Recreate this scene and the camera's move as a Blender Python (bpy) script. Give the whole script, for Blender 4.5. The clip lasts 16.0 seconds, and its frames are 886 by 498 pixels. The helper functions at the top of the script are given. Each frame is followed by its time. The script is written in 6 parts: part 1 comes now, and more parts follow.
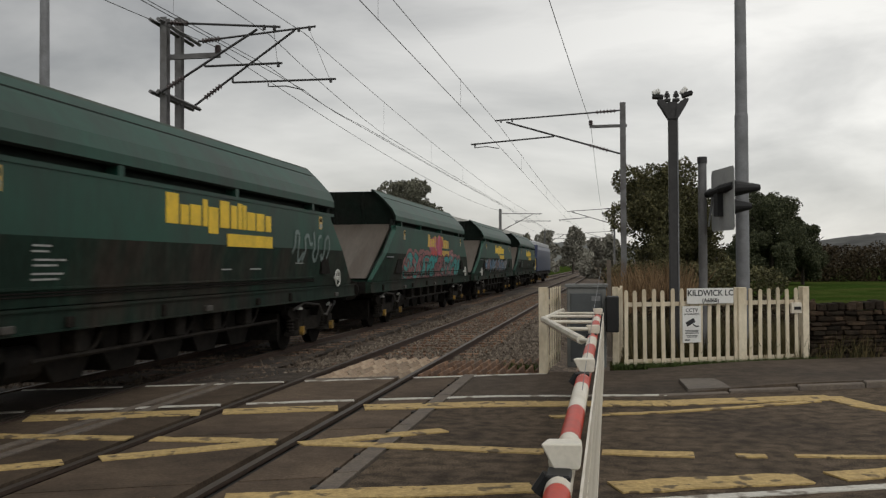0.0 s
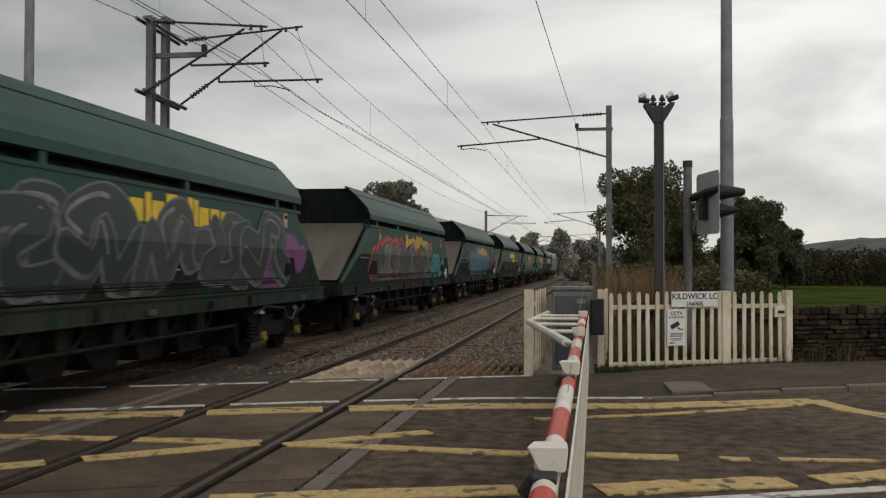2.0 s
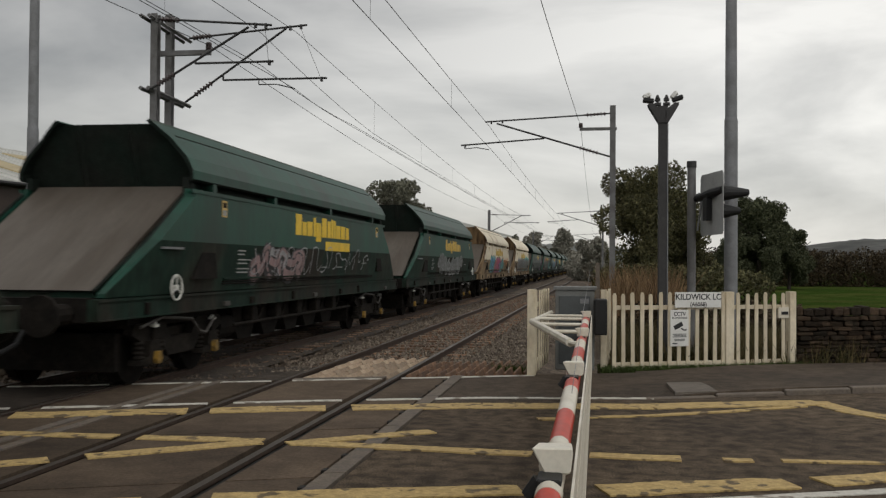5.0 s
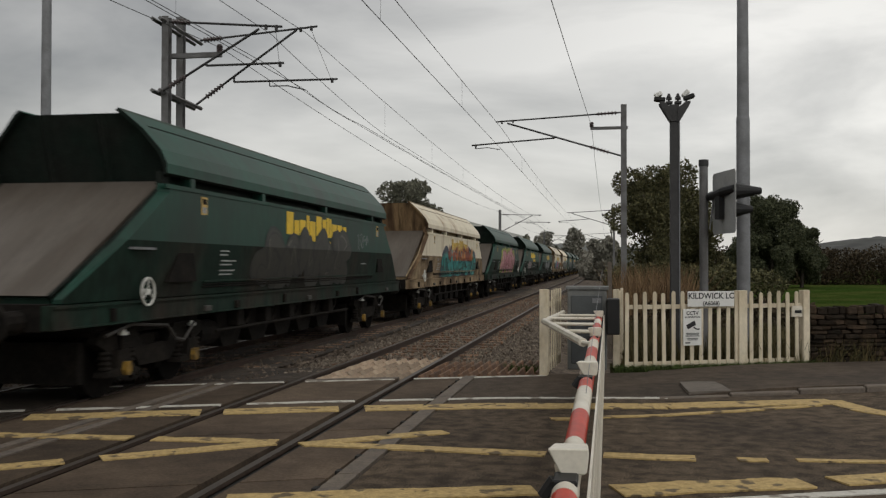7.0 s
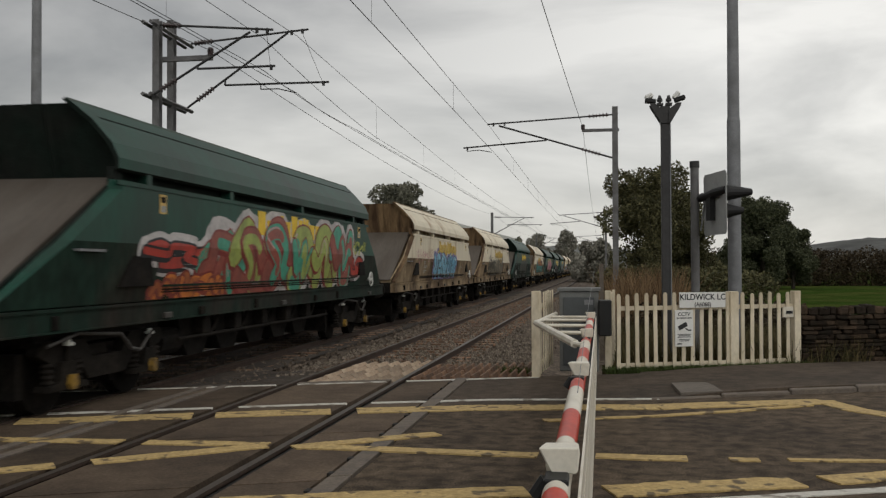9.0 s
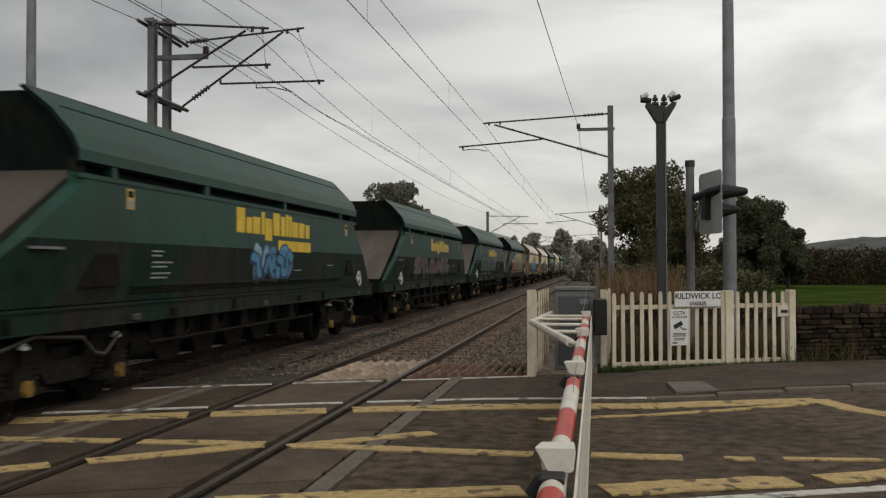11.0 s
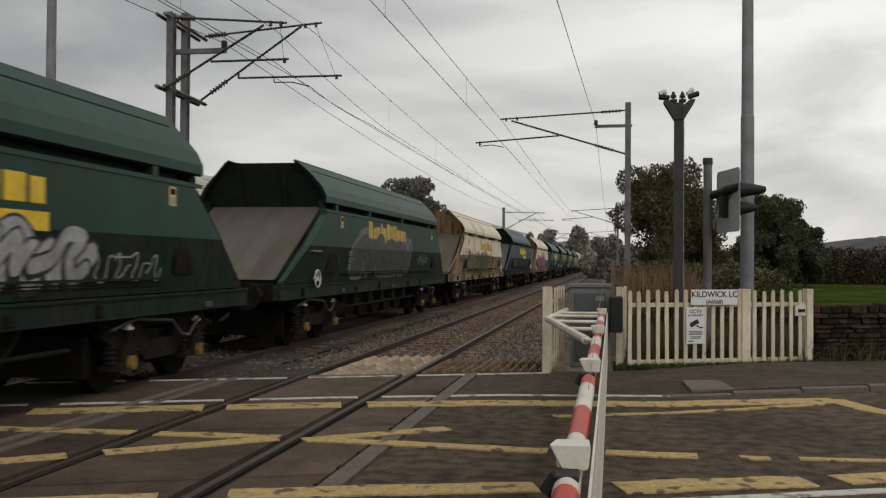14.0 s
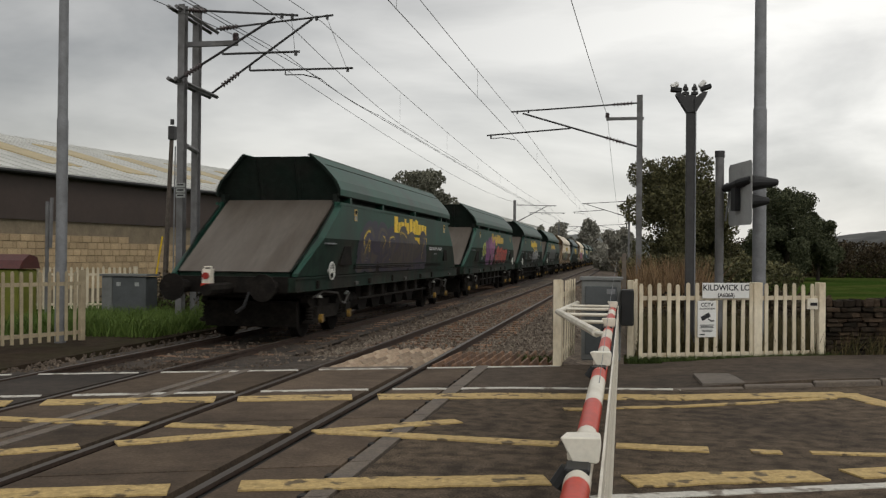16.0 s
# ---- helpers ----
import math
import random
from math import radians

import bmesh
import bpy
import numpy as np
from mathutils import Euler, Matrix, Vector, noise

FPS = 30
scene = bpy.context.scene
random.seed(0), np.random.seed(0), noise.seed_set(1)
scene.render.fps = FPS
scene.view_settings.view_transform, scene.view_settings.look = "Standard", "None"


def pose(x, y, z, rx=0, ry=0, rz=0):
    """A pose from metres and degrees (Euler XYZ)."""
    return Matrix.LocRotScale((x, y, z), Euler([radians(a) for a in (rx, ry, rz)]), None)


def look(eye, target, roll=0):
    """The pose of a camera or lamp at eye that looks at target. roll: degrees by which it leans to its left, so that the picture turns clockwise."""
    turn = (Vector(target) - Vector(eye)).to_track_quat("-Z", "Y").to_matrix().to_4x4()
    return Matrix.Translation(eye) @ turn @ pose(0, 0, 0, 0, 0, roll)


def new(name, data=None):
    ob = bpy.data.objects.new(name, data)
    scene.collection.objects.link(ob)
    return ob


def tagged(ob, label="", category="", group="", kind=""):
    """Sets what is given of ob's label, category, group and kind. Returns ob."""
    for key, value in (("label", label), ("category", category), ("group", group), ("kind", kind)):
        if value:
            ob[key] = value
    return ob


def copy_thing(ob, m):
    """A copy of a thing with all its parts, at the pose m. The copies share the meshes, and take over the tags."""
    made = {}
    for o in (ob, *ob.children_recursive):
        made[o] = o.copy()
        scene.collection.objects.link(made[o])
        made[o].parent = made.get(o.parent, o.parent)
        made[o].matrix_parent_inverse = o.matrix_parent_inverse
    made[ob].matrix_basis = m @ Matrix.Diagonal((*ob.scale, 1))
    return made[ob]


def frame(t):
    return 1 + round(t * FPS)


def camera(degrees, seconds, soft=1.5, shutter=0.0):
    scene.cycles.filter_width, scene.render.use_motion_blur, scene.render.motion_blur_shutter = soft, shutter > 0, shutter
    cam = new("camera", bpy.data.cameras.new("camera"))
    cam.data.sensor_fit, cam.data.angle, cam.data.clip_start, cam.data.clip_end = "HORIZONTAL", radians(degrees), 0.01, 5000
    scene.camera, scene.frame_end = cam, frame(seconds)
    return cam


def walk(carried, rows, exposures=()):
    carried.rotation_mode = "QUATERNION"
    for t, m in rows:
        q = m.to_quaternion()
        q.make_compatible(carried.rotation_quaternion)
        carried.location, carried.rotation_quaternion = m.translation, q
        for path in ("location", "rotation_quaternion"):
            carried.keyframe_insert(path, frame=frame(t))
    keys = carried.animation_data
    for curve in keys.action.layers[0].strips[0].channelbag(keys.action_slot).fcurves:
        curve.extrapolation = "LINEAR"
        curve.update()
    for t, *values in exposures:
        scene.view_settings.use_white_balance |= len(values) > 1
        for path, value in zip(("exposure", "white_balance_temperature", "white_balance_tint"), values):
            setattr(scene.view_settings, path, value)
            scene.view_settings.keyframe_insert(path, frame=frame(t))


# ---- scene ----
cam = camera(49.7, 16.0, soft=1.3, shutter=0.1)
PATH = [
    (0.0, 0.026, 0, 1.676, 90.941, 0.292, 9.860),
    (0.5, 0.021, 0, 1.682, 90.859, 0.296, 8.879),
    (1.0, 0.019, 0, 1.681, 91.125, -0.127, 8.613),
    (1.5, 0.012, 0, 1.686, 91.376, -0.067, 8.700),
    (2.0, 0.019, 0, 1.678, 91.029, -0.112, 8.983),
    (2.5, 0.012, 0, 1.685, 90.445, -0.397, 9.226),
    (3.0, 0.015, 0, 1.686, 90.305, -0.577, 9.327),
    (5.5, 0.007, 0, 1.684, 91.143, -0.380, 9.150),
    (6.0, 0.005, 0, 1.681, 91.240, -0.218, 9.430),
    (6.5, -0.004, 0, 1.690, 90.864, -0.221, 10.107),
    (7.0, -0.005, 0, 1.687, 90.970, -0.094, 9.807),
    (7.5, -0.000, 0, 1.684, 90.869, -0.240, 9.556),
    (8.0, -0.006, 0, 1.681, 90.779, -0.113, 9.331),
    (8.5, -0.006, 0, 1.682, 90.931, 0.005, 9.231),
    (9.0, 0.003, 0, 1.676, 91.144, 0.153, 9.352),
    (11.5, 0.001, 0, 1.678, 91.071, 0.123, 9.051),
    (12.0, 0.004, 0, 1.681, 91.142, 0.200, 9.398),
    (12.5, 0.006, 0, 1.681, 91.160, 0.129, 9.633),
    (13.0, 0.005, 0, 1.681, 91.157, -0.207, 9.562),
    (13.5, 0.005, 0, 1.676, 91.171, -0.121, 9.688),
    (14.0, -0.002, 0, 1.679, 90.814, -0.405, 10.015),
    (14.5, -0.001, 0, 1.678, 90.806, -0.270, 10.189),
    (15.0, 0.000, 0, 1.677, 90.710, -0.085, 10.320),
    (15.5, -0.006, 0, 1.679, 90.442, -0.313, 10.419),
    (16.0, -0.003, 0, 1.679, 90.373, -0.517, 10.662),
]
walk(cam, [(t, pose(x, y, z, rx, ry, rz)) for t, x, y, z, rx, ry, rz in PATH],
     [(0, 0.03), (1.5, 0.03), (5.5, 0.0), (7, -0.05), (12, -0.02), (14, 0.0), (15, 0.08), (16, 0.16)])

# ---- sky and light: overcast ----
world = bpy.data.worlds.new("overcast_sky")
scene.world = world
world.use_nodes = True
nt = world.node_tree
nt.nodes.clear()
N = nt.nodes.new
coord = N("ShaderNodeTexCoord")
sky = N("ShaderNodeTexSky")
sky.sky_type, sky.sun_disc = "NISHITA", False
sky.sun_elevation, sky.sun_rotation = radians(38), radians(-60)
skybg = N("ShaderNodeBackground")
skybg.inputs["Strength"].default_value = 0.012
squash = N("ShaderNodeMapping")
squash.inputs["Scale"].default_value = (1.0, 1.0, 3.2)
cloud = N("ShaderNodeTexNoise")
cloud.inputs["Scale"].default_value, cloud.inputs["Detail"].default_value = 2.3, 7
cloud.inputs["Roughness"].default_value, cloud.inputs["Distortion"].default_value = 0.52, 0.35
ramp = N("ShaderNodeValToRGB")
ramp.color_ramp.elements[0].position, ramp.color_ramp.elements[0].color = 0.36, (0.33, 0.325, 0.31, 1)
ramp.color_ramp.elements[1].position, ramp.color_ramp.elements[1].color = 0.62, (0.64, 0.625, 0.59, 1)
mass = N("ShaderNodeVectorMath")
mass.operation = "DOT_PRODUCT"
mass.inputs[1].default_value = (-0.7, 0.5, 0.5)
dark = N("ShaderNodeMapRange")
dark.inputs["From Min"].default_value, dark.inputs["From Max"].default_value = 0.52, 0.93
dark.inputs["To Min"].default_value, dark.inputs["To Max"].default_value = 1.09, 0.46
height, low_sky, tone = N("ShaderNodeSeparateXYZ"), N("ShaderNodeMapRange"), N("ShaderNodeMath")
low_sky.inputs["From Min"].default_value, low_sky.inputs["From Max"].default_value = 0.0, 0.2
low_sky.inputs["To Min"].default_value, low_sky.inputs["To Max"].default_value = 1.16, 1.0
tone.operation = "MULTIPLY"
shift = N("ShaderNodeVectorMath")
shift.operation = "SCALE"
cloudbg = N("ShaderNodeBackground")
cloudbg.inputs["Strength"].default_value = 1.27
both = N("ShaderNodeAddShader")
wout = N("ShaderNodeOutputWorld")
for a, b in ((coord.outputs["Generated"], squash.inputs[0]), (squash.outputs[0], cloud.inputs["Vector"]),
             (coord.outputs["Generated"], mass.inputs[0]), (mass.outputs["Value"], dark.inputs["Value"]),
             (cloud.outputs["Fac"], ramp.inputs["Fac"]), (ramp.outputs["Color"], shift.inputs[0]), (coord.outputs["Generated"], height.inputs[0]), (height.outputs["Z"], low_sky.inputs["Value"]), (low_sky.outputs["Result"], tone.inputs[0]), (dark.outputs["Result"], tone.inputs[1]), (tone.outputs[0], shift.inputs["Scale"]), (shift.outputs[0], cloudbg.inputs["Color"]),
             (sky.outputs[0], skybg.inputs["Color"]), (skybg.outputs[0], both.inputs[0]),
             (cloudbg.outputs[0], both.inputs[1]), (both.outputs[0], wout.inputs["Surface"])):
    nt.links.new(a, b)
sun = new("sun", bpy.data.lights.new("sun", "SUN"))
sun.data.energy, sun.data.angle, sun.data.color = 0.6, radians(20), (1, 0.97, 0.92)
sun.matrix_world = look((0, 0, 40), (-25, 38, 0))


# ---- materials ----
def material(name, col, rough=0.7, metal=0.0, vary=0.25, scale=3.0, bump=0.0, bscale=40.0, second=None, amount=0.5, spec=0.4, rand=0.0,
             stretch=(1, 1, 1), worn=(0.42, 0.68)):
    """A surface with fine grain and broad stains. second: the colour of the stains or wear; rand: tone from piece to piece."""
    m = bpy.data.materials.new(name)
    m.use_nodes = True
    t = m.node_tree
    n, link = t.nodes.new, t.links.new
    b = t.nodes["Principled BSDF"]
    b.inputs["Roughness"].default_value, b.inputs["Metallic"].default_value = rough, metal
    b.inputs["Specular IOR Level"].default_value = spec
    tc, mp = n("ShaderNodeTexCoord"), n("ShaderNodeMapping")
    mp.inputs["Scale"].default_value = stretch
    link(tc.outputs["Object"], mp.inputs[0])
    fine, broad = n("ShaderNodeTexNoise"), n("ShaderNodeTexNoise")
    fine.inputs["Scale"].default_value, fine.inputs["Detail"].default_value, fine.inputs["Roughness"].default_value = bscale, 6, 0.66
    broad.inputs["Scale"].default_value, broad.inputs["Detail"].default_value = scale, 5
    for q in (fine, broad):
        link(mp.outputs[0], q.inputs["Vector"])
    r1 = n("ShaderNodeMapRange")
    r1.inputs["From Min"].default_value, r1.inputs["From Max"].default_value = 0.3, 0.7
    r1.inputs["To Min"].default_value, r1.inputs["To Max"].default_value = 1 - vary, 1 + vary
    link(fine.outputs["Fac"], r1.inputs["Value"])
    r2 = n("ShaderNodeMapRange")
    r2.inputs["From Min"].default_value, r2.inputs["From Max"].default_value = worn
    r2.inputs["To Min"].default_value, r2.inputs["To Max"].default_value = 0, amount
    link(broad.outputs["Fac"], r2.inputs["Value"])
    mix = n("ShaderNodeMix")
    mix.data_type = "RGBA"
    mix.inputs["A"].default_value = (*col, 1)
    mix.inputs["B"].default_value = (*(second or [c * 0.6 for c in col]), 1)
    link(r2.outputs["Result"], mix.inputs["Factor"])
    middle, r4, both = n("ShaderNodeTexNoise"), n("ShaderNodeMapRange"), n("ShaderNodeMath")
    middle.inputs["Scale"].default_value, middle.inputs["Detail"].default_value = math.sqrt(scale * bscale), 4
    link(mp.outputs[0], middle.inputs["Vector"])
    r4.inputs["From Min"].default_value, r4.inputs["From Max"].default_value = 0.35, 0.65
    r4.inputs["To Min"].default_value, r4.inputs["To Max"].default_value = 1 - vary * 0.45, 1 + vary * 0.45
    link(middle.outputs["Fac"], r4.inputs["Value"])
    both.operation = "MULTIPLY"
    link(r1.outputs["Result"], both.inputs[0])
    link(r4.outputs["Result"], both.inputs[1])
    hs = n("ShaderNodeHueSaturation")
    link(mix.outputs["Result"], hs.inputs["Color"])
    link(both.outputs[0], hs.inputs["Value"])
    out = hs.outputs["Color"]
    if rand:
        oi, r3, h2 = n("ShaderNodeObjectInfo"), n("ShaderNodeMapRange"), n("ShaderNodeHueSaturation")
        r3.inputs["To Min"].default_value, r3.inputs["To Max"].default_value = 1 - rand, 1 + rand
        link(oi.outputs["Random"], r3.inputs["Value"])
        link(out, h2.inputs["Color"])
        link(r3.outputs["Result"], h2.inputs["Value"])
        out = h2.outputs["Color"]
    link(out, b.inputs["Base Color"])
    if bump:
        bp = n("ShaderNodeBump")
        bp.inputs["Strength"].default_value, bp.inputs["Distance"].default_value = bump, 0.005
        link(fine.outputs["Fac"], bp.inputs["Height"])
        link(bp.outputs["Normal"], b.inputs["Normal"])
    return m


M = dict(
    asphalt=material("asphalt", (0.088, 0.066, 0.046), 0.9, vary=0.95, scale=0.55, bump=0.9, bscale=62, second=(0.048, 0.037, 0.028), amount=0.85, spec=0.12, worn=(0.4, 0.66)),
    panel=material("crossing_panel", (0.112, 0.082, 0.058), 0.85, vary=0.32, scale=0.8, bump=0.4, bscale=30, second=(0.056, 0.041, 0.03), amount=1.0, rand=0.2, spec=0.15),
    path=material("footway_asphalt", (0.078, 0.06, 0.045), 0.9, vary=0.5, scale=0.6, bump=0.4, bscale=40, second=(0.048, 0.038, 0.03), amount=0.9, spec=0.15),
    patch=material("footway_patch", (0.14, 0.12, 0.1), 0.88, vary=0.25, scale=1.5, bump=0.3, bscale=80),
    concrete=material("concrete", (0.14, 0.114, 0.09), 0.85, vary=0.3, scale=2.5, bump=0.4, bscale=50, second=(0.1, 0.085, 0.075), amount=0.7),
    yellow_line=material("worn_yellow_paint", (0.43, 0.31, 0.135), 0.78, vary=0.3, scale=4.6, bscale=30, second=(0.1, 0.076, 0.05), amount=0.9, worn=(0.57, 0.62), spec=0.2),
    white_line=material("worn_white_paint", (0.52, 0.5, 0.45), 0.75, vary=0.2, scale=5.0, bscale=60, second=(0.15, 0.125, 0.1), amount=0.85, worn=(0.54, 0.62), spec=0.2),
    ballast=material("ballast", (0.12, 0.095, 0.074), 0.95, vary=0.8, scale=0.6, bump=1.0, bscale=20, second=(0.06, 0.045, 0.034), amount=0.9, spec=0.15),
    stone_chip=material("ballast_stone", (0.2, 0.18, 0.165), 0.9, vary=0.3, scale=8, bump=0.4, bscale=60, second=(0.1, 0.08, 0.065), amount=0.8),
    rail=material("rusty_rail_steel", (0.05, 0.031, 0.022), 0.85, 0.0, vary=0.3, scale=5),
    rail_top=material("polished_rail_head", (0.075, 0.06, 0.048), 0.5, 0.3, vary=0.25, scale=6, stretch=(6, 0.3, 1)),
    gap=material("flangeway_rubber", (0.02, 0.018, 0.016), 0.9, vary=0.2),
    timber=material("weathered_timber", (0.36, 0.28, 0.2), 0.85, vary=0.25, scale=2, bump=0.2, bscale=25, second=(0.22, 0.14, 0.085), amount=0.8, rand=0.25),
    rust_timber=material("oily_brown_timber", (0.19, 0.105, 0.06), 0.85, vary=0.35, scale=2, bump=0.5, bscale=25, second=(0.06, 0.04, 0.03), amount=0.7, rand=0.3),
    grass=material("meadow_grass", (0.03, 0.054, 0.011), 1.0, vary=0.45, scale=0.16, bump=0.8, bscale=7, second=(0.062, 0.07, 0.02), amount=0.9, spec=0.0),
    soil=material("track_side_soil", (0.042, 0.031, 0.022), 1.0, vary=0.35, scale=0.8, bump=0.8, bscale=14, second=(0.04, 0.045, 0.018), amount=0.5, spec=0.05),
    white=material("white_gloss_paint", (0.68, 0.64, 0.55), 0.45, vary=0.08, scale=4, second=(0.44, 0.38, 0.28), amount=0.5),
    red=material("red_boom_band", (0.5, 0.04, 0.017), 0.42, vary=0.15, scale=5, second=(0.3, 0.035, 0.02), amount=0.5, spec=0.25),
    black=material("black_plastic", (0.008, 0.008, 0.0085), 0.55, vary=0.15),
    lens=material("red_lamp_lens", (0.25, 0.02, 0.015), 0.2),
    cab_grey=material("cabinet_grey", (0.15, 0.155, 0.15), 0.6, vary=0.1, scale=3, second=(0.1, 0.1, 0.095), amount=0.6),
    cab_dark=material("cabinet_door_grey", (0.07, 0.077, 0.08), 0.55, vary=0.1, scale=3),
    galv=material("galvanised_steel", (0.22, 0.225, 0.235), 0.6, 0.35, vary=0.12, scale=3, second=(0.13, 0.13, 0.135), amount=0.7),
    steel=material("grey_mast_steel", (0.15, 0.148, 0.15), 0.7, 0.1, vary=0.15, scale=2, second=(0.06, 0.055, 0.05), amount=0.7),
    dark_steel=material("dark_tube_steel", (0.045, 0.044, 0.045), 0.6, 0.2, vary=0.15, scale=5),
    wire=material("copper_wire_tarnished", (0.06, 0.06, 0.06), 0.6, 0.3),
    insulator=material("brown_insulator", (0.05, 0.035, 0.035), 0.35),
    green=material("green_wagon_paint", (0.006, 0.052, 0.034), 0.5, vary=0.16, scale=0.9, bscale=8, second=(0.013, 0.03, 0.022), amount=0.95, rand=0.15, stretch=(1, 1, 0.35), spec=0.28),
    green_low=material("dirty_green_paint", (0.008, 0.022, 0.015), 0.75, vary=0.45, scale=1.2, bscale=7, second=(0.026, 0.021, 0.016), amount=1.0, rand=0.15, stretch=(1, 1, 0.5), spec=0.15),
    blue_green=material("blue_green_wagon_paint", (0.013, 0.047, 0.05), 0.5, vary=0.16, scale=0.9, bscale=10, second=(0.017, 0.038, 0.04), amount=0.8, spec=0.3),
    cream=material("cream_wagon_paint", (0.68, 0.61, 0.47), 0.55, vary=0.1, scale=0.9, bscale=6, second=(0.34, 0.22, 0.11), amount=0.85, rand=0.07, stretch=(1.4, 1.4, 0.3), worn=(0.57, 0.72), spec=0.25),
    cream_low=material("dirty_cream_paint", (0.27, 0.2, 0.122), 0.75, vary=0.35, scale=1.3, bscale=6, second=(0.085, 0.055, 0.032), amount=1.0, rand=0.1, stretch=(1, 1, 0.6), spec=0.15, worn=(0.4, 0.62)),
    rust_cream=material("rust_stained_cream", (0.21, 0.14, 0.075), 0.75, vary=0.3, scale=1.1, bscale=7, second=(0.07, 0.042, 0.024), amount=1.0, stretch=(2.5, 1, 0.35), spec=0.15, worn=(0.4, 0.6)),
    # near-black green: the shade inside the hood is put into the colour
    hood_dark=material("hood_shade_green", (0.006, 0.012, 0.009), 0.75, vary=0.4, scale=1.5, second=(0.012, 0.013, 0.011), amount=0.8, spec=0.15),
    sheet=material("bare_slope_sheet", (0.118, 0.102, 0.087), 0.5, 0.15, vary=0.13, scale=1.1, bscale=9, second=(0.075, 0.06, 0.047), amount=0.75, stretch=(2.6, 0.4, 0.4), spec=0.3),
    under=material("grimy_underframe", (0.01, 0.009, 0.008), 0.9, vary=0.4, scale=3, bump=0.3, bscale=20, second=(0.022, 0.018, 0.015), amount=0.6, spec=0.1),
    pipe_grime=material("grimy_pipe", (0.048, 0.044, 0.039), 0.6, vary=0.3, scale=6, second=(0.03, 0.025, 0.02), amount=0.7),
    bogie=material("bogie_grime", (0.012, 0.0105, 0.009), 0.85, vary=0.45, scale=4, second=(0.03, 0.025, 0.02), amount=0.5, spec=0.08),
    axle_yellow=material("yellow_axle_end", (0.24, 0.14, 0.02), 0.7, vary=0.3, scale=8, second=(0.05, 0.035, 0.02), amount=0.9),
    logo=material("yellow_lettering", (0.75, 0.5, 0.02), 0.5, vary=0.12, scale=3),
    logo_faded=material("faded_yellow_lettering", (0.55, 0.36, 0.06), 0.6, vary=0.25, scale=3, second=(0.35, 0.25, 0.08), amount=0.8),
    label_white=material("white_stencil", (0.3, 0.31, 0.3), 0.7),
    label_amber=material("amber_placard", (0.6, 0.4, 0.12), 0.6),
    mark_dust=material("dusty_hood_crest", (0.07, 0.082, 0.068), 0.7, vary=0.35, scale=1.6, bscale=12, second=(0.022, 0.045, 0.034), amount=0.9, stretch=(1, 0.35, 1), spec=0.2),
    board_grey=material("pale_grey_board", (0.3, 0.305, 0.3), 0.6, vary=0.08, scale=3, second=(0.22, 0.22, 0.215), amount=0.6),
    fence_white=material("aged_white_fence_paint", (0.63, 0.56, 0.43), 0.65, vary=0.12, scale=3.5, bscale=18, second=(0.36, 0.28, 0.17), amount=0.7, rand=0.08, stretch=(1, 1, 0.5), spec=0.2),
    handwheel=material("white_handwheel", (0.6, 0.6, 0.56), 0.5, vary=0.1, scale=6),
)


# ---- mesh helpers ----
def part(name, bm, mats, parent=None, label=""):
    """Links a bmesh as one mesh object, under its thing where parent is given."""
    me = bpy.data.meshes.new(name)
    bmesh.ops.recalc_face_normals(bm, faces=bm.faces)
    bm.to_mesh(me)
    bm.free()
    for q in (mats if isinstance(mats, (list, tuple)) else [mats]):
        me.materials.append(q)
    ob = new(name, me)
    ob.parent = parent
    return tagged(ob, label) if label else ob


def smooth(ob, angle=40):
    ob.data.shade_smooth()
    ob.data.set_sharp_from_angle(angle=radians(angle))
    return ob


def box(bm, x0, x1, y0, y1, z0, z1, mi=0):
    v = [bm.verts.new(p) for p in ((x0, y0, z0), (x1, y0, z0), (x1, y1, z0), (x0, y1, z0), (x0, y0, z1), (x1, y0, z1), (x1, y1, z1), (x0, y1, z1))]
    for f in ((0, 3, 2, 1), (4, 5, 6, 7), (0, 1, 5, 4), (1, 2, 6, 5), (2, 3, 7, 6), (3, 0, 4, 7)):
        bm.faces.new([v[i] for i in f]).material_index = mi
    return v


def tube(bm, a, b, r, n=8, r2=None, mi=0):
    """A round bar from a to b, closed at both ends."""
    a, b = Vector(a), Vector(b)
    q = (b - a).to_track_quat("Z", "Y")
    r2 = r if r2 is None else r2
    lo, hi = [], []
    for i in range(n):
        w = 2 * math.pi * i / n
        d = q @ Vector((math.cos(w), math.sin(w), 0))
        lo.append(bm.verts.new(a + d * r))
        hi.append(bm.verts.new(b + d * r2))
    for i in range(n):
        j = (i + 1) % n
        bm.faces.new((lo[i], lo[j], hi[j], hi[i])).material_index = mi
    bm.faces.new(lo[::-1]).material_index = mi
    bm.faces.new(hi).material_index = mi


def path_tube(bm, pts, r, n=6, mi=0):
    for a, b in zip(pts, pts[1:]):
        tube(bm, a, b, r, n, mi=mi)


def slab(bm, pts, z0, z1, mi=0):
    """An upright prism over a plan outline."""
    lo = [bm.verts.new((x, y, z0)) for x, y in pts]
    hi = [bm.verts.new((x, y, z1)) for x, y in pts]
    k = len(pts)
    for i in range(k):
        j = (i + 1) % k
        bm.faces.new((lo[i], lo[j], hi[j], hi[i])).material_index = mi
    bm.faces.new(lo[::-1]).material_index = mi
    bm.faces.new(hi).material_index = mi


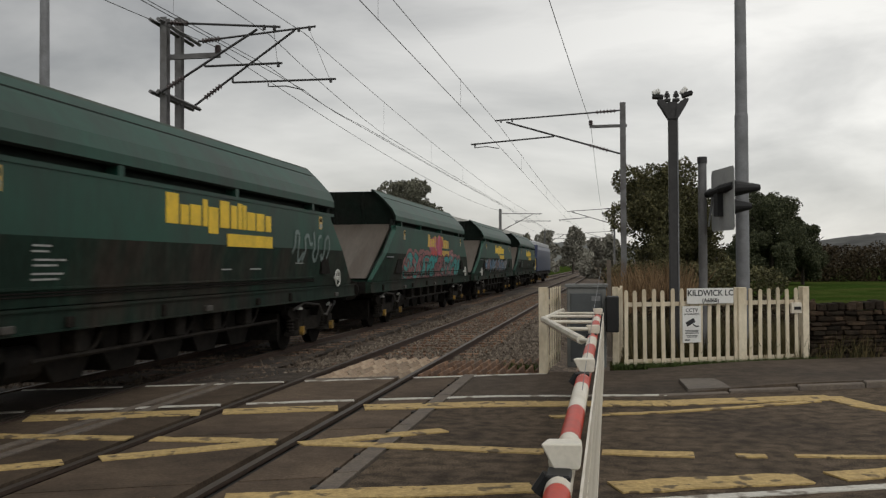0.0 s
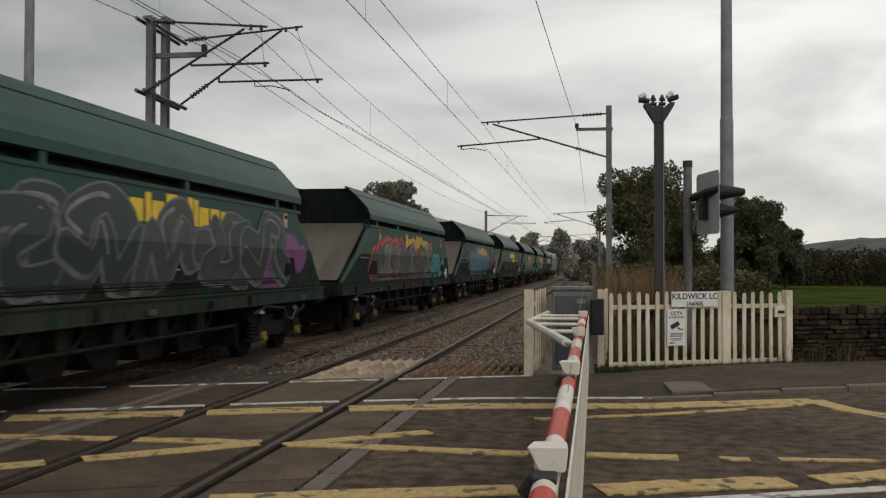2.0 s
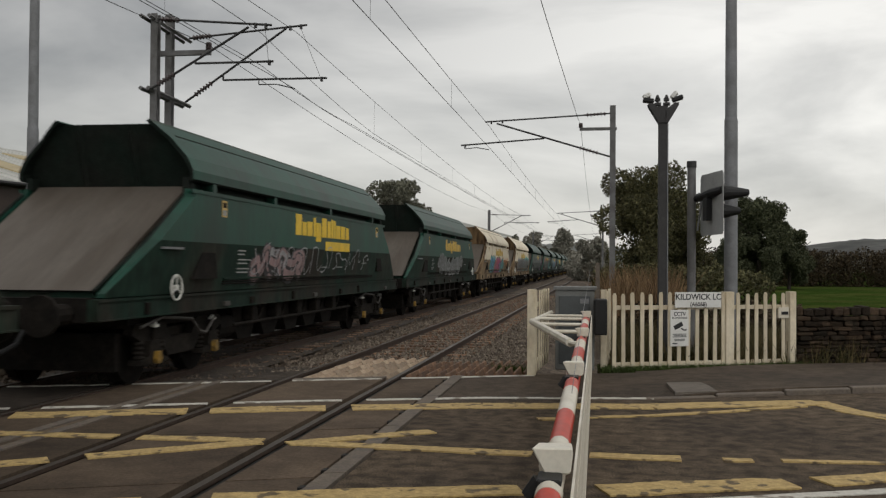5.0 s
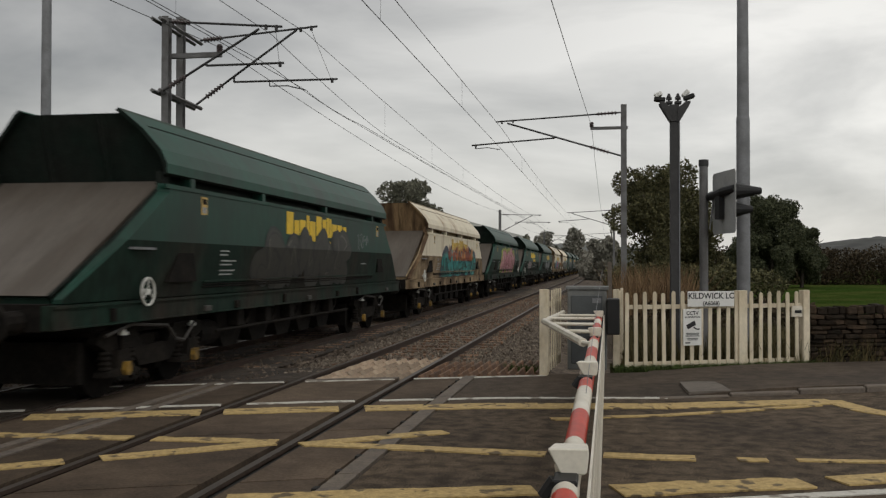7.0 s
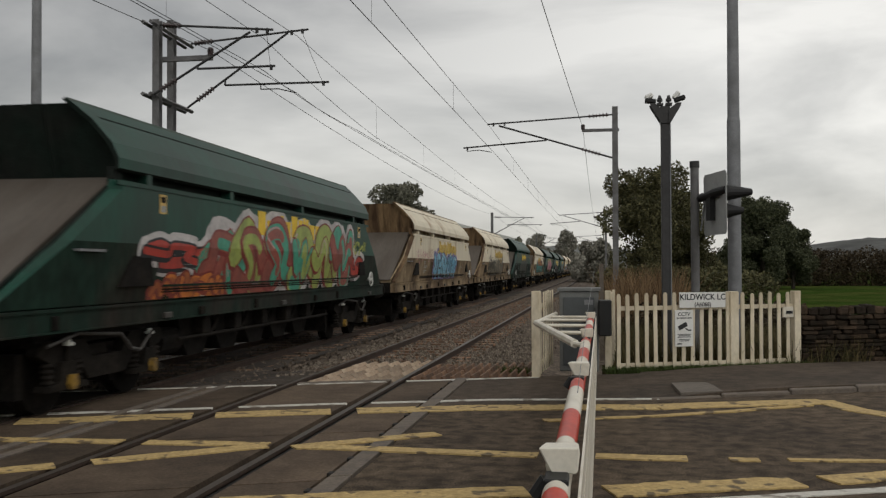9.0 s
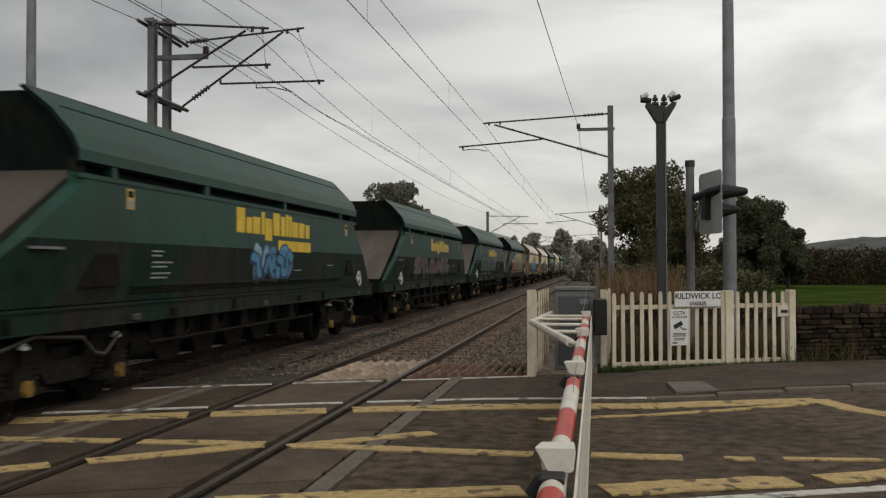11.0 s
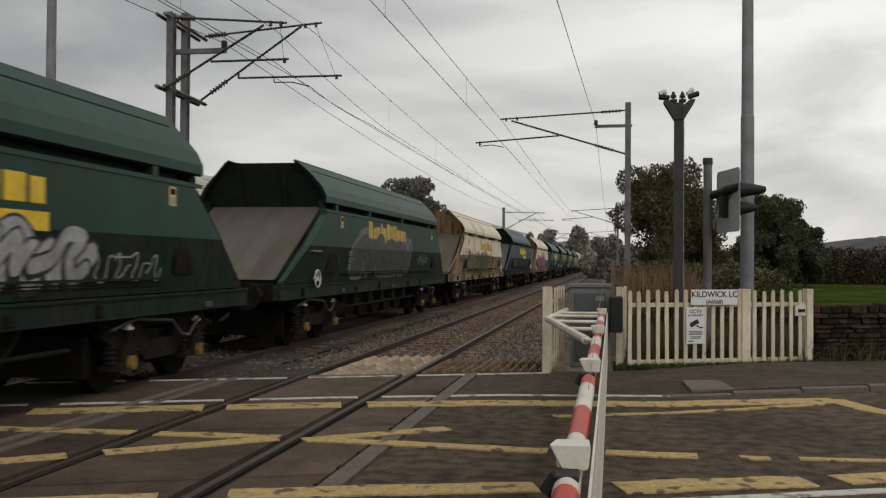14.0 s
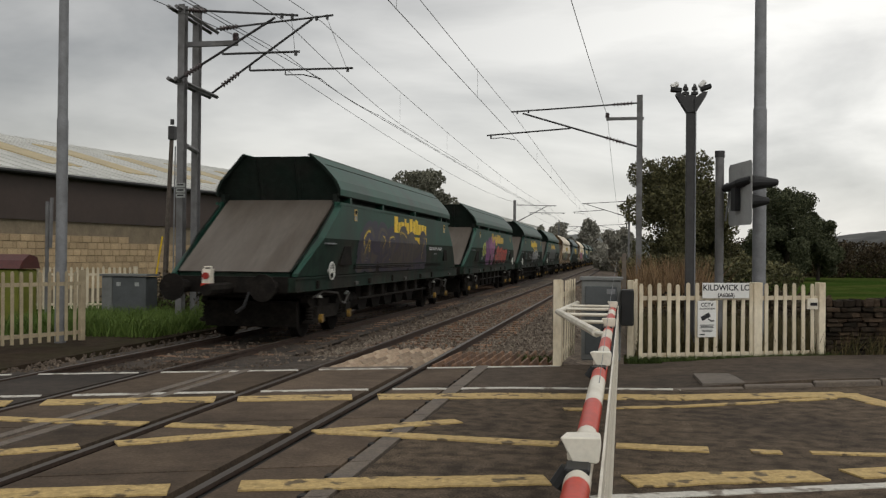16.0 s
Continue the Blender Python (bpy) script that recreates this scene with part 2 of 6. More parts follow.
def extrude_x(bm, pts, x0, x1, mi=0):
    """A prism along x over an outline in y and z."""
    lo = [bm.verts.new((x0, y, z)) for y, z in pts]
    hi = [bm.verts.new((x1, y, z)) for y, z in pts]
    k = len(pts)
    for i in range(k):
        j = (i + 1) % k
        bm.faces.new((lo[i], lo[j], hi[j], hi[i])).material_index = mi
    bm.faces.new(lo[::-1]).material_index = mi
    bm.faces.new(hi).material_index = mi


def ring(bm, c, axis, R, r, n=20, m=6, mi=0):
    """A torus round c; axis: its direction."""
    q = Vector(axis).to_track_quat("Z", "Y")
    g = []
    for i in range(n):
        w = 2 * math.pi * i / n
        d = Vector((math.cos(w), math.sin(w), 0))
        g.append([bm.verts.new(Vector(c) + q @ (d * (R + r * math.cos(2 * math.pi * j / m)) + Vector((0, 0, r * math.sin(2 * math.pi * j / m))))) for j in range(m)])
    for i in range(n):
        for j in range(m):
            bm.faces.new((g[i][j], g[(i + 1) % n][j], g[(i + 1) % n][(j + 1) % m], g[i][(j + 1) % m])).material_index = mi


def thing(name, label, category, group="", kind="", at=(0, 0, 0)):
    ob = new(name)
    ob.empty_display_size = 0.2
    ob.location = at
    return tagged(ob, label, category, group, kind)


def bevel(bm, w=0.01):
    bmesh.ops.bevel(bm, geom=list(bm.edges), offset=w, segments=1, affect="EDGES")


# ---- the plan ----
NEAR, FAR = -3.72, -7.22          # centre lines of the two tracks
SKEW = 0.4175                     # the road crosses the rails at a slant


def edge(c, x):
    """y of a line along the road at x; c is its y at x = 0."""
    return c + SKEW * x


def band(x0, x1, c0, c1):
    return [(x0, edge(c0, x0)), (x1, edge(c0, x1)), (x1, edge(c1, x1)), (x0, edge(c1, x0))]


# ground: one sheet to the horizon
bm = bmesh.new()
n = 60
span = [(-1) ** (i < 0) * (abs(i) / 30) ** 3 * 2500 for i in range(-30, 31)]
grid = [[bm.verts.new((x, y, -0.42 + (0.05 * noise.noise((x * 0.2, y * 0.2, 0)) if abs(x) < 60 and abs(y) < 200 else 0))) for x in span] for y in span]
for i in range(n):
    for j in range(n):
        bm.faces.new((grid[i][j], grid[i][j + 1], grid[i + 1][j + 1], grid[i + 1][j]))
tagged(part("ground", bm, M["grass"]), "green meadow grass stretching to the horizon", "ground", kind="structure")

# road and footways
bm = bmesh.new()
slab(bm, band(-70, -8.98, 1.4, 12.3), -0.5, 0)
slab(bm, band(-1.96, 70, 1.4, 12.3), -0.5, 0)
tagged(part("road", bm, M["asphalt"]), "worn dark asphalt road over the level crossing", "road", kind="structure")
bm = bmesh.new()
slab(bm, band(-1.96, 0.62, 12.3, 15.25), -0.5, 0.0)
slab(bm, band(-70, -8.98, 12.3, 15.25), -0.5, 0.0)
xs = [(0.62, 0.0), (1.0, 0.012), (1.5, 0.045), (2.1, 0.075), (2.8, 0.085), (70, 0.085)]
top = [[bm.verts.new((x, edge(c, x), h if c < 13 else h * 0.8)) for x, h in xs] for c in (12.3, 15.45)]
low = [[bm.verts.new((x, edge(c, x), -0.5)) for x, h in xs] for c in (12.3, 15.45)]
for i in range(5):
    bm.faces.new((top[0][i], top[0][i + 1], top[1][i + 1], top[1][i]))
    bm.faces.new((low[0][i], low[0][i + 1], top[0][i + 1], top[0][i]))
    bm.faces.new((low[1][i], low[1][i + 1], top[1][i + 1], top[1][i]))
slab(bm, band(-70, 70, -3.5, 1.4), -0.5, 0.0)
tagged(part("pavement", bm, M["path"]), "grey asphalt footway beside the road", "footway", kind="structure")


def rails(centre, name):
    """Two rails of one track, their heads at road level."""
    t = thing(name, "pair of rusty rails with polished heads", "rails", kind="structure")
    for s in (-1, 1):
        x = centre + s * 0.752
        b = bmesh.new()
        y0, y1 = -60, 420
        prof = [(-0.07, -0.16), (0.07, -0.16), (0.07, -0.145), (0.012, -0.125), (0.012, -0.04), (0.035, -0.028), (0.035, 0.004), (-0.035, 0.004), (-0.035, -0.028), (-0.012, -0.04), (-0.012, -0.125), (-0.07, -0.145)]
        lo = [b.verts.new((x + u, y0, w)) for u, w in prof]
        hi = [b.verts.new((x + u, y1, w)) for u, w in prof]
        for i in range(12):
            j = (i + 1) % 12
            b.faces.new((lo[i], lo[j], hi[j], hi[i])).material_index = 1 if i == 6 else 0
        part("rail", b, [M["rail"], M["rail_top"]], t)
    return t


rails(NEAR, "track_near")
rails(FAR, "track_far")

# ---- the train ----
PITCH = 18.9
HALF = 1.37


def half_width(z):
    """Half the body's width at the height z."""
    pts = [(1.25, 1.26), (2.0, HALF), (2.78, HALF)]
    for (a, u), (b, w) in zip(pts, pts[1:]):
        if z <= b:
            return u + (w - u) * (z - a) / (b - a)
    return HALF


def solid_rings(bm, rings, cap=True):
    """A closed body from level rings (z, y0, y1, half width, material of the faces above)."""
    vs = []
    for z, y0, y1, w, mi in rings:
        vs.append([bm.verts.new(p) for p in ((-w, y0, z), (w, y0, z), (w, y1, z), (-w, y1, z))])
    for (a, b), r in zip(zip(vs, vs[1:]), rings):
        for i in range(4):
            j = (i + 1) % 4
            bm.faces.new((a[i], a[j], b[j], b[i])).material_index = r[4]
    if cap:
        bm.faces.new(vs[0][::-1]).material_index = rings[0][4]
        bm.faces.new(vs[-1]).material_index = rings[-1][4]


def hood_shell(bm, y0, y1):
    """The raised hopper hood: an open-ended folded plate with thickness; the crest carries dust."""
    prof = [(-HALF - 0.02, 2.92), (-HALF - 0.02, 3.05), (-1.3, 3.24), (-1.04, 3.53), (-0.8, 3.75), (-0.74, 3.8)]
    for s in (1, -1):
        outer = [(s * x, z) for x, z in prof]
        inner = [(s * (x + 0.05), z - 0.03) for x, z in prof]
        loop = outer + inner[::-1]
        ends = []
        for y in (y0, y1):
            ends.append([bm.verts.new((x, y - (0.1 * (1 if y == y0 else -1) if z > 3.6 else 0), z)) for x, z in loop])
        a, b = ends
        k = len(loop)
        for i in range(k):
            j = (i + 1) % k
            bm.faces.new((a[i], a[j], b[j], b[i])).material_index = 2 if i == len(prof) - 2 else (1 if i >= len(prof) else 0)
        for e in ends:
            for i in range(len(prof) - 1):
                bm.faces.new((e[i], e[i + 1], e[k - 2 - i], e[k - 1 - i])).material_index = 1


def hood_end(bm, y0, y1):
    """A dark folded end plate set back under the hood, with two stiffening folds."""
    low = [(-1.2, 2.78), (-1.33, 3.04), (-1.25, 3.24), (-1.0, 3.52), (-0.76, 3.74), (0.76, 3.74), (1.0, 3.52), (1.25, 3.24), (1.33, 3.04), (1.2, 2.78)]
    d = 0.06 if y1 > y0 else -0.06
    a = [bm.verts.new((x, y0 + (y1 - y0) * (1 - (z - 2.78)), z)) for x, z in low]
    b = [bm.verts.new((x, y0 + d + (y1 - y0) * (1 - (z - 2.78)), z)) for x, z in low]
    k = len(low)
    for i in range(k):
        j = (i + 1) % k
        bm.faces.new((a[i], a[j], b[j], b[i]))
    bm.faces.new(a[::-1])
    bm.faces.new(b)
    for x in (-0.42, 0.42):
        r = []
        for z in (2.8, 3.72):
            y = y0 + (y1 - y0) * (1 - (z - 2.78))
            r.append([bm.verts.new((x + u, y - v, z)) for u, v in ((-0.06, 0), (-0.025, d * 0.8), (0.025, d * 0.8), (0.06, 0))])
        for i in range(3):
            bm.faces.new((r[0][i], r[0][i + 1], r[1][i + 1], r[1][i]))


RAKE = ((1.25, 0.2), (1.3, 0.2), (2.0, 1.3), (2.5, 2.15), (2.66, 2.42), (2.78, 2.46))   # height, set-back of the raked plate edge


def side_sheet(bm, s):
    """One folded side sheet; its raked ends are turned in along a broad flange."""
    rows = []
    for z, d in RAKE:
        w = half_width(z)
        fl = 0.13 * min(1, max(0.15, (z - 1.25) / 0.5))
        plan = [(w - 0.09, d), (w, d + fl * 1.6), (w, 17.3 - d * 0.8 - fl * 1.6), (w - 0.09, 17.3 - d * 0.8), (w - 0.12, 17.26 - d * 0.8), (w - 0.12, d + 0.04)]
        rows.append([bm.verts.new((s * x, y, z)) for x, y in plan])
    for i, (a, b) in enumerate(zip(rows, rows[1:])):
        for j in range(6):
            k = (j + 1) % 6
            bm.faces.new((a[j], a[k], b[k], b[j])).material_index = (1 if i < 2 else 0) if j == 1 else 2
    bm.faces.new(rows[0])
    bm.faces.new(rows[-1])


def bogie(parent, yc):
    base = new("bogie")
    base.parent, base.location = parent, (0, yc, 0)
    bm = bmesh.new()
    for s in (-1, 1):
        x0, x1 = s * 0.98, s * 1.12
        extrude_x(bm, [(-1.55, 0.72), (-1.45, 0.86), (-0.55, 0.86), (-0.35, 0.62), (0.35, 0.62), (0.55, 0.86), (1.45, 0.86), (1.55, 0.72), (1.25, 0.6), (0.7, 0.62), (0.45, 0.36), (-0.45, 0.36), (-0.7, 0.62), (-1.25, 0.6)], min(x0, x1), max(x0, x1))
    box(bm, -1.0, 1.0, -0.2, 0.2, 0.45, 0.75)
    part("bogie_frame", bm, M["bogie"], base)
    for y in (-1.0, 1.0):
        bm = bmesh.new()
        tube(bm, (-1.1, y, 0.46), (1.1, y, 0.46), 0.08, 8)
        part("axle", bm, M["under"], base)
        for s in (-1, 1):
            bm = bmesh.new()
            tube(bm, (s * 0.72, y, 0.46), (s * 0.85, y, 0.46), 0.46, 20)
            tube(bm, (s * 0.69, y, 0.46), (s * 0.72, y, 0.46), 0.49, 20)
            part("wheel", bm, M["under"], base)
        for d in (-0.6, 0.6):
            bm = bmesh.new()
            box(bm, -0.95, 0.95, y + d - 0.07, y + d + 0.07, 0.24, 0.74)
            part("brake_beam", bm, M["under"], base)
        for s in (-1, 1):
            bm = bmesh.new()
            extrude_x(bm, [(y - 0.42, 0.3), (y + 0.42, 0.3), (y + 0.4, 0.36), (y + 0.18, 0.4), (y + 0.14, 0.62), (y - 0.14, 0.62), (y - 0.18, 0.4), (y - 0.4, 0.36)], min(s * 1.0, s * 1.2), max(s * 1.0, s * 1.2))
            part("axlebox", bm, M["bogie"], base)
            for dd in (-0.3, 0.3):
                bm = bmesh.new()
                prev = None
                for i in range(9):
                    z, r = 0.36 + i * 0.032, (0.09 if i % 2 else 0.065)
                    row = [bm.verts.new((s * 1.09 + r * math.cos(q * 0.7854), y + dd + r * math.sin(q * 0.7854), z)) for q in range(8)]
                    if prev:
                        for q in range(8):
                            bm.faces.new((prev[q], prev[(q + 1) % 8], row[(q + 1) % 8], row[q]))
                    prev = row
                part("spring", bm, M["bogie"], base)
            bm = bmesh.new()
            extrude_x(bm, [(y - 0.05, 0.3), (y + 0.05, 0.3), (y + 0.075, 0.37), (y + 0.05, 0.47), (y - 0.05, 0.47), (y - 0.075, 0.37)], min(s * 1.2, s * 1.27), max(s * 1.2, s * 1.27))
            part("axle_cover", bm, M["axle_yellow"], base, "dirty yellow axle cover")
            bm = bmesh.new()
            tube(bm, (s * 1.17, y, 0.6), (s * 1.17, y, 0.8), 0.035, 8)
            damper = part("damper", bm, M["bogie"], base)
            bm = bmesh.new()
            tube(bm, (s * 1.18, y, 0.8), (s * 1.18, y, 0.835), 0.062, 10)
            tube(bm, (s * 1.18, y, 0.835), (s * 1.18, y, 0.87), 0.03, 8)
            part("damper_cap", bm, M["handwheel"], damper, "small white damper cap")
    bm = bmesh.new()
    box(bm, -1.05, 1.05, -1.5, 1.5, 0.8, 0.96)
    part("bolster", bm, M["under"], base)
    for s in (-1, 1):
        bm = bmesh.new()
        path_tube(bm, [(s * 1.22, -1.5, 0.82), (s * 1.24, -0.9, 0.93), (s * 1.24, 0.1, 0.86), (s * 1.25, 0.35, 0.66), (s * 1.25, 0.6, 0.62), (s * 1.24, 0.95, 0.84)], 0.022, 6)
        part("brake_pipe", bm, M["pipe_grime"], base)


def wagon(colour):
    """A bogie hopper wagon; its rear headstock at y = 0, rail level z = 0, running towards +y."""
    white = colour == "cream"
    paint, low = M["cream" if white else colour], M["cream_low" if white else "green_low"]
    # on green wagons this colour paints in the shade under the hood
    dark = M["rust_cream"] if white else M["hood_dark"]
    w = thing("hopper_wagon", "hopper wagon", "wagon", "wagons of the freight train")
    bm = bmesh.new()
    solid_rings(bm, [(1.22, 0.26, 17.08, 1.1, 1), (1.32, 0.26, 17.08, 1.1, 1), (2.82, 2.95, 14.9, 1.2, 2), (3.0, 2.95, 14.9, 1.2, 2), (3.02, 2.92, 14.93, 1.22, 2), (3.6, 2.78, 15.05, 0.98, 2)])
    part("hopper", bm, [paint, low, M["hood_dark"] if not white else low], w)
    for s in (-1, 1):
        bm = bmesh.new()
        side_sheet(bm, s)
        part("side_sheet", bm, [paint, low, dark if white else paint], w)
    bm = bmesh.new()
    hood_shell(bm, 2.5, 15.33)
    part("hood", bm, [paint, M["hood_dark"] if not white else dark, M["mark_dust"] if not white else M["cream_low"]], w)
    bm = bmesh.new()
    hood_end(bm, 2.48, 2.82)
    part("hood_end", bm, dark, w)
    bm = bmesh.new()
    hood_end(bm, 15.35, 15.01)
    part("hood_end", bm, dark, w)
    # posts in the recess under the hood, and a rib along the crease
    bm = bmesh.new()
    for y in (3.35, 6.2, 9.9, 13.9):
        for s in (-1, 1):
            box(bm, min(s * 1.2, s * (HALF + 0.004)), max(s * 1.2, s * (HALF + 0.004)), y - 0.07, y + 0.07, 2.76, 2.97)
    for s in (-1, 1):
        x0, x1 = s * (HALF - 0.02), s * (HALF + 0.015)
        box(bm, min(x0, x1), max(x0, x1), 2.5, 15.33, 2.72, 2.775)
    part("rib", bm, paint, w)
    for s in (-1, 1):
        bm = bmesh.new()
        x0, x1 = s * 1.2, s * 1.318
        box(bm, min(x0, x1), max(x0, x1), 3.9, 14.2, 1.43, 1.46)
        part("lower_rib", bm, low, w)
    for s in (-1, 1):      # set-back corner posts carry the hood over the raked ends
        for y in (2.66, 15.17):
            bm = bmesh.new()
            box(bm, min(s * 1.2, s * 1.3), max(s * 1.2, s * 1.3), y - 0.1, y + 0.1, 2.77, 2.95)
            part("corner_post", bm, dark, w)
    # slope sheets, with a rolled edge
    for y0, y1 in ((0.24, 2.78), (17.1, 15.06)):
        bm = bmesh.new()
        d = 0.02 if y1 > y0 else -0.02
        a = [(-1.11, y0 - d * 2, 1.34), (1.11, y0 - d * 2, 1.34), (1.2, y1 - d * 2, 2.83), (-1.2, y1 - d * 2, 2.83)]
        lo = [bm.verts.new(p) for p in a]
        hi = [bm.verts.new((x, y + d * 4, z - 0.02)) for x, y, z in a]
        for i in range(4):
            j = (i + 1) % 4
            bm.faces.new((lo[i], lo[j], hi[j], hi[i]))
        bm.faces.new(lo)
        bm.faces.new(hi[::-1])
        part("slope_sheet", bm, M["sheet"], w, "bare dusty metal slope sheet")
        for s in (-1, 1):
            bm = bmesh.new()
            path_tube(bm, [(s * 1.12, y0 - d * 2, 1.33), (s * 1.275, 1.3 if d > 0 else 16.26, 2.0), (s * 1.275, 2.42 if d > 0 else 15.36, 2.68)], 0.022, 6)
            part("edge_angle", bm, M["hood_dark"] if not white else low, w)
    # sill and ends
    for s in (-1, 1):
        bm = bmesh.new()
        pr = [(1.16, 0.965), (1.325, 0.965), (1.325, 0.985), (1.3, 0.985), (1.3, 1.2), (1.325, 1.2), (1.325, 1.235), (1.16, 1.235)]
        lo = [bm.verts.new((s * u, 0.0, z)) for u, z in pr]
        hi = [bm.verts.new((s * u, 17.3, z)) for u, z in pr]
        for i in range(8):
            bm.faces.new((lo[i], lo[(i + 1) % 8], hi[(i + 1) % 8], hi[i]))
        bm.faces.new(lo[::-1])
        bm.faces.new(hi)
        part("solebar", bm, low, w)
    for y in (0.0, 17.1):
        bm = bmesh.new()
        box(bm, -1.155, 1.155, y, y + 0.2, 0.95, 1.25)
        part("headstock", bm, M["under"], w)
    bm = bmesh.new()
    box(bm, -0.3, 0.3, 0.2, 17.1, 0.85, 1.2)
    part("centre_sill", bm, M["under"], w)
    for y0, y1 in ((0.0, -0.5), (17.3, 17.5)):
        bm = bmesh.new()
        tube(bm, (0, y0, 1.03), (0, y1 + (0.42 if y1 > 0 else -0.5), 1.03), 0.11, 8)
        part("coupler", bm, M["under"], w)
        for s in (-1, 1):
            bm = bmesh.new()
            e = 0.06 if y1 > 0 else -0.06
            tube(bm, (s * 0.87, y0, 1.06), (s * 0.87, y1, 1.06), 0.13, 10, 0.11)
            tube(bm, (s * 0.87, y1, 1.06), (s * 0.87, y1 + e, 1.06), 0.25, 14)
            part("buffer", bm, M["under"], w)
        bm = bmesh.new()
        e = 0.3 if y1 > 0 else -0.3
        path_tube(bm, [(0.4, y0, 0.95), (0.42, y0 + e, 0.7), (0.4, y0 + e * 2, 0.62)], 0.03)
        part("brake_hose", bm, M["black"], w)
    # discharge hoppers and rigging beneath the sill
    for y in (5.6, 6.9, 8.2, 9.5, 10.8):
        bm = bmesh.new()
        extrude_x(bm, [(y - 0.63, 1.0), (y + 0.63, 1.0), (y + 0.5, 0.62), (y + 0.3, 0.36), (y - 0.3, 0.36), (y - 0.5, 0.62)], -1.02, 1.02)
        part("discharge_hopper", bm, M["under"], w)
        for s in (-1, 1):
            bm = bmesh.new()
            box(bm, min(s * 1.02, s * 1.22), max(s * 1.02, s * 1.22), y - 0.14, y + 0.14, 0.68, 0.96)
            bevel(bm, 0.02)
            part("door_actuator", bm, M["bogie"], w)
            bm = bmesh.new()
            path_tube(bm, [(s * 1.14, y + 0.2, 0.62), (s * 1.16, y + 0.42, 0.78), (s * 1.16, y + 0.55, 0.95)], 0.03, 6)
            part("lever", bm, M["bogie"], w)
    for s in (-1, 1):
        bm = bmesh.new()
        tube(bm, (s * 1.2, 4.6, 0.66), (s * 1.2, 12.2, 0.66), 0.03, 6)
        part("operating_rod", bm, M["bogie"], w)
        bm = bmesh.new()
        tube(bm, (s * 0.9, 4.35, 0.62), (s * 0.9, 5.0, 0.62), 0.2, 12)
        part("air_tank", bm, M["under"], w)
    for y in (2.75, 14.6):
        bogie(w, y)
    # near-side fittings
    # recesses are drawn as dark plates, their shade put into the colour
    bm = bmesh.new()
    extrude_x(bm, [(2.65, 1.45), (3.55, 1.45), (3.45, 1.85), (2.95, 1.85)], 1.2, 1.35)
    part("access_recess", bm, M["under"], w)
    bm = bmesh.new()
    extrude_x(bm, [(14.55, 1.5), (15.15, 1.5), (15.0, 1.85), (14.5, 1.85)], 1.2, 1.352)
    part("access_recess", bm, M["under"], w)
    bm = bmesh.new()
    box(bm, 1.3, 1.42, 1.55, 2.15, 1.88, 1.91)
    part("step", bm, M["galv"], w)
    for y in (3.75, 14.4):
        plate = bmesh.new()
        box(plate, HALF - 0.01, HALF + 0.006, y - 0.1, y + 0.1, 2.42, 2.68)
        placard = part("warning_placard", plate, M["label_amber"], w, "small amber and white warning placard")
        for z0, z1, m in ((2.44, 2.53, "label_white"), (2.57, 2.65, "under")):
            bm = bmesh.new()
            box(bm, HALF + 0.004, HALF + 0.009, y - 0.07, y + 0.07, z0, z1)
            part("placard_print", bm, M[m], placard)
    for y, z, l in ((4.4, 1.9, 0.34), (4.4, 1.84, 0.3), (4.45, 1.75, 0.6), (4.45, 1.69, 0.45), (4.45, 1.6, 0.58), (4.45, 1.54, 0.5), (9.4, 1.62, 0.4), (10.6, 1.62, 0.5), (12.9, 1.72, 0.5)):
        h = half_width(z)
        bm = bmesh.new()
        box(bm, h - 0.02, h + 0.005, y, y + l, z - 0.011, z + 0.011)
        part("stencil_line", bm, M["label_white"], w)
    for i, y in enumerate((1.2, 3.9, 5.1, 7.4, 8.8, 10.9, 12.6, 15.6)):      # small fittings along the sill
        bm = bmesh.new()
        box(bm, 1.29, 1.345, y, y + (0.1, 0.22, 0.14)[i % 3], 1.0, 1.0 + (0.16, 0.08, 0.12)[i % 3])
        bevel(bm, 0.008)
        part("sill_bracket", bm, M["pipe_grime"] if i % 3 == 1 else M["bogie"], w)
    for z in (1.36, 1.395):
        bm = bmesh.new()
        h = half_width(z)
        tube(bm, (h + 0.01, 3.9, z), (h + 0.01, 14.2, z), 0.012, 5)
        part("air_pipe", bm, M["under"], w)
    return w


def handwheel(parent, y, z, r):
    """A three-spoked handbrake wheel on the side."""
    bm = bmesh.new()
    ring(bm, (1.36, y, z), (1, 0, 0), r, 0.016, 28, 8)
    for i in range(3):
        an = math.pi / 2 + i * 2 * math.pi / 3
        tube(bm, (1.36, y, z), (1.36, y + r * math.cos(an), z + r * math.sin(an)), 0.011, 6)
    tube(bm, (1.15, y, z), (1.38, y, z), 0.04, 10)
    smooth(part("handwheel", bm, M["handwheel"], parent, "white painted handbrake wheel"), 40)


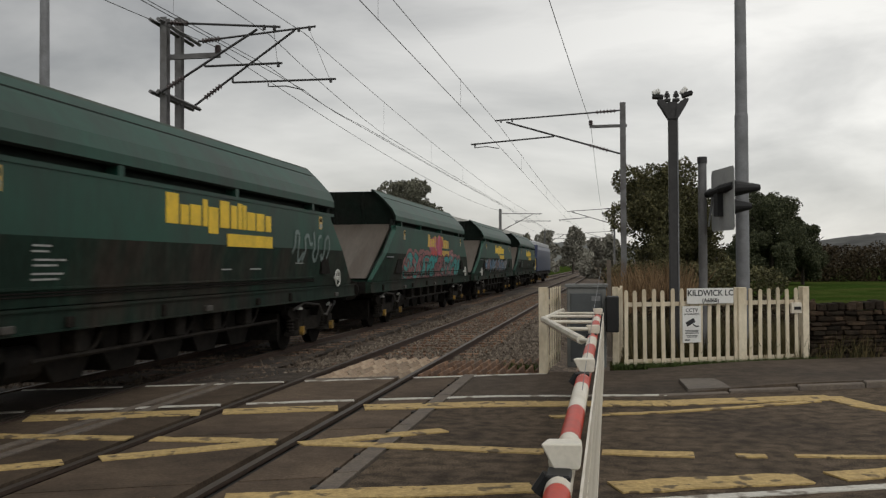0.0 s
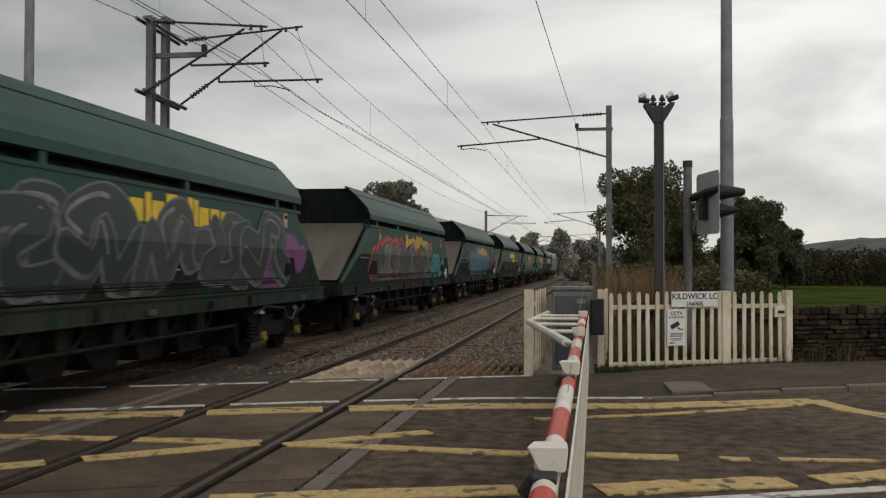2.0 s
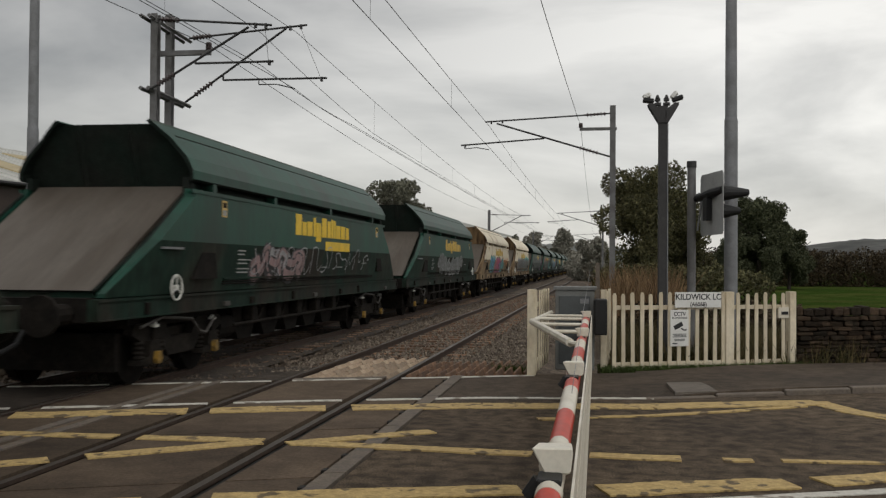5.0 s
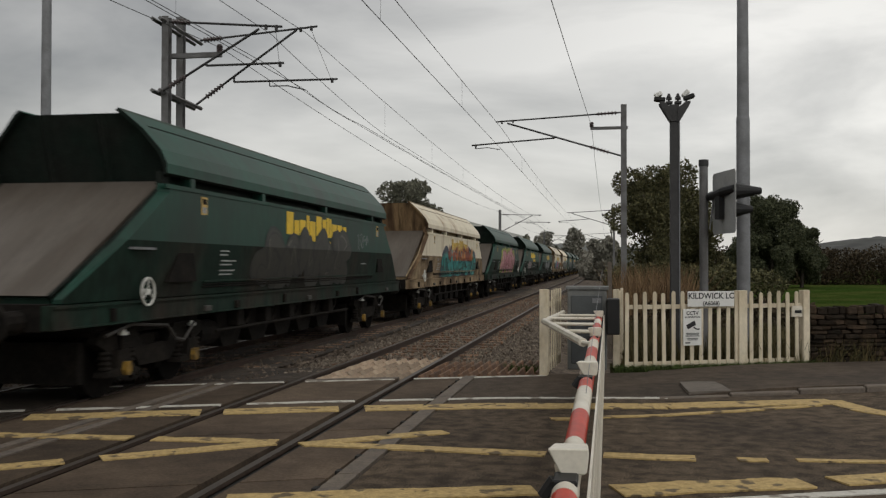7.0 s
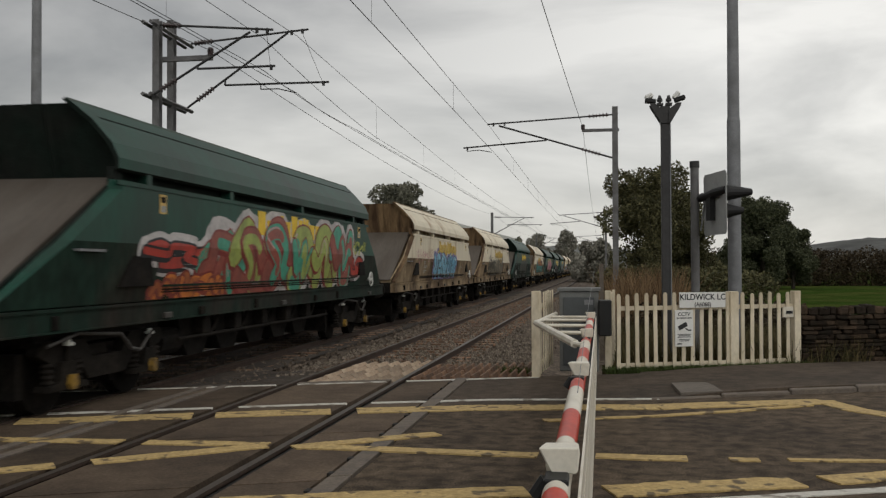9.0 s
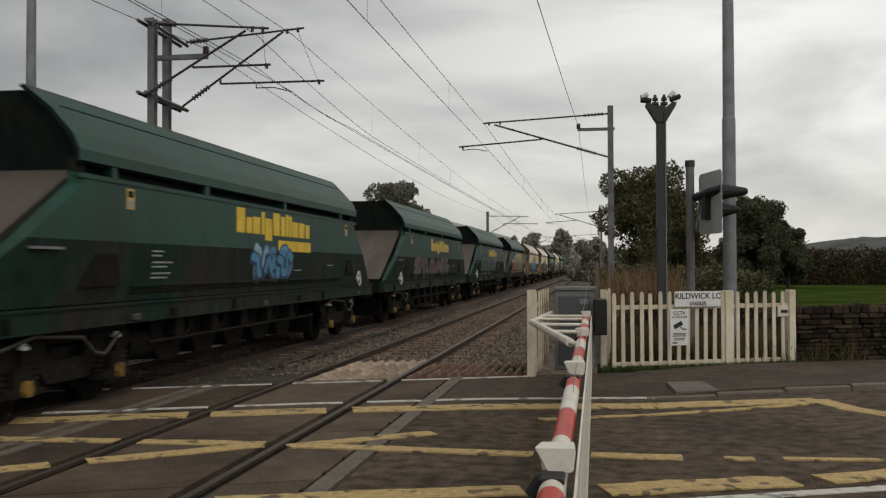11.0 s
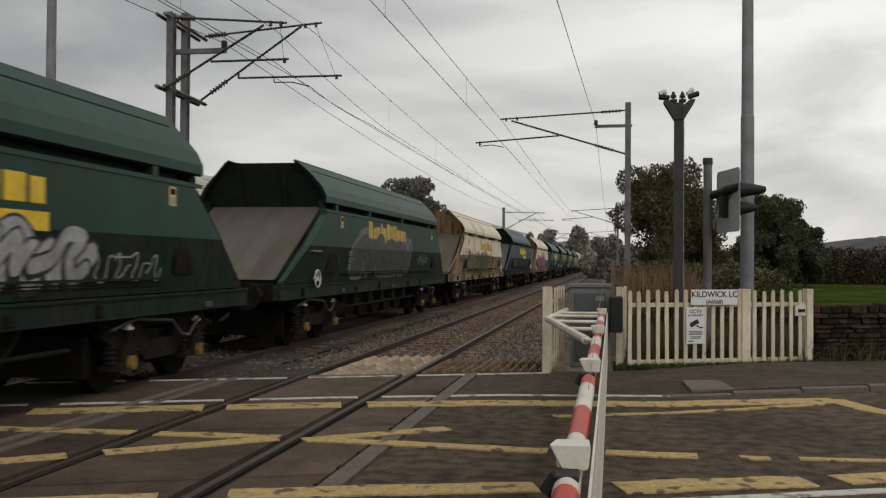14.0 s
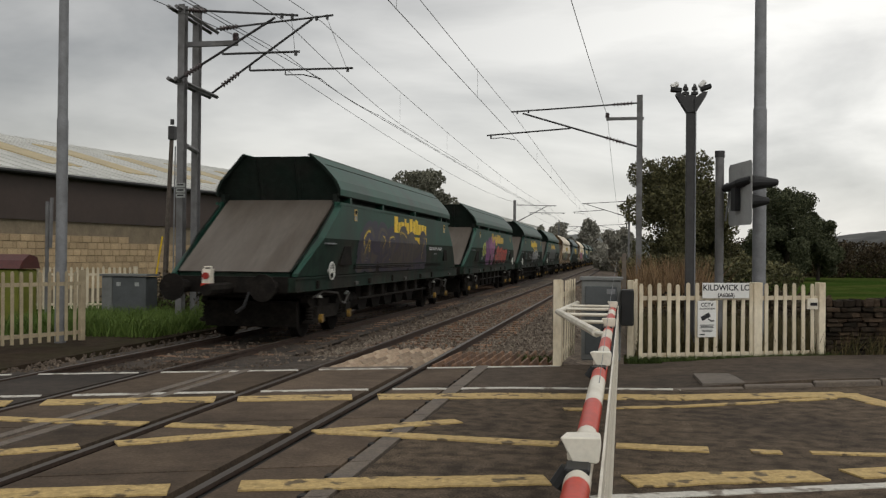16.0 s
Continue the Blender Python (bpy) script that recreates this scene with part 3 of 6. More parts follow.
def wordmark(parent, faded=False, y0=7.4, y1=11.5, boxed=True):
    """The operator's mark as plain yellow bars, and a yellow panel below it."""
    x0, x1 = HALF - 0.01, HALF + 0.007
    heights = [(0.0, 0.42), (0.0, 0.28), (0.0, 0.3), (0.0, 0.4), (-0.1, 0.3), (0.0, 0.42), (0.0, 0.37), (0.0, 0.42), (0.0, 0.4), (0.0, 0.3), (0.0, 0.3), (0.0, 0.28)]
    wid = [1.15, 0.8, 1.1, 0.5, 1.1, 1.1, 0.75, 0.5, 0.5, 1.1, 1.1, 0.8]
    step = (y1 - y0) / sum(wid)
    y = y0
    paint = M["logo_faded" if faded else "logo"]
    lead = None
    for (lo, hi), q in zip(heights, wid):
        bm = bmesh.new()
        box(bm, x0, x1, y, y + q * step * 0.84, 2.26 + lo, 2.26 + hi)
        bevel(bm, 0.006)
        ob = part("operator_mark" if lead is None else "mark_bar", bm, paint, lead or parent, "yellow operator mark" if lead is None else "")
        lead = lead or ob
        y += q * step
    if boxed:
        bm = bmesh.new()
        box(bm, x0, x1, y1 - 2.0, y1 + 0.02, 1.98, 2.18)
        part("mark_panel", bm, paint, lead)


def blob(rnd, cy, cz, ry, rz, n=16, jag=0.18, square=0.5, lean=0.0):
    """The outline of one sprayed shape, between an ellipse and a block."""
    pts = []
    for i in range(n):
        w = 2 * math.pi * i / n
        c, s = math.cos(w), math.sin(w)
        k = (1 - square) + square / max(abs(c), abs(s))
        k *= 1 + rnd.uniform(-jag, jag)
        pts.append((cy + ry * k * c + lean * rz * k * s, cz + rz * k * s))
    return pts


SPRAY = {}


def spray(col):
    key = tuple(round(c, 3) for c in col)
    if key not in SPRAY:
        SPRAY[key] = material("spray_paint", col, 0.5, vary=0.18, scale=2.5, bscale=14, second=[c * 0.55 + 0.01 for c in col], amount=0.7)
    return SPRAY[key]


def curve(pts, k=6):
    """A smooth line through the points."""
    q = [pts[0]] + list(pts) + [pts[-1]]
    out = []
    for i in range(1, len(q) - 2):
        p0, p1, p2, p3 = (Vector(v) for v in q[i - 1:i + 3])
        for j in range(k):
            u = j / k
            out.append(0.5 * (2 * p1 + (p2 - p0) * u + (2 * p0 - 5 * p1 + 4 * p2 - p3) * u * u + (3 * p1 - p0 - 3 * p2 + p3) * u ** 3))
    return out + [Vector(q[-2])]


def ribbon(bm, pts, width, off, mi, taper=0.0, caps=True):
    """A sprayed line of some width along a smooth line, with round ends."""
    lo, hi = [], []
    n = len(pts)
    for i, p in enumerate(pts):
        d = (pts[min(i + 1, n - 1)] - pts[max(i - 1, 0)])
        d = d.normalized() if d.length > 1e-6 else Vector((1, 0))
        e = Vector((-d.y, d.x)) * width / 2 * (1 - taper * i / (n - 1))
        lo.append(p - e)
        hi.append(p + e)
    def clip(v):
        return bm.verts.new((off, v.x, min(max(v.y, 1.262), 2.74)))
    a, b = [clip(v) for v in lo], [clip(v) for v in hi]
    for i in range(n - 1):
        bm.faces.new((a[i], a[i + 1], b[i + 1], b[i])).material_index = mi
    if caps:
        for end, p in ((0, pts[0]), (-1, pts[-1])):
            r = (hi[end] - p).length
            if r > 0.015:
                bm.faces.new([clip(p + Vector((math.cos(w * 0.698), math.sin(w * 0.698))) * r) for w in range(9)]).material_index = mi


# interlocking hooks, waves and arcs of the sprayed shapes, on a unit square
FORMS = (
    ((-0.1, 0.1), (0.15, 0.5), (0.1, 0.95), (0.5, 1.0), (0.55, 0.45), (0.8, 0.0), (1.15, 0.35)),
    ((-0.1, 0.8), (0.2, 1.0), (0.35, 0.55), (0.15, 0.1), (0.6, 0.02), (0.8, 0.5), (1.2, 0.7)),
    ((0.0, 0.0), (0.3, 0.35), (0.15, 0.75), (0.55, 0.95), (0.7, 0.55), (1.1, 0.6)),
    ((-0.15, 0.45), (0.2, 0.7), (0.4, 0.2), (0.65, 0.9), (0.9, 0.3), (1.15, 0.9)),
    ((0.05, 1.0), (0.25, 0.6), (0.0, 0.25), (0.45, 0.0), (0.75, 0.3), (0.6, 0.75), (1.0, 1.0)),
    ((-0.1, 0.2), (0.3, 0.05), (0.5, 0.5), (0.3, 0.9), (0.75, 1.0), (1.0, 0.6), (0.85, 0.15)))


def graffiti(parent, seed, y0, y1, z0, z1, fills, line=(0.012, 0.012, 0.014), halo=None, letters=5, inner=None, label="sprayed graffiti in several colours", jag=0.16):
    """Sprayed block shapes on the near side: cloud, cast edge, outline, fill, second tone and shine, each a thin coat over the last."""
    rnd = random.Random(seed)
    mats = [spray(line)] + [spray(c) for c in fills] + ([spray(halo)] if halo else []) + ([spray(inner)] if inner else [])
    nf = len(fills)
    step, high = (y1 - y0) / letters, z1 - z0
    bm = bmesh.new()
    count = [0]

    def coat(lay, i=0):
        count[0] += 1
        return 0.003 + 0.00005 * (count[0] % 7) if lay == 0 else 0.0036 + 0.0006 * (lay + 5 * i) + 0.00005 * (count[0] % 7)

    for i in range(letters):
        lean, size = rnd.uniform(-0.15, 0.3) * high, rnd.uniform(0.84, 1.06)
        cy, cz = y0 + i * step, z0 + high * (0.12 + rnd.uniform(-0.06, 0.06))
        fat = min(step * 0.46, high * 0.42)
        lines = []
        for form in rnd.sample(FORMS, 2):
            flip, turn = rnd.random() < 0.5, rnd.random() < 0.5
            pts = [(cy + step * (0.5 + ((1 - u if flip else u) - 0.5) * 0.9) + lean * (v - 0.5) + rnd.uniform(-0.08, 0.08) * step, cz + high * 0.76 * size * (1 - v if turn else v) + rnd.uniform(-0.05, 0.05) * high) for u, v in form]
            lines.append(curve(pts, 5))
        f = 1 + (i + rnd.randrange(2)) % nf
        f2 = 1 + (f + rnd.randrange(nf)) % nf
        if jag > 0.3:       # licking flames
            for _ in range(4):
                a = cy + rnd.uniform(0, 1) * step
                h = high * rnd.uniform(0.5, 1.1)
                ribbon(bm, curve([(a, z0), (a + rnd.uniform(-0.1, 0.16), z0 + h * 0.5), (a + rnd.uniform(-0.05, 0.3), z0 + h)], 5), 0.3, coat(2, i), f, 0.95)
                ribbon(bm, curve([(a + 0.05, z0), (a + rnd.uniform(-0.1, 0.16), z0 + h * 0.35), (a + 0.1, z0 + h * 0.6)], 5), 0.16, coat(3, i), f2, 0.95)
            continue
        if halo:
            for ln in lines:
                ribbon(bm, ln, fat * 1.2 + 0.2, coat(0), 1 + nf)
            for _ in range(4):
                pts = blob(rnd, cy + rnd.uniform(0, 1) * step, cz + rnd.uniform(0, 0.85) * high, step * 0.32, high * 0.2, 14, 0.3, 0.1)
                o = coat(0)
                bm.faces.new([bm.verts.new((o, y, min(max(z, 1.262), 2.74))) for y, z in pts]).material_index = 1 + nf
        for q, ln in enumerate(lines):
            wd = fat * (1.0, 0.62)[q]
            ribbon(bm, [p + Vector((-0.045, -0.04)) for p in ln], wd + 0.05, coat(1, i + q * 0.5), 0)
            ribbon(bm, ln, wd + 0.07, coat(1, i + q * 0.5), 0)
            ribbon(bm, ln, wd, coat(2, i + q * 0.5), f if q == 0 else f2)
            k = len(ln)
            if nf > 1:
                a = rnd.randrange(max(1, k // 3))
                ribbon(bm, [p + Vector((0, -0.12 * wd)) for p in ln[a:a + max(3, k // 2)]], wd * 0.6, coat(2.6, i + q * 0.5), f2 if q == 0 else f)
            if inner and rnd.random() < 0.7:
                ribbon(bm, [p + Vector((-0.2 * wd, 0.24 * wd)) for p in ln[k // 4:k // 4 + max(3, k // 3)]], max(0.025, wd * 0.12), coat(3, i + q * 0.5), len(mats) - 1)
        if rnd.random() < 0.5:      # runs of wet paint
            p = lines[0][len(lines[0]) // 2]
            ribbon(bm, [p, p + Vector((0.004, -0.14)), p + Vector((0, -0.3))], 0.02, coat(2, i), f, 0.5)
    bmesh.ops.triangulate(bm, faces=list(bm.faces))
    bmesh.ops.bisect_plane(bm, geom=list(bm.verts) + list(bm.edges) + list(bm.faces), plane_co=(0, 0, 2.0), plane_no=(0, 0, 1))
    for v in bm.verts:
        v.co.x += half_width(v.co.z)
    return part("graffiti", bm, mats, parent, label)


# ---- level crossing surface ----
crossing = thing("level_crossing_deck", "grey rubber and concrete crossing panels between the rails", "crossing deck", kind="structure")
bm = bmesh.new()
slab(bm, band(-8.98, -1.96, 1.4, 15.3), -0.5, -0.05)
part("bed", bm, M["gap"], crossing)
# oil stains, darkened further to paint in shade below the wagons
oily_shaded_panel = material("oil_and_shade_panel", (0.04, 0.031, 0.024), 0.8, vary=0.5, scale=0.8, bump=0.3, bscale=40, second=(0.018, 0.014, 0.011), amount=0.9, spec=0.25)
# panels between the tracks, a brown darker than the near ones
mid_tone_panel = material("mid_tone_panel", (0.078, 0.057, 0.04), 0.85, vary=0.35, scale=0.8, bump=0.3, bscale=34, second=(0.04, 0.03, 0.022), amount=0.95, rand=0.15, spec=0.15)
columns = [(-8.96, -8.06), (FAR - 0.63, FAR + 0.63), (-6.36, -5.62), (-5.22, -4.6), (NEAR - 0.62, NEAR + 0.62), (-2.83, -2.2)]
for x0, x1 in columns:
    cuts = [1.4, 3.7, 5.9, 8.25, 10.6, 12.95, 15.28]
    for a, b in zip(cuts, cuts[1:]):
        bm = bmesh.new()
        slab(bm, band(x0, x1, a + 0.016, b - 0.016), -0.06, 0.0)
        part("panel", bm, oily_shaded_panel if x1 < -6 else (mid_tone_panel if x1 < -4.4 else M["panel"]), crossing)
for x0, x1 in ((-2.16, -1.99), (-5.6, -5.48), (-5.36, -5.24)):
    cuts = [1.4 + 1.16 * i for i in range(13)]
    for a, b in zip(cuts, cuts[1:]):
        bm = bmesh.new()
        slab(bm, band(x0, x1, a + 0.012, b - 0.012), -0.06, 0.008)
        part("edge_beam", bm, M["concrete"], crossing, "pale concrete edge beam")
for i in range(22):
    y = edge(1.6, -2.1) + 0.62 * i
    bm = bmesh.new()
    box(bm, -2.2, -2.155, y, y + 0.09, -0.03, 0.012)
    part("fixing_bolt", bm, M["gap"], crossing, "dark fixing beside the edge beam")
bm = bmesh.new()
slab(bm, band(-5.47, -5.37, 1.4, 15.28), -0.06, -0.004)
part("joint_filler", bm, M["panel"], crossing)


def stripe(bm, pts, width, rnd, step=0.05, fray=0.18, z=0.0, skip=((-8.12, -7.86), (-6.6, -6.36), (-4.58, -4.36), (-3.1, -2.86))):
    """A hand-worn painted line: a thin coat with frayed edges, left out over the rails."""
    for (xa, ya), (xb, yb) in zip(pts, pts[1:]):
        z += 0.0007
        a, b = Vector((xa, ya)), Vector((xb, yb))
        L = (b - a).length
        k = max(1, int(L / step))
        d = (b - a) / L
        e = Vector((-d.y, d.x))
        row = []
        for i in range(k + 1):
            p = a + d * (L * i / k)
            bare = any(u < p.x < w for u, w in skip)
            wl, wr = (width / 2 * (1 + fray * (noise.noise((p.x * 2.3, p.y * 2.3, q)) * 0.9 + noise.noise((p.x * 9, p.y * 9, q)) * 0.5)) for q in (0.0, 7.0))
            row.append(None if bare else (p + e * wl, p - e * wr))
        for u, w in zip(row, row[1:]):
            if u and w:
                lo = [bm.verts.new((q.x, q.y, z - 0.01)) for q in (u[1], w[1], w[0], u[0])]
                hi = [bm.verts.new((q.x, q.y, z + 0.004)) for q in (u[1], w[1], w[0], u[0])]
                bm.faces.new(hi)
                for i in range(4):
                    j = (i + 1) % 4
                    bm.faces.new((lo[i], lo[j], hi[j], hi[i]))


rnd = random.Random(5)


COAT = [0.0]


def marking(name, label, mat, lines, fray=0.18):
    bm = bmesh.new()
    COAT[0] += 0.0012
    for width, pts in lines:
        stripe(bm, pts, width, rnd, fray=fray, z=COAT[0])
    tagged(part(name, bm, mat), label, "road marking", kind="structure")


marking("footway_edge_line", "worn white line along the crossing footway", M["white_line"],
        [(0.11, [(-12, edge(15.1, -12)), (-0.95, edge(15.13, -0.95))])], 0.3)
marking("give_way_line", "worn white line along the carriageway edge", M["white_line"],
        [(0.12, [(-13, edge(12.87, -13)), (-3.44, 11.4), (-1.42, 12.1), (0.72, 12.5)])], 0.25)
marking("centre_line", "broken white line along the road centre", M["white_line"],
        [(0.13, [(-2.5, 5.75), (-0.62, 6.53)]), (0.13, [(-0.2, 6.71), (4.5, 8.66)])], 0.3)
Y = M["yellow_line"]
marking("box_edge_line", "worn yellow edge line of the box junction", Y,
        [(0.4, [(-12.5, edge(12.33, -12.5)), (-5.06, 10.13), (-3.26, 10.8), (-1.33, 11.42), (0.65, 11.75), (2.74, 12.55)]), (0.3, [(2.72, 12.62), (2.95, 11.85), (3.4, 11.2)])])
marking("box_hatch_line", "worn yellow hatch line of the box junction", Y, [(0.21, [(-9.5, 8.2), (-6.2, 8.58), (-3.12, 8.72)])])
marking("box_hatch_line", "worn yellow hatch line of the box junction", Y, [(0.22, [(-6.6, 6.0), (-5.1, 7.12), (-3.12, 8.66)])])
marking("box_hatch_line", "worn yellow hatch line of the box junction", Y, [(0.2, [(-2.84, 8.62), (-1.63, 9.54)])], 0.3)
marking("box_hatch_line", "worn yellow hatch line of the box junction", Y, [(0.2, [(-2.7, 8.67), (-0.56, 8.58)]), (0.2, [(-0.05, 8.63), (0.74, 8.6)]), (0.13, [(1.1, 8.64), (1.35, 8.65)]), (0.1, [(1.6, 8.7), (3.0, 8.8)])], 0.35)
marking("box_hatch_line", "faded yellow hatch line of the box junction", Y, [(0.11, [(-0.1, 10.75), (0.61, 11.02), (1.46, 11.5), (2.5, 12.15)]), (0.16, [(-0.62, 10.52), (-0.4, 10.58)])], 0.5)
marking("box_edge_line", "worn yellow edge line of the box junction", Y, [(0.27, [(-7, edge(7.72, -7)), (-3.1, 6.32)]), (0.3, [(-2.7, 6.5), (-0.55, 7.18)]), (0.36, [(0.05, 7.28), (1.5, 7.78)]), (0.28, [(1.75, 7.9), (3.6, 8.75)])], 0.3)

# footway patch and kerb
bm = bmesh.new()
slab(bm, [(1.02, 12.78), (1.22, 12.88), (1.58, 13.02), (1.54, 13.6), (1.47, 14.0), (1.2, 13.96), (0.98, 13.86), (1.0, 13.3)], -0.05, 0.052)
tagged(part("footway_patch", bm, M["patch"]), "pale patched asphalt in the footway", "footway", kind="structure")
kerb = thing("kerb", "grey stone kerb beside the footway", "kerb", kind="structure")
for i in range(14):
    x0 = 0.62 + i * 0.92
    bm = bmesh.new()
    slab(bm, band(x0 + 0.006, x0 + 0.914, 12.14, 12.3), -0.3, min(0.088, 0.012 + i * 0.028))
    bevel(bm, 0.012)
    part("kerbstone", bm, M["concrete"], kerb)

# ---- ballast and track ----
bm = bmesh.new()
xs = [-11.2, -10.2, -9.3, -8.6, -7.2, -5.8, -5.4, -4.8, -3.7, -2.6, -1.9, -1.3, -0.6, 0.4]
hz = [-0.42, -0.34, -0.2, -0.16, -0.17, -0.16, -0.15, -0.16, -0.17, -0.16, -0.17, -0.24, -0.36, -0.43]
ys = [0, 0.6, 1.2, 2, 3, 4, 5, 6, 7.5, 9, 11, 14, 18, 23, 30, 40, 60, 90, 140, 220, 405]
g = [[bm.verts.new((x + noise.noise((x, y, 3)) * 0.15, edge(15.28, x) + y if y < 30 else 15.28 + SKEW * x * max(0, (60 - y) / 30) + y, h + 0.025 * noise.noise((x * 3, y * 3, 1)))) for x, h in zip(xs, hz)] for y in ys]
for r0, r1 in zip(g, g[1:]):
    for i in range(len(xs) - 1):
        bm.faces.new((r0[i], r0[i + 1], r1[i + 1], r1[i]))
tagged(part("ballast_bed", bm, M["ballast"]), "grey-brown stone ballast under the tracks", "ballast", kind="structure")

nr = np.random.default_rng(3)


def stones(name, label, count, xr, yr, size, zbase, mat):
    """Loose broken stones strewn over a stretch of the bed."""
    base = np.array([(1, 0, -0.3), (-0.5, 0.87, -0.3), (-0.5, -0.87, -0.3), (0.2, 0.1, 0.7), (-0.6, -0.2, 0.5)])
    tri = [(0, 1, 3), (1, 4, 3), (1, 2, 4), (2, 0, 3), (2, 3, 4)]
    u = nr.random(count)
    y0 = yr[0] + (yr[1] - yr[0]) * u ** 2
    x = nr.uniform(xr[0], xr[1], count)
    y = y0 + SKEW * x
    keep = [i for i in range(count) if all(abs(x[i] - r) > 0.07 for r in (NEAR - 0.752, NEAR + 0.752, FAR - 0.752, FAR + 0.752))]
    vs, fs = [], []
    for i in keep:
        s = size * nr.uniform(0.6, 1.4)
        p = base * s * nr.uniform(0.7, 1.3, (5, 3))
        a = nr.uniform(0, 6.28)
        c, q = math.cos(a), math.sin(a)
        o = len(vs)
        for w in p:
            vs.append((x[i] + c * w[0] - q * w[1], y[i] + q * w[0] + c * w[1], zbase + nr.uniform(-0.01, 0.03) + w[2]))
        fs += [(o + a0, o + b0, o + c0) for a0, b0, c0 in tri]
    me = bpy.data.meshes.new(name)
    me.from_pydata(vs, [], fs)
    me.materials.append(mat)
    return tagged(new(name, me), label, "ballast", kind="stuff")


chips = material("ballast_stone_mix", (0.2, 0.168, 0.135), 0.9, vary=0.6, scale=14, bscale=30, second=(0.06, 0.044, 0.033), amount=1.0, spec=0.15)
stones("ballast_stones", "loose broken grey ballast stones between the rails", 7000, (-5.3, -1.0), (17.4, 60), 0.045, -0.13, chips)
stones("ballast_stones", "loose broken brown ballast stones by the far track", 2600, (-9.2, -5.3), (16.5, 50), 0.045, -0.13, M["ballast"])

sleepers = thing("sleepers", "brown timber sleepers half buried in ballast", "sleepers", kind="structure")
sl = None
for c in (NEAR, FAR):
    for i in range(60):
        y = edge(17.8, c) + 0.7 * i
        if sl is None:
            bm = bmesh.new()
            box(bm, -1.25, 1.25, -0.12, 0.12, -0.22, -0.115)
            ob = part("sleeper", bm, M["rust_timber"], sleepers)
            sl = ob.data
        else:
            ob = new("sleeper", sl)
            ob.parent = sleepers
        ob.location = (c, y, 0)

# ribbed anti-trespass timbers next to the deck
guard = thing("anti_trespass_guard", "ribbed pale and brown timber guards beside the deck", "timber guard", kind="structure")


def rib(mat, x, y, length, tilt, lift, wide=0.13, high=0.1):
    bm = bmesh.new()
    p = [(-wide / 2, 0), (wide / 2, 0), (wide * 0.1, high), (-wide * 0.1, high)]
    a = [bm.verts.new((u, 0, w)) for u, w in p]
    b = [bm.verts.new((u, length, w + tilt)) for u, w in p]
    for i in range(4):
        j = (i + 1) % 4
        bm.faces.new((a[i], a[j], b[j], b[i]))
    bm.faces.new(a[::-1])
    bm.faces.new(b)
    ob = part("rib", bm, mat, guard)
    ob.location = (x, y, lift)


for row in range(4):
    for i in range(7):
        x = NEAR - 0.56 + i * 0.187
        rib(M["timber"], x, edge(15.5, x) + row * 0.86 + rnd.uniform(0, 0.05), 0.84, -0.02, -0.1 - row * 0.008, 0.185, 0.1)
for i in range(13):
    x = -2.82 + i * 0.142
    for row in range(2):
        rib(M["rust_timber"], x, edge(15.36, x) + row * 1.3 + rnd.uniform(0, 0.08), 1.27, -0.03, -0.17 - row * 0.02, 0.142, 0.19)
for i in range(5):
    x = -5.25 + i * 0.15
    rib(M["rust_timber"], x, edge(15.36, x), 0.9, -0.05, -0.2)
bm = bmesh.new()
slab(bm, band(NEAR - 0.66, NEAR + 0.6, 15.29, 15.44), -0.3, 0.002)
part("end_beam", bm, M["concrete"], guard)

# oily bed and soil, the brown deepened to paint shade below the train
bm = bmesh.new()
oily = material("oily_shaded_ballast", (0.05, 0.038, 0.028), 0.9, vary=0.45, scale=0.8, bump=1.0, bscale=22, second=(0.025, 0.019, 0.015), amount=0.9)
for x0, x1, c0, c1 in ((-8.9, -5.7, 15.3, 75), (-6.4, -4.62, 15.3, 18.2)):
    k = 24
    us = [x0 + (x1 - x0) * i / 8 for i in range(9)]
    vs = [c0 + (c1 - c0) * (j / k) ** 1.6 for j in range(k + 1)]
    gg = [[bm.verts.new((u, edge(v, u), -0.118 + (0.02 if c1 < 20 else 0) + 0.03 * noise.noise((u * 4, v * 4, 7)))) for u in us] for v in vs]
    for r0, r1 in zip(gg, gg[1:]):
        for i in range(8):
            bm.faces.new((r0[i], r0[i + 1], r1[i + 1], r1[i]))
tagged(part("oily_shaded_ballast", bm, oily), "oily brown ballast darkened with shade under the far track", "ballast", kind="structure")

bm = bmesh.new()
slab(bm, band(0.02, 9.0, 15.45, 17.2), -0.5, -0.045)
tagged(part("fence_verge", bm, material("grassy_soil", (0.035, 0.036, 0.016), 1.0, vary=0.5, scale=2.0, bump=0.8, bscale=22, second=(0.05, 0.038, 0.022), amount=0.9, spec=0.0)), "mossy soil strip under the picket fence", "verge", kind="structure")

# verge soil by the far side of the line
bm = bmesh.new()
slab(bm, [(-12.6, edge(15.28, -12.6)), (-9.2, edge(15.28, -9.2)), (-9.6, 30), (-12.6, 30)], -0.5, -0.1)
tagged(part("track_verge", bm, M["soil"]), "dark soil verge beside the far track", "verge", kind="structure")


# ---- barrier ----
BX, BZ = -0.15, 0.905
barrier = thing("level_crossing_barrier", "lowered red and white crossing barrier with hanging white skirt", "barrier")
bands = [1.75, 2.5, 3.32, 4.18, 5.0, 5.95, 6.95, 7.9, 8.8, 9.7, 10.6, 11.5, 12.4, 13.3, 14.2, 15.4]
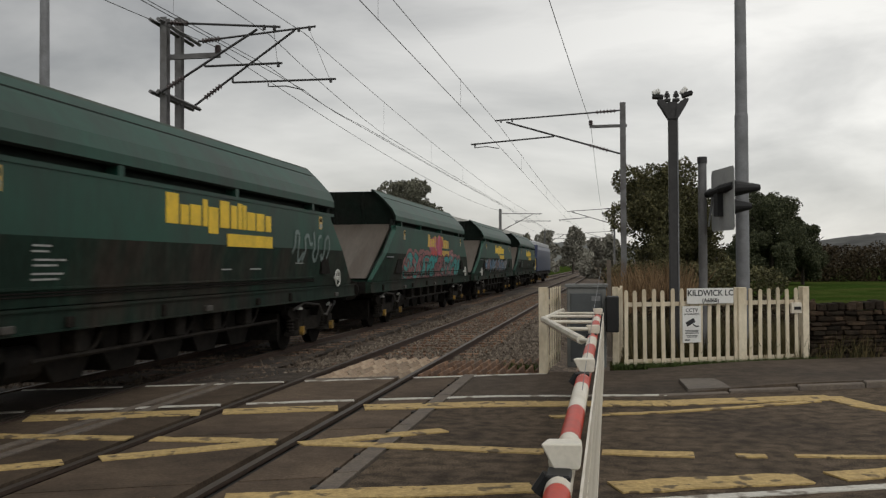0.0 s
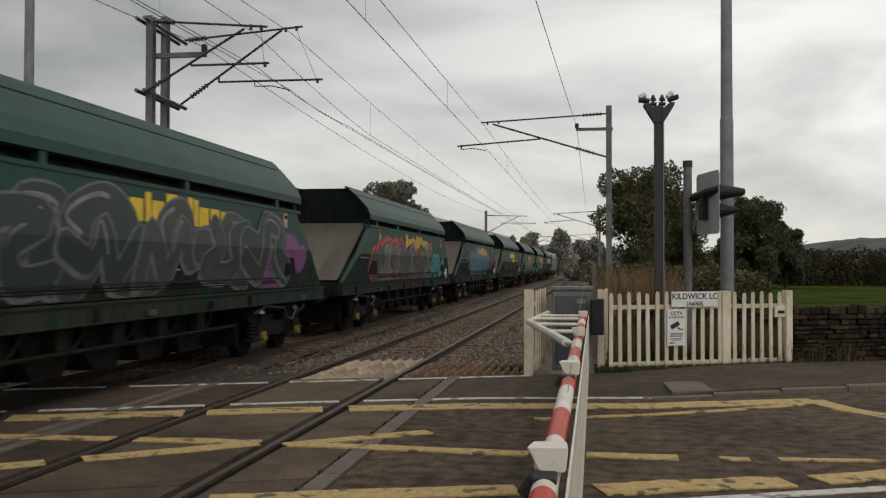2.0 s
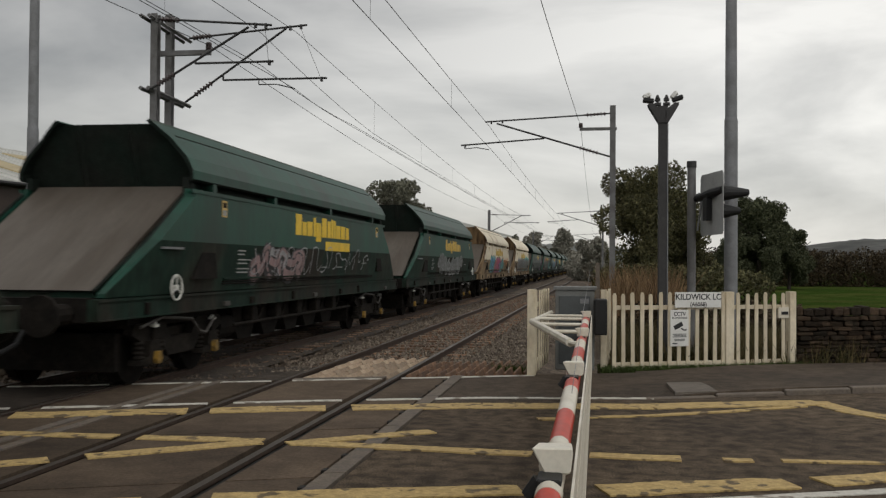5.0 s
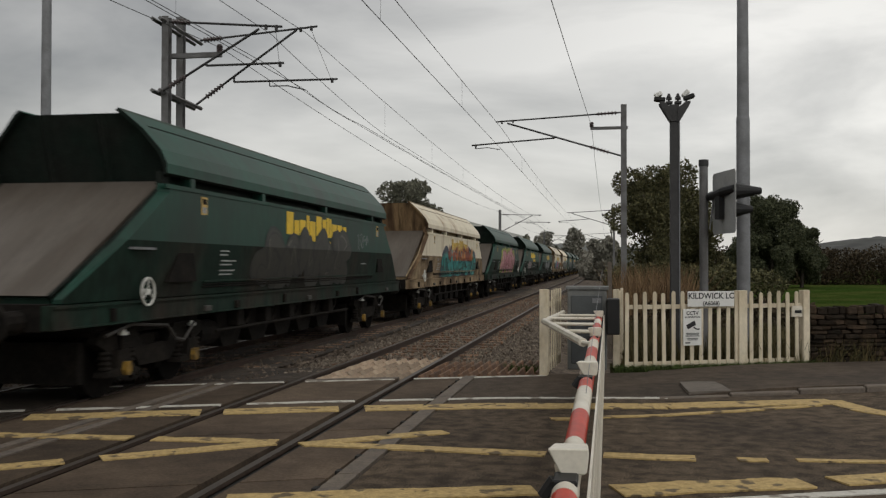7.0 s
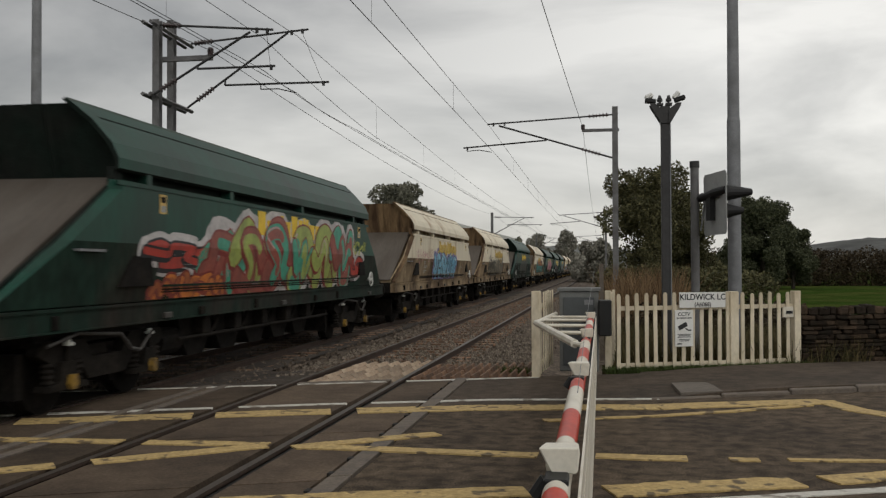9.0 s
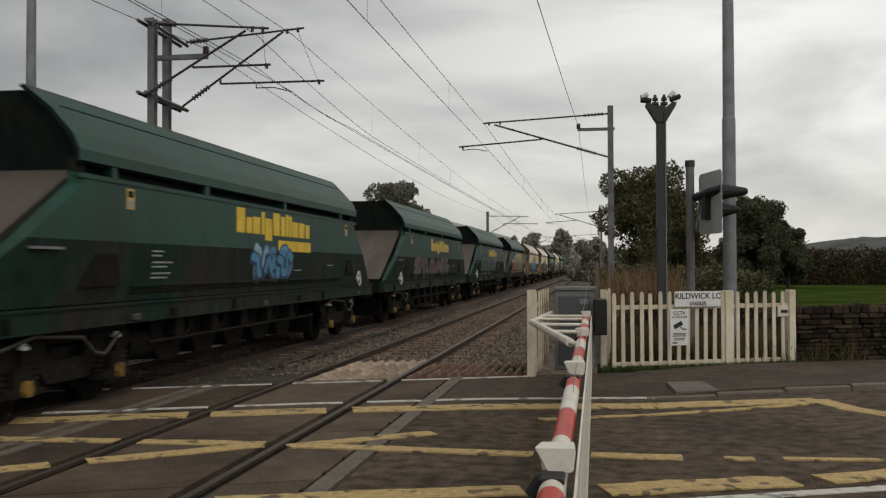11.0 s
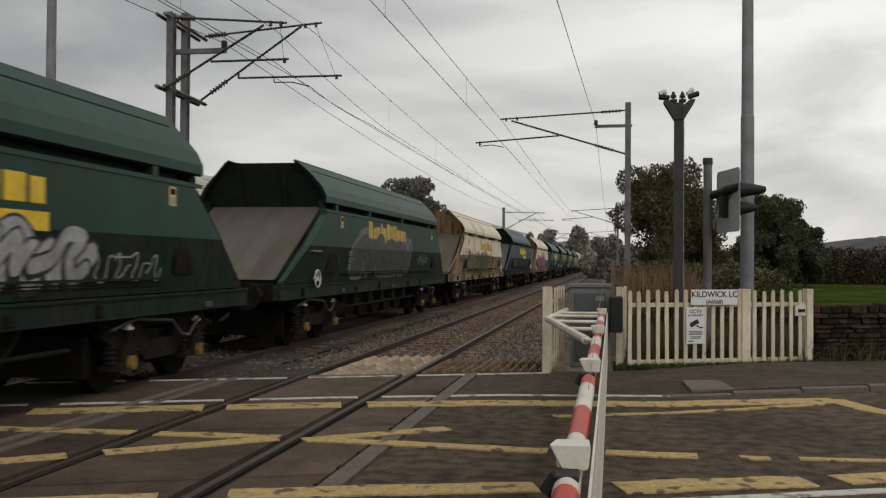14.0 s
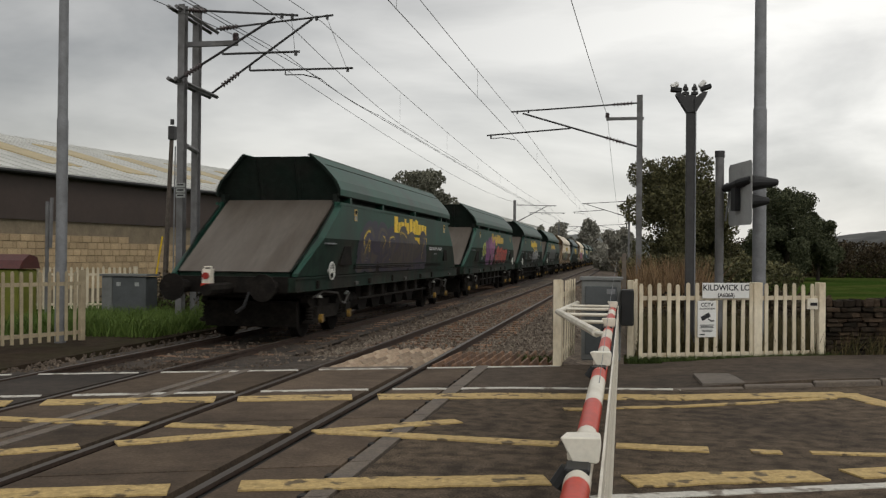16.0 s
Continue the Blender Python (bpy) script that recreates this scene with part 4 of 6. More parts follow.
for i, (a, b) in enumerate(zip(bands, bands[1:])):
    bm = bmesh.new()
    tube(bm, (BX, a, BZ), (BX, b, BZ), 0.043 + 0.0008 * a, 18, 0.043 + 0.0008 * b)
    smooth(part("boom", bm, M["red"] if i % 2 == 1 else M["white"], barrier, "red boom band" if i % 2 == 1 else "white boom band"), 30)
bm = bmesh.new()
box(bm, BX + 0.075, BX + 0.085, 1.8, 14.9, 0.78, 0.93)
part("skirt_rail", bm, M["white"], barrier)
bm = bmesh.new()
box(bm, BX + 0.07, BX + 0.09, 1.8, 14.9, 0.14, 0.19)
part("skirt_foot_rail", bm, M["white"], barrier)
slat = None
for i in range(146):
    y = 1.85 + 0.09 * i
    if slat is None:
        bm = bmesh.new()
        box(bm, -0.008, 0.008, -0.02, 0.02, 0.16, 0.8)
        ob = part("skirt_bar", bm, M["white"], barrier)
        slat = ob.data
    else:
        ob = new("skirt_bar", slat)
        ob.parent = barrier
    ob.location = (BX + 0.08, y, 0)


def boom_lamp(y, s=1.0):
    """A boom light: a white visor with a flared wing, riding on the boom over a black lamp unit."""
    z = BZ + 0.042
    front = [(-0.07, 0.09), (0.074, 0.093), (0.078, 0.075), (0.07, 0.008), (0.062, 0.0), (-0.02, 0.0), (-0.03, 0.012)]
    bm = bmesh.new()
    a = [bm.verts.new((BX + u, y, z + w)) for u, w in front]
    b = [bm.verts.new((BX + u * 0.85 + 0.006, y + 0.13, z + w * 0.96)) for u, w in front]
    k = len(front)
    for i in range(k):
        j = (i + 1) % k
        bm.faces.new((a[i], a[j], b[j], b[i]))
    bm.faces.new(a[::-1])
    bm.faces.new(b)
    bevel(bm, 0.005)
    lamp = part("boom_lamp_hood", bm, M["white"], barrier, "flared white lamp hood")
    bm = bmesh.new()
    tube(bm, (BX, y + 0.1, BZ + 0.05), (BX, y + 0.3, BZ + 0.02), 0.05, 16)
    smooth(part("saddle", bm, M["white"], lamp))
    bm = bmesh.new()
    box(bm, BX - 0.045, BX + 0.04, y - 0.13, y + 0.02, BZ + 0.0, BZ + 0.049)
    bevel(bm, 0.006)
    tube(bm, (BX - 0.07, y - 0.06, BZ - 0.03), (BX - 0.03, y - 0.06, BZ + 0.03), 0.036, 10)
    part("lamp_unit", bm, M["black"], lamp, "black lamp unit")
    bm = bmesh.new()
    tube(bm, (BX, y - 0.22, BZ), (BX, y - 0.1, BZ), 0.0475, 20)
    smooth(part("clamp_ring", bm, M["white"], lamp))


for y in (3.42, 6.5, 10.1, 13.9):
    boom_lamp(y)
# side truss near the pivot
tip, far_end, near_end = Vector((-0.86, 13.0, 0.93)), Vector((-0.72, 15.6, 0.93)), Vector((-0.25, 9.5, 0.93))
bm = bmesh.new()
tube(bm, tip, near_end, 0.045, 8)
tube(bm, near_end, (BX, 9.3, 0.93), 0.025, 8)
part("truss_arm", bm, M["white"], barrier)
bm = bmesh.new()
tube(bm, tip, far_end, 0.035, 8)
part("truss_arm", bm, M["white"], barrier)
for y, on in ((14.6, 0.4), (13.75, 0.72), (12.45, None), (11.1, None)):
    f = (y - 13.0) / 2.6
    p = tip.lerp(far_end, f) if y > 13 else tip.lerp(near_end, (13.0 - y) / 3.5)
    bm = bmesh.new()
    tube(bm, p, (BX, y, 0.93), 0.022, 8)
    part("truss_bar", bm, M["white"], barrier)
bm = bmesh.new()
path_tube(bm, [(BX + 0.02, 5.5, BZ + 0.06), (BX + 0.02, 9.5, BZ + 0.3), (BX + 0.05, 15.6, 1.62)], 0.0025, 5)
part("stay_wire", bm, M["galv"], barrier)
bm = bmesh.new()
box(bm, -0.03, 0.17, 15.25, 15.75, 0.6, 1.16)
bevel(bm, 0.015)
part("counterweight_arm", bm, M["black"], barrier, "black counterweight plates")

machine = thing("barrier_machine_cabinet", "grey steel barrier machine cabinet on the footway", "cabinet")
bm = bmesh.new()
box(bm, -0.66, -0.03, 15.65, 16.3, 0.0, 1.3)
bevel(bm, 0.015)
part("body", bm, M["cab_grey"], machine)
bm = bmesh.new()
box(bm, -0.69, 0.0, 15.62, 16.33, 1.3, 1.345)
part("lid", bm, M["cab_grey"], machine)
bm = bmesh.new()
box(bm, -0.6, -0.1, 15.625, 15.655, 0.1, 1.2)
bevel(bm, 0.006)
door = part("door", bm, M["cab_dark"], machine, "darker grey door")
bm = bmesh.new()
box(bm, -0.26, -0.12, 15.617, 15.624, 1.08, 1.16)
part("data_plate", bm, M["galv"], door)
stake = thing("marker_post", "slim grey post beside the track", "post", at=(0.02, 18.6, -0.1))
bm = bmesh.new()
box(bm, -0.04, 0.04, -0.04, 0.04, 0, 1.85)
part("post", bm, M["concrete"], stake)


# ---- picket fences ----
def picket(parent, p, height, w=0.075, label=""):
    bm = bmesh.new()
    pts = [(-w / 2, 0.02), (w / 2, 0.02), (w / 2, height - 0.035), (w * 0.22, height), (-w * 0.22, height), (-w / 2, height - 0.035)]
    a = [bm.verts.new((u, -0.011, z)) for u, z in pts]
    b = [bm.verts.new((u, 0.011, z)) for u, z in pts]
    for i in range(6):
        j = (i + 1) % 6
        bm.faces.new((a[i], a[j], b[j], b[i]))
    bm.faces.new(a[::-1])
    bm.faces.new(b)
    ob = part("picket", bm, M["fence_white"], parent)
    ob.location = p
    return ob


def fence_run(name, label, a, b, count, height, posts=(), z=0.0, w=0.066, mat=None):
    """Pickets on two rails from a to b."""
    f = thing(name, label, "fence")
    a, b = Vector((*a, z)), Vector((*b, z))
    d = (b - a)
    ang = math.atan2(d.y, d.x)
    n = Vector((math.sin(ang), -math.cos(ang), 0))
    for i in range(count):
        o = picket(f, a + d * (i / (count - 1)) + n * 0.035, height * (1 + rnd.uniform(-0.012, 0.012)), w)
        o.rotation_euler = (rnd.uniform(-0.01, 0.01), rnd.uniform(-0.012, 0.012), ang)
    for h in (0.16, height * 0.82):
        bm = bmesh.new()
        box(bm, 0, d.length, -0.022, 0.022, h - 0.035, h + 0.035)
        o = part("fence_rail", bm, M["fence_white"], f)
        o.location, o.rotation_euler = a, (0, 0, ang)
    for t, pw in posts:
        bm = bmesh.new()
        box(bm, -pw / 2, pw / 2, -pw / 2, pw / 2, 0, height * 1.015)
        bevel(bm, 0.008)
        o = part("fence_post", bm, M["fence_white"], f)
        o.location, o.rotation_euler = a + d * t - n * 0.0, (0, 0, ang)
    if mat:
        for o in f.children:
            o.data.materials[0] = mat
    return f


FA, FB, FC = Vector((0.27, 15.86)), Vector((2.19, 16.74)), Vector((3.32, 17.3))
fence_run("picket_fence", "white wooden picket fence carrying the crossing signs", FA, FB - (FB - FA).normalized() * 0.1, 13, 1.33, z=-0.08)
fence_run("picket_fence", "short white wooden picket fence beside the stone wall", FB, FC, 8, 1.33, ((0.0, 0.16), (1.0, 0.13)), z=-0.08)
fence_run("picket_fence", "white wooden picket fence along the track side", (0.12, 15.95), (0.22, 17.6), 6, 1.28, ((0.0, 0.1),))
fence_run("picket_fence", "short white picket wing beside the track", (-0.98, 14.78), (-0.86, 16.6), 7, 1.3, ((0.0, 0.13),))
fence_run("picket_fence", "weathered cream picket fence beyond the far track", (-11.6, 12.6), (-10.1, 16.6), 24, 1.32, ((1.0, 0.1),), w=0.06, mat=material("weathered_cream_paint", (0.36, 0.3, 0.2), 0.7, vary=0.15, scale=3, second=(0.2, 0.16, 0.1), amount=0.6))
fence_run("picket_fence", "distant white picket fence in front of the building", (-17.2, 24.6), (-14.1, 26.0), 24, 1.25, ((1.0, 0.12),), w=0.07)

# latch box on the fence
bm = bmesh.new()
latch = thing("fence_latch", "small white latch box on the picket fence", "latch")
e = (FC - FB).normalized()
p = FB + e * 1.05
box(bm, -0.1, 0.1, -0.09, -0.05, 0.82, 1.0)
box(bm, -0.05, 0.08, -0.1, -0.09, 0.88, 0.93, 1)
ob = part("latch_plate", bm, [M["white"], M["black"]], latch)
ob.location, ob.rotation_euler = (p.x, p.y, 0), (0, 0, math.atan2(e.y, e.x))


# ---- signs ----
def words(parent, text, size, x, z, y, mat, align="CENTER"):
    cu = bpy.data.curves.new("lettering", "FONT")
    cu.body, cu.size, cu.align_x, cu.extrude, cu.offset = text, size, align, 0.001, size * 0.02
    cu.materials.append(mat)
    ob = new("lettering", cu)
    bpy.context.view_layer.update()
    me = bpy.data.meshes.new_from_object(ob)
    bpy.data.objects.remove(ob)
    o = new("lettering", me)
    o.parent = parent
    o.location, o.rotation_euler = (x, y, z), (math.pi / 2, 0, 0)
    return o


def board(name, label, w, h, at, ang, mat):
    s = thing(name, label, "sign", at=at)
    s.rotation_euler = (0, 0, ang)
    bm = bmesh.new()
    box(bm, -w / 2, w / 2, -0.008, 0.008, -h / 2, h / 2)
    bevel(bm, 0.003)
    part("panel", bm, mat, s)
    return s


FANG = math.atan2(FB.y - FA.y, FB.x - FA.x)
sign_white = material("sign_white", (0.7, 0.7, 0.68), 0.4, vary=0.05, scale=3, second=(0.55, 0.53, 0.48), amount=0.4)
ink = material("sign_black", (0.02, 0.02, 0.022), 0.5)
fn = Vector((math.sin(FANG), -math.cos(FANG)))
p = FA + (FB - FA) * 0.715 + fn * 0.075
name_sign = board("crossing_name_sign", "white sign naming the level crossing on the fence", 0.86, 0.255, (p.x, p.y, 1.135), FANG, sign_white)
words(name_sign, "KILDWICK LC", 0.136, 0, 0.005, -0.0095, ink)
words(name_sign, "(A6068)", 0.095, 0, -0.105, -0.0095, ink)
p = FA + (FB - FA) * 0.55 + fn * 0.075
cctv_sign = board("cctv_warning_sign", "white camera warning sign hung on the fence", 0.335, 0.6, (p.x, p.y, 0.67), FANG, sign_white)
words(cctv_sign, "CCTV", 0.085, 0, 0.205, -0.0095, ink)
words(cctv_sign, "IN OPERATION", 0.04, 0, 0.155, -0.0095, ink)
bm = bmesh.new()
for (x0, z0, x1, z1, wdt) in ((-0.1, 0.0, 0.05, 0.075, 0.075), (0.02, 0.0, 0.08, -0.035, 0.02), (0.08, -0.035, 0.13, -0.03, 0.02)):
    d = Vector((x1 - x0, z1 - z0)).normalized()
    q = Vector((-d.y, d.x)) * wdt / 2
    vs = [bm.verts.new((x, y, z)) for y in (-0.012, -0.006) for x, z in ((x0 - q.x, z0 - q.y), (x1 - q.x, z1 - q.y), (x1 + q.x, z1 + q.y), (x0 + q.x, z0 + q.y))]
    for f in ((0, 1, 2, 3), (7, 6, 5, 4), (0, 4, 5, 1), (1, 5, 6, 2), (2, 6, 7, 3), (3, 7, 4, 0)):
        bm.faces.new([vs[i] for i in f])
part("camera_symbol", bm, ink, cctv_sign)
bm = bmesh.new()
for z, l in ((-0.1, 0.24), (-0.122, 0.22), (-0.144, 0.25), (-0.185, 0.2), (-0.207, 0.18)):
    box(bm, -l / 2, l / 2, -0.011, -0.006, z - 0.006, z + 0.006)
box(bm, -0.13, -0.04, -0.011, -0.006, -0.265, -0.245)
part("small_print", bm, M["cab_dark"], cctv_sign)

# ---- dry stone wall ----
wall = thing("dry_stone_wall", "dark weathered dry stone wall beside the footway", "wall", kind="structure")
WA = Vector((3.42, 17.36))
we = Vector((0.92, 0.39)).normalized()
wang = math.atan2(we.y, we.x)
bm = bmesh.new()
box(bm, 0, 40, 0.07, 0.45, -0.4, 0.82)
ob = part("core", bm, M["soil"], wall)
ob.location, ob.rotation_euler = (WA.x, WA.y, 0), (0, 0, wang)
stone_mats = [material("wall_stone", c, 0.9, vary=0.35, scale=5, bump=0.6, bscale=24, second=(0.02, 0.017, 0.013), amount=0.9, rand=0.4, spec=0.06) for c in ((0.036, 0.026, 0.019), (0.022, 0.017, 0.013), (0.055, 0.038, 0.026))]


def stone(u0, u1, z0, z1, cope=False):
    bm = bmesh.new()
    box(bm, u0, u1, -0.04 + rnd.uniform(-0.03, 0.035), 0.2, z0, z1)
    bevel(bm, min(0.02, (z1 - z0) * 0.25))
    for v in bm.verts:
        v.co += Vector((rnd.uniform(-0.012, 0.012), rnd.uniform(-0.012, 0.012), rnd.uniform(-0.01, 0.01)))
    ob = part("stone", bm, stone_mats[rnd.randrange(3)], wall)
    ob.location, ob.rotation_euler = (WA.x, WA.y, 0), (0, 0, wang)


z = 0.0
while z < 0.82:
    hgt = rnd.uniform(0.06, 0.115)
    u = rnd.uniform(-0.1, 0)
    while u < 4.2:
        l = rnd.uniform(0.13, 0.38)
        stone(max(u, 0), u + l - 0.012, z, z + hgt - 0.01)
        u += l
    z += hgt
u = 0.0
while u < 4.4:
    l = rnd.uniform(0.12, 0.24)
    stone(u, u + l - 0.015, z, z + rnd.uniform(0.12, 0.2), True)
    u += l

# ---- posts and columns on the footway side ----
def column(name, label, category, at, r, h, r2=None, h2=0, mat="galv"):
    c = thing(name, label, category, at=at)
    bm = bmesh.new()
    tube(bm, (0, 0, 0), (0, 0, h), r, 18)
    smooth(part("shaft", bm, M[mat], c))
    if h2:
        bm = bmesh.new()
        tube(bm, (0, 0, h), (0, 0, h + 0.06), r, 18, r2)
        tube(bm, (0, 0, h + 0.06), (0, 0, h2), r2, 18, r2 * 0.8)
        smooth(part("upper_shaft", bm, M[mat], c))
    return c


column("street_lamp_column", "tall grey galvanised lighting column behind the fence", "lamp post", (2.5, 18.7, -0.1), 0.124, 4.55, 0.112, 10.5)
column("street_lamp_column", "tall grey galvanised lighting column beyond the far track", "lamp post", (-10.8, 17.0, -0.1), 0.108, 4.35, 0.098, 10)

cctv = thing("cctv_mast", "dark steel camera mast with flared head", "mast", at=(1.19, 17.9, -0.1))
bm = bmesh.new()
box(bm, -0.085, 0.07, -0.09, 0.09, 0, 4.4)
bevel(bm, 0.008)
part("column", bm, M["dark_steel"], cctv)
bm = bmesh.new()
box(bm, 0.072, 0.09, -0.095, 0.095, 0, 4.4)
part("cable_cover", bm, M["galv"], cctv, "pale galvanised cable cover")
bm = bmesh.new()
box(bm, -0.095, 0.08, -0.1, 0.1, 4.4, 4.72)
bevel(bm, 0.01)
part("head_box", bm, M["dark_steel"], cctv)
for s in (-1, 1):
    for y in (-0.13, 0.115):       # slanted gusset plates
        bm = bmesh.new()
        pts = ((s * 0.05, 4.4), (s * 0.09, 4.42), (s * 0.27, 4.72), (s * 0.28, 4.77), (s * 0.2, 4.77), (s * 0.06, 4.66))
        a = [bm.verts.new((x, yy, z)) for yy in (y, y + 0.015) for x, z in pts]
        for i in range(6):
            j = (i + 1) % 6
            bm.faces.new((a[i], a[j], a[6 + j], a[6 + i]))
        bm.faces.new(a[:6][::-1])
        bm.faces.new(a[6:])
        part("head_plate", bm, M["dark_steel"], cctv)
for s, zz in ((-1, 4.79), (1, 4.82)):
    bm = bmesh.new()
    box(bm, -0.1, 0.1, -0.08, 0.08, 0, 0.08)
    bevel(bm, 0.015)
    fl = part("floodlight", bm, M["black"], cctv, "black floodlight")
    fl.location, fl.rotation_euler = (s * 0.27, 0, zz), (0, s * -0.22 - 0.1, 0)
    bm = bmesh.new()
    box(bm, -0.05, 0.1, -0.07, 0.07, 0.08, 0.17)
    bevel(bm, 0.02)
    cv = part("lamp_cover", bm, sign_white, fl, "white translucent cover")
    cv.rotation_euler = (0, -0.5 if s > 0 else -0.5, 0)
for x in (-0.1, 0.06):
    bm = bmesh.new()
    box(bm, x - 0.06, x + 0.06, -0.09, 0.09, 4.74, 4.78)
    tube(bm, (x, 0, 4.78), (x, 0, 4.84), 0.022, 8)
    tube(bm, (x - 0.05, 0, 4.84), (x + 0.05, 0, 4.84), 0.03, 8)
    tube(bm, (x, 0, 4.87), (x, 0, 4.93), 0.04, 10, 0.02)
    part("camera_mount", bm, M["dark_steel"], cctv)

signal = thing("road_signal", "grey road signal post with hooded lights and backboard", "traffic signal", at=(1.73, 18.2, -0.1))
bm = bmesh.new()
tube(bm, (0, 0, 0), (0, 0, 3.62), 0.078, 16)
smooth(part("post", bm, M["steel"], signal))
bm = bmesh.new()
tube(bm, (0, 0, 3.62), (0, 0, 3.74), 0.09, 16)
part("cap", bm, M["dark_steel"], signal)
A, B = Vector((0.17, 0.1, 0)), Vector((0.44, -1.0, 0))
d = (B - A).normalized()
nn = Vector((-d.y, d.x, 0))
bm = bmesh.new()
vs = [bm.verts.new(P + nn * o + Vector((0, 0, z))) for o in (0, 0.012) for P, z in ((A, 2.42), (A, 3.42), (A + d * 0.06, 3.48), (B - d * 0.06, 3.48), (B, 3.42), (B, 2.42), (B - d * 0.06, 2.36), (A + d * 0.06, 2.36))]
for i in range(8):
    j = (i + 1) % 8
    bm.faces.new((vs[i], vs[j], vs[8 + j], vs[8 + i]))
bm.faces.new(vs[:8][::-1])
bm.faces.new(vs[8:])
part("backboard", bm, M["board_grey"], signal, "pale grey backboard")
mid = (A + B) / 2
for z in (3.1, 2.78):
    bm = bmesh.new()
    c = mid + d * (0.26 if z > 3 else 0.2) + Vector((0, 0, z))
    c = c + (nn if nn.x > 0 else -nn) * 0.03
    tube(bm, c, c + Vector((0.95, 0.3, 0.03)) * (0.56 if z > 3 else 0.42), 0.165, 14, 0.06)
    part("lamp_hood", bm, M["black"], signal, "black lamp hood")
out = (-nn if nn.x > 0 else nn)
bm = bmesh.new()
c = mid + out * 0.05 + d * 0.1
tube(bm, (0.02, 0, 3.04), (0.16, -0.1, 3.04), 0.06, 8)
tube(bm, (0.12, -0.08, 3.05), (c.x, c.y, 3.1), 0.06, 10, 0.085)
tube(bm, (c.x, c.y, 3.1), (c.x + d.x * 0.4 - out.x * 0.08, c.y + d.y * 0.4 - out.y * 0.08, 3.14), 0.085, 10, 0.07)
part("lamp_housing", bm, M["black"], signal)
bm = bmesh.new()
c = mid + out * 0.06 - d * 0.05
slab(bm, [(c.x + out.x * a + d.x * b, c.y + out.y * a + d.y * b) for a, b in ((-0.05, -0.1), (0.05, -0.1), (0.05, 0.1), (-0.05, 0.1))], 2.62, 3.05)
part("bracket", bm, M["black"], signal)
bm = bmesh.new()
path_tube(bm, [(0.07, -0.05, 3.1), (0.14, -0.08, 3.14), (0.16, -0.1, 2.9), (0.12, -0.08, 2.6), (0.1, -0.05, 2.45)], 0.018, 6)
part("cable", bm, M["galv"], signal)

# ---- overhead line ----
def bar_part(name, parent, a, b, r, mat="dark_steel", n=8):
    bm = bmesh.new()
    tube(bm, a, b, r, n)
    return part(name, bm, M[mat], parent)


def insulator(parent, a, b, r=0.075):
    """A ribbed insulator between two points."""
    a, b = Vector(a), Vector(b)
    bm = bmesh.new()
    tube(bm, a, b, r * 0.45, 8)
    for i in range(6):
        p = a.lerp(b, (i + 0.5) / 6)
        d = (b - a).normalized() * 0.02
        tube(bm, p - d, p + d, r, 10, r * 0.7)
    part("insulator", bm, M["insulator"], parent)


def cantilever(parent, y, strut, top, reg, steady, drop=True):
    """Tubes of one registration arm in the plane of y; each an (x, z) pair."""
    P = lambda q: Vector((q[0], y, q[1]))
    s0, s1 = P(strut[0]), P(strut[1])
    insulator(parent, s0.lerp(s1, 0.1), s0.lerp(s1, 0.27))
    bar_part("strut", parent, s0, s1, 0.032)
    t0, t1 = P(top[0]), P(top[1])
    insulator(parent, t0.lerp(t1, 0.03), t0.lerp(t1, 0.19))
    bar_part("top_tube", parent, t0, t1, 0.028)
    bar_part("registration_tube", parent, P(reg[0]), P(reg[1]), 0.028)
    bar_part("link", parent, P(reg[0]), s0.lerp(s1, (reg[0][0] - s0.x) / (s1.x - s0.x)), 0.03)
    if steady:
        bm = bmesh.new()
        a, b = P(steady[0]), P(steady[1])
        path_tube(bm, [a + Vector((0, 0, 0.1)), a, a.lerp(b, 0.5) + Vector((0, 0, 0.06)), b], 0.016)
        part("steady_arm", bm, M["dark_steel"], parent)
    if drop:
        bar_part("stay", parent, t1.lerp(t0, 0.06), P(reg[1]).lerp(P(reg[0]), 0.06), 0.006, "wire", 5)
    for q in (t1.lerp(t0, 0.05), t1.lerp(t0, 0.14), P(reg[1]).lerp(P(reg[0]), 0.05)):
        bm = bmesh.new()
        box(bm, q.x - 0.03, q.x + 0.03, q.y - 0.03, q.y + 0.03, q.z - 0.09, q.z + 0.03)
        part("clamp", bm, M["dark_steel"], parent)


def h_column(bm, x, y, w, dpt, z0, z1):
    """A rolled steel column of H section, the flanges to the track."""
    a, b, f, t = w / 2, dpt / 2, 0.016, 0.008
    slab(bm, [(x - a, y - b), (x + a, y - b), (x + a, y - b + f), (x + t, y - b + f), (x + t, y + b - f), (x + a, y + b - f), (x + a, y + b), (x - a, y + b), (x - a, y + b - f), (x - t, y + b - f), (x - t, y - b + f), (x - a, y - b + f)], z0, z1)


# twin mast beyond the far track
mast = thing("overhead_line_mast", "twin grey steel overhead line mast with two cantilevers", "mast")
for x, y in ((-10.635, 21.8), (-10.92, 23.2)):
    bm = bmesh.new()
    h_column(bm, x, y, 0.17, 0.2, -0.45, 7.75 if y < 22 else 8.1)
    part("column", bm, M["steel"], mast)
for z in (1.0, 4.3):
    bm = bmesh.new()
    path_tube(bm, [(-10.55, 21.9, z), (-10.85, 23.1, z)], 0.06)
    part("batten", bm, M["steel"], mast)
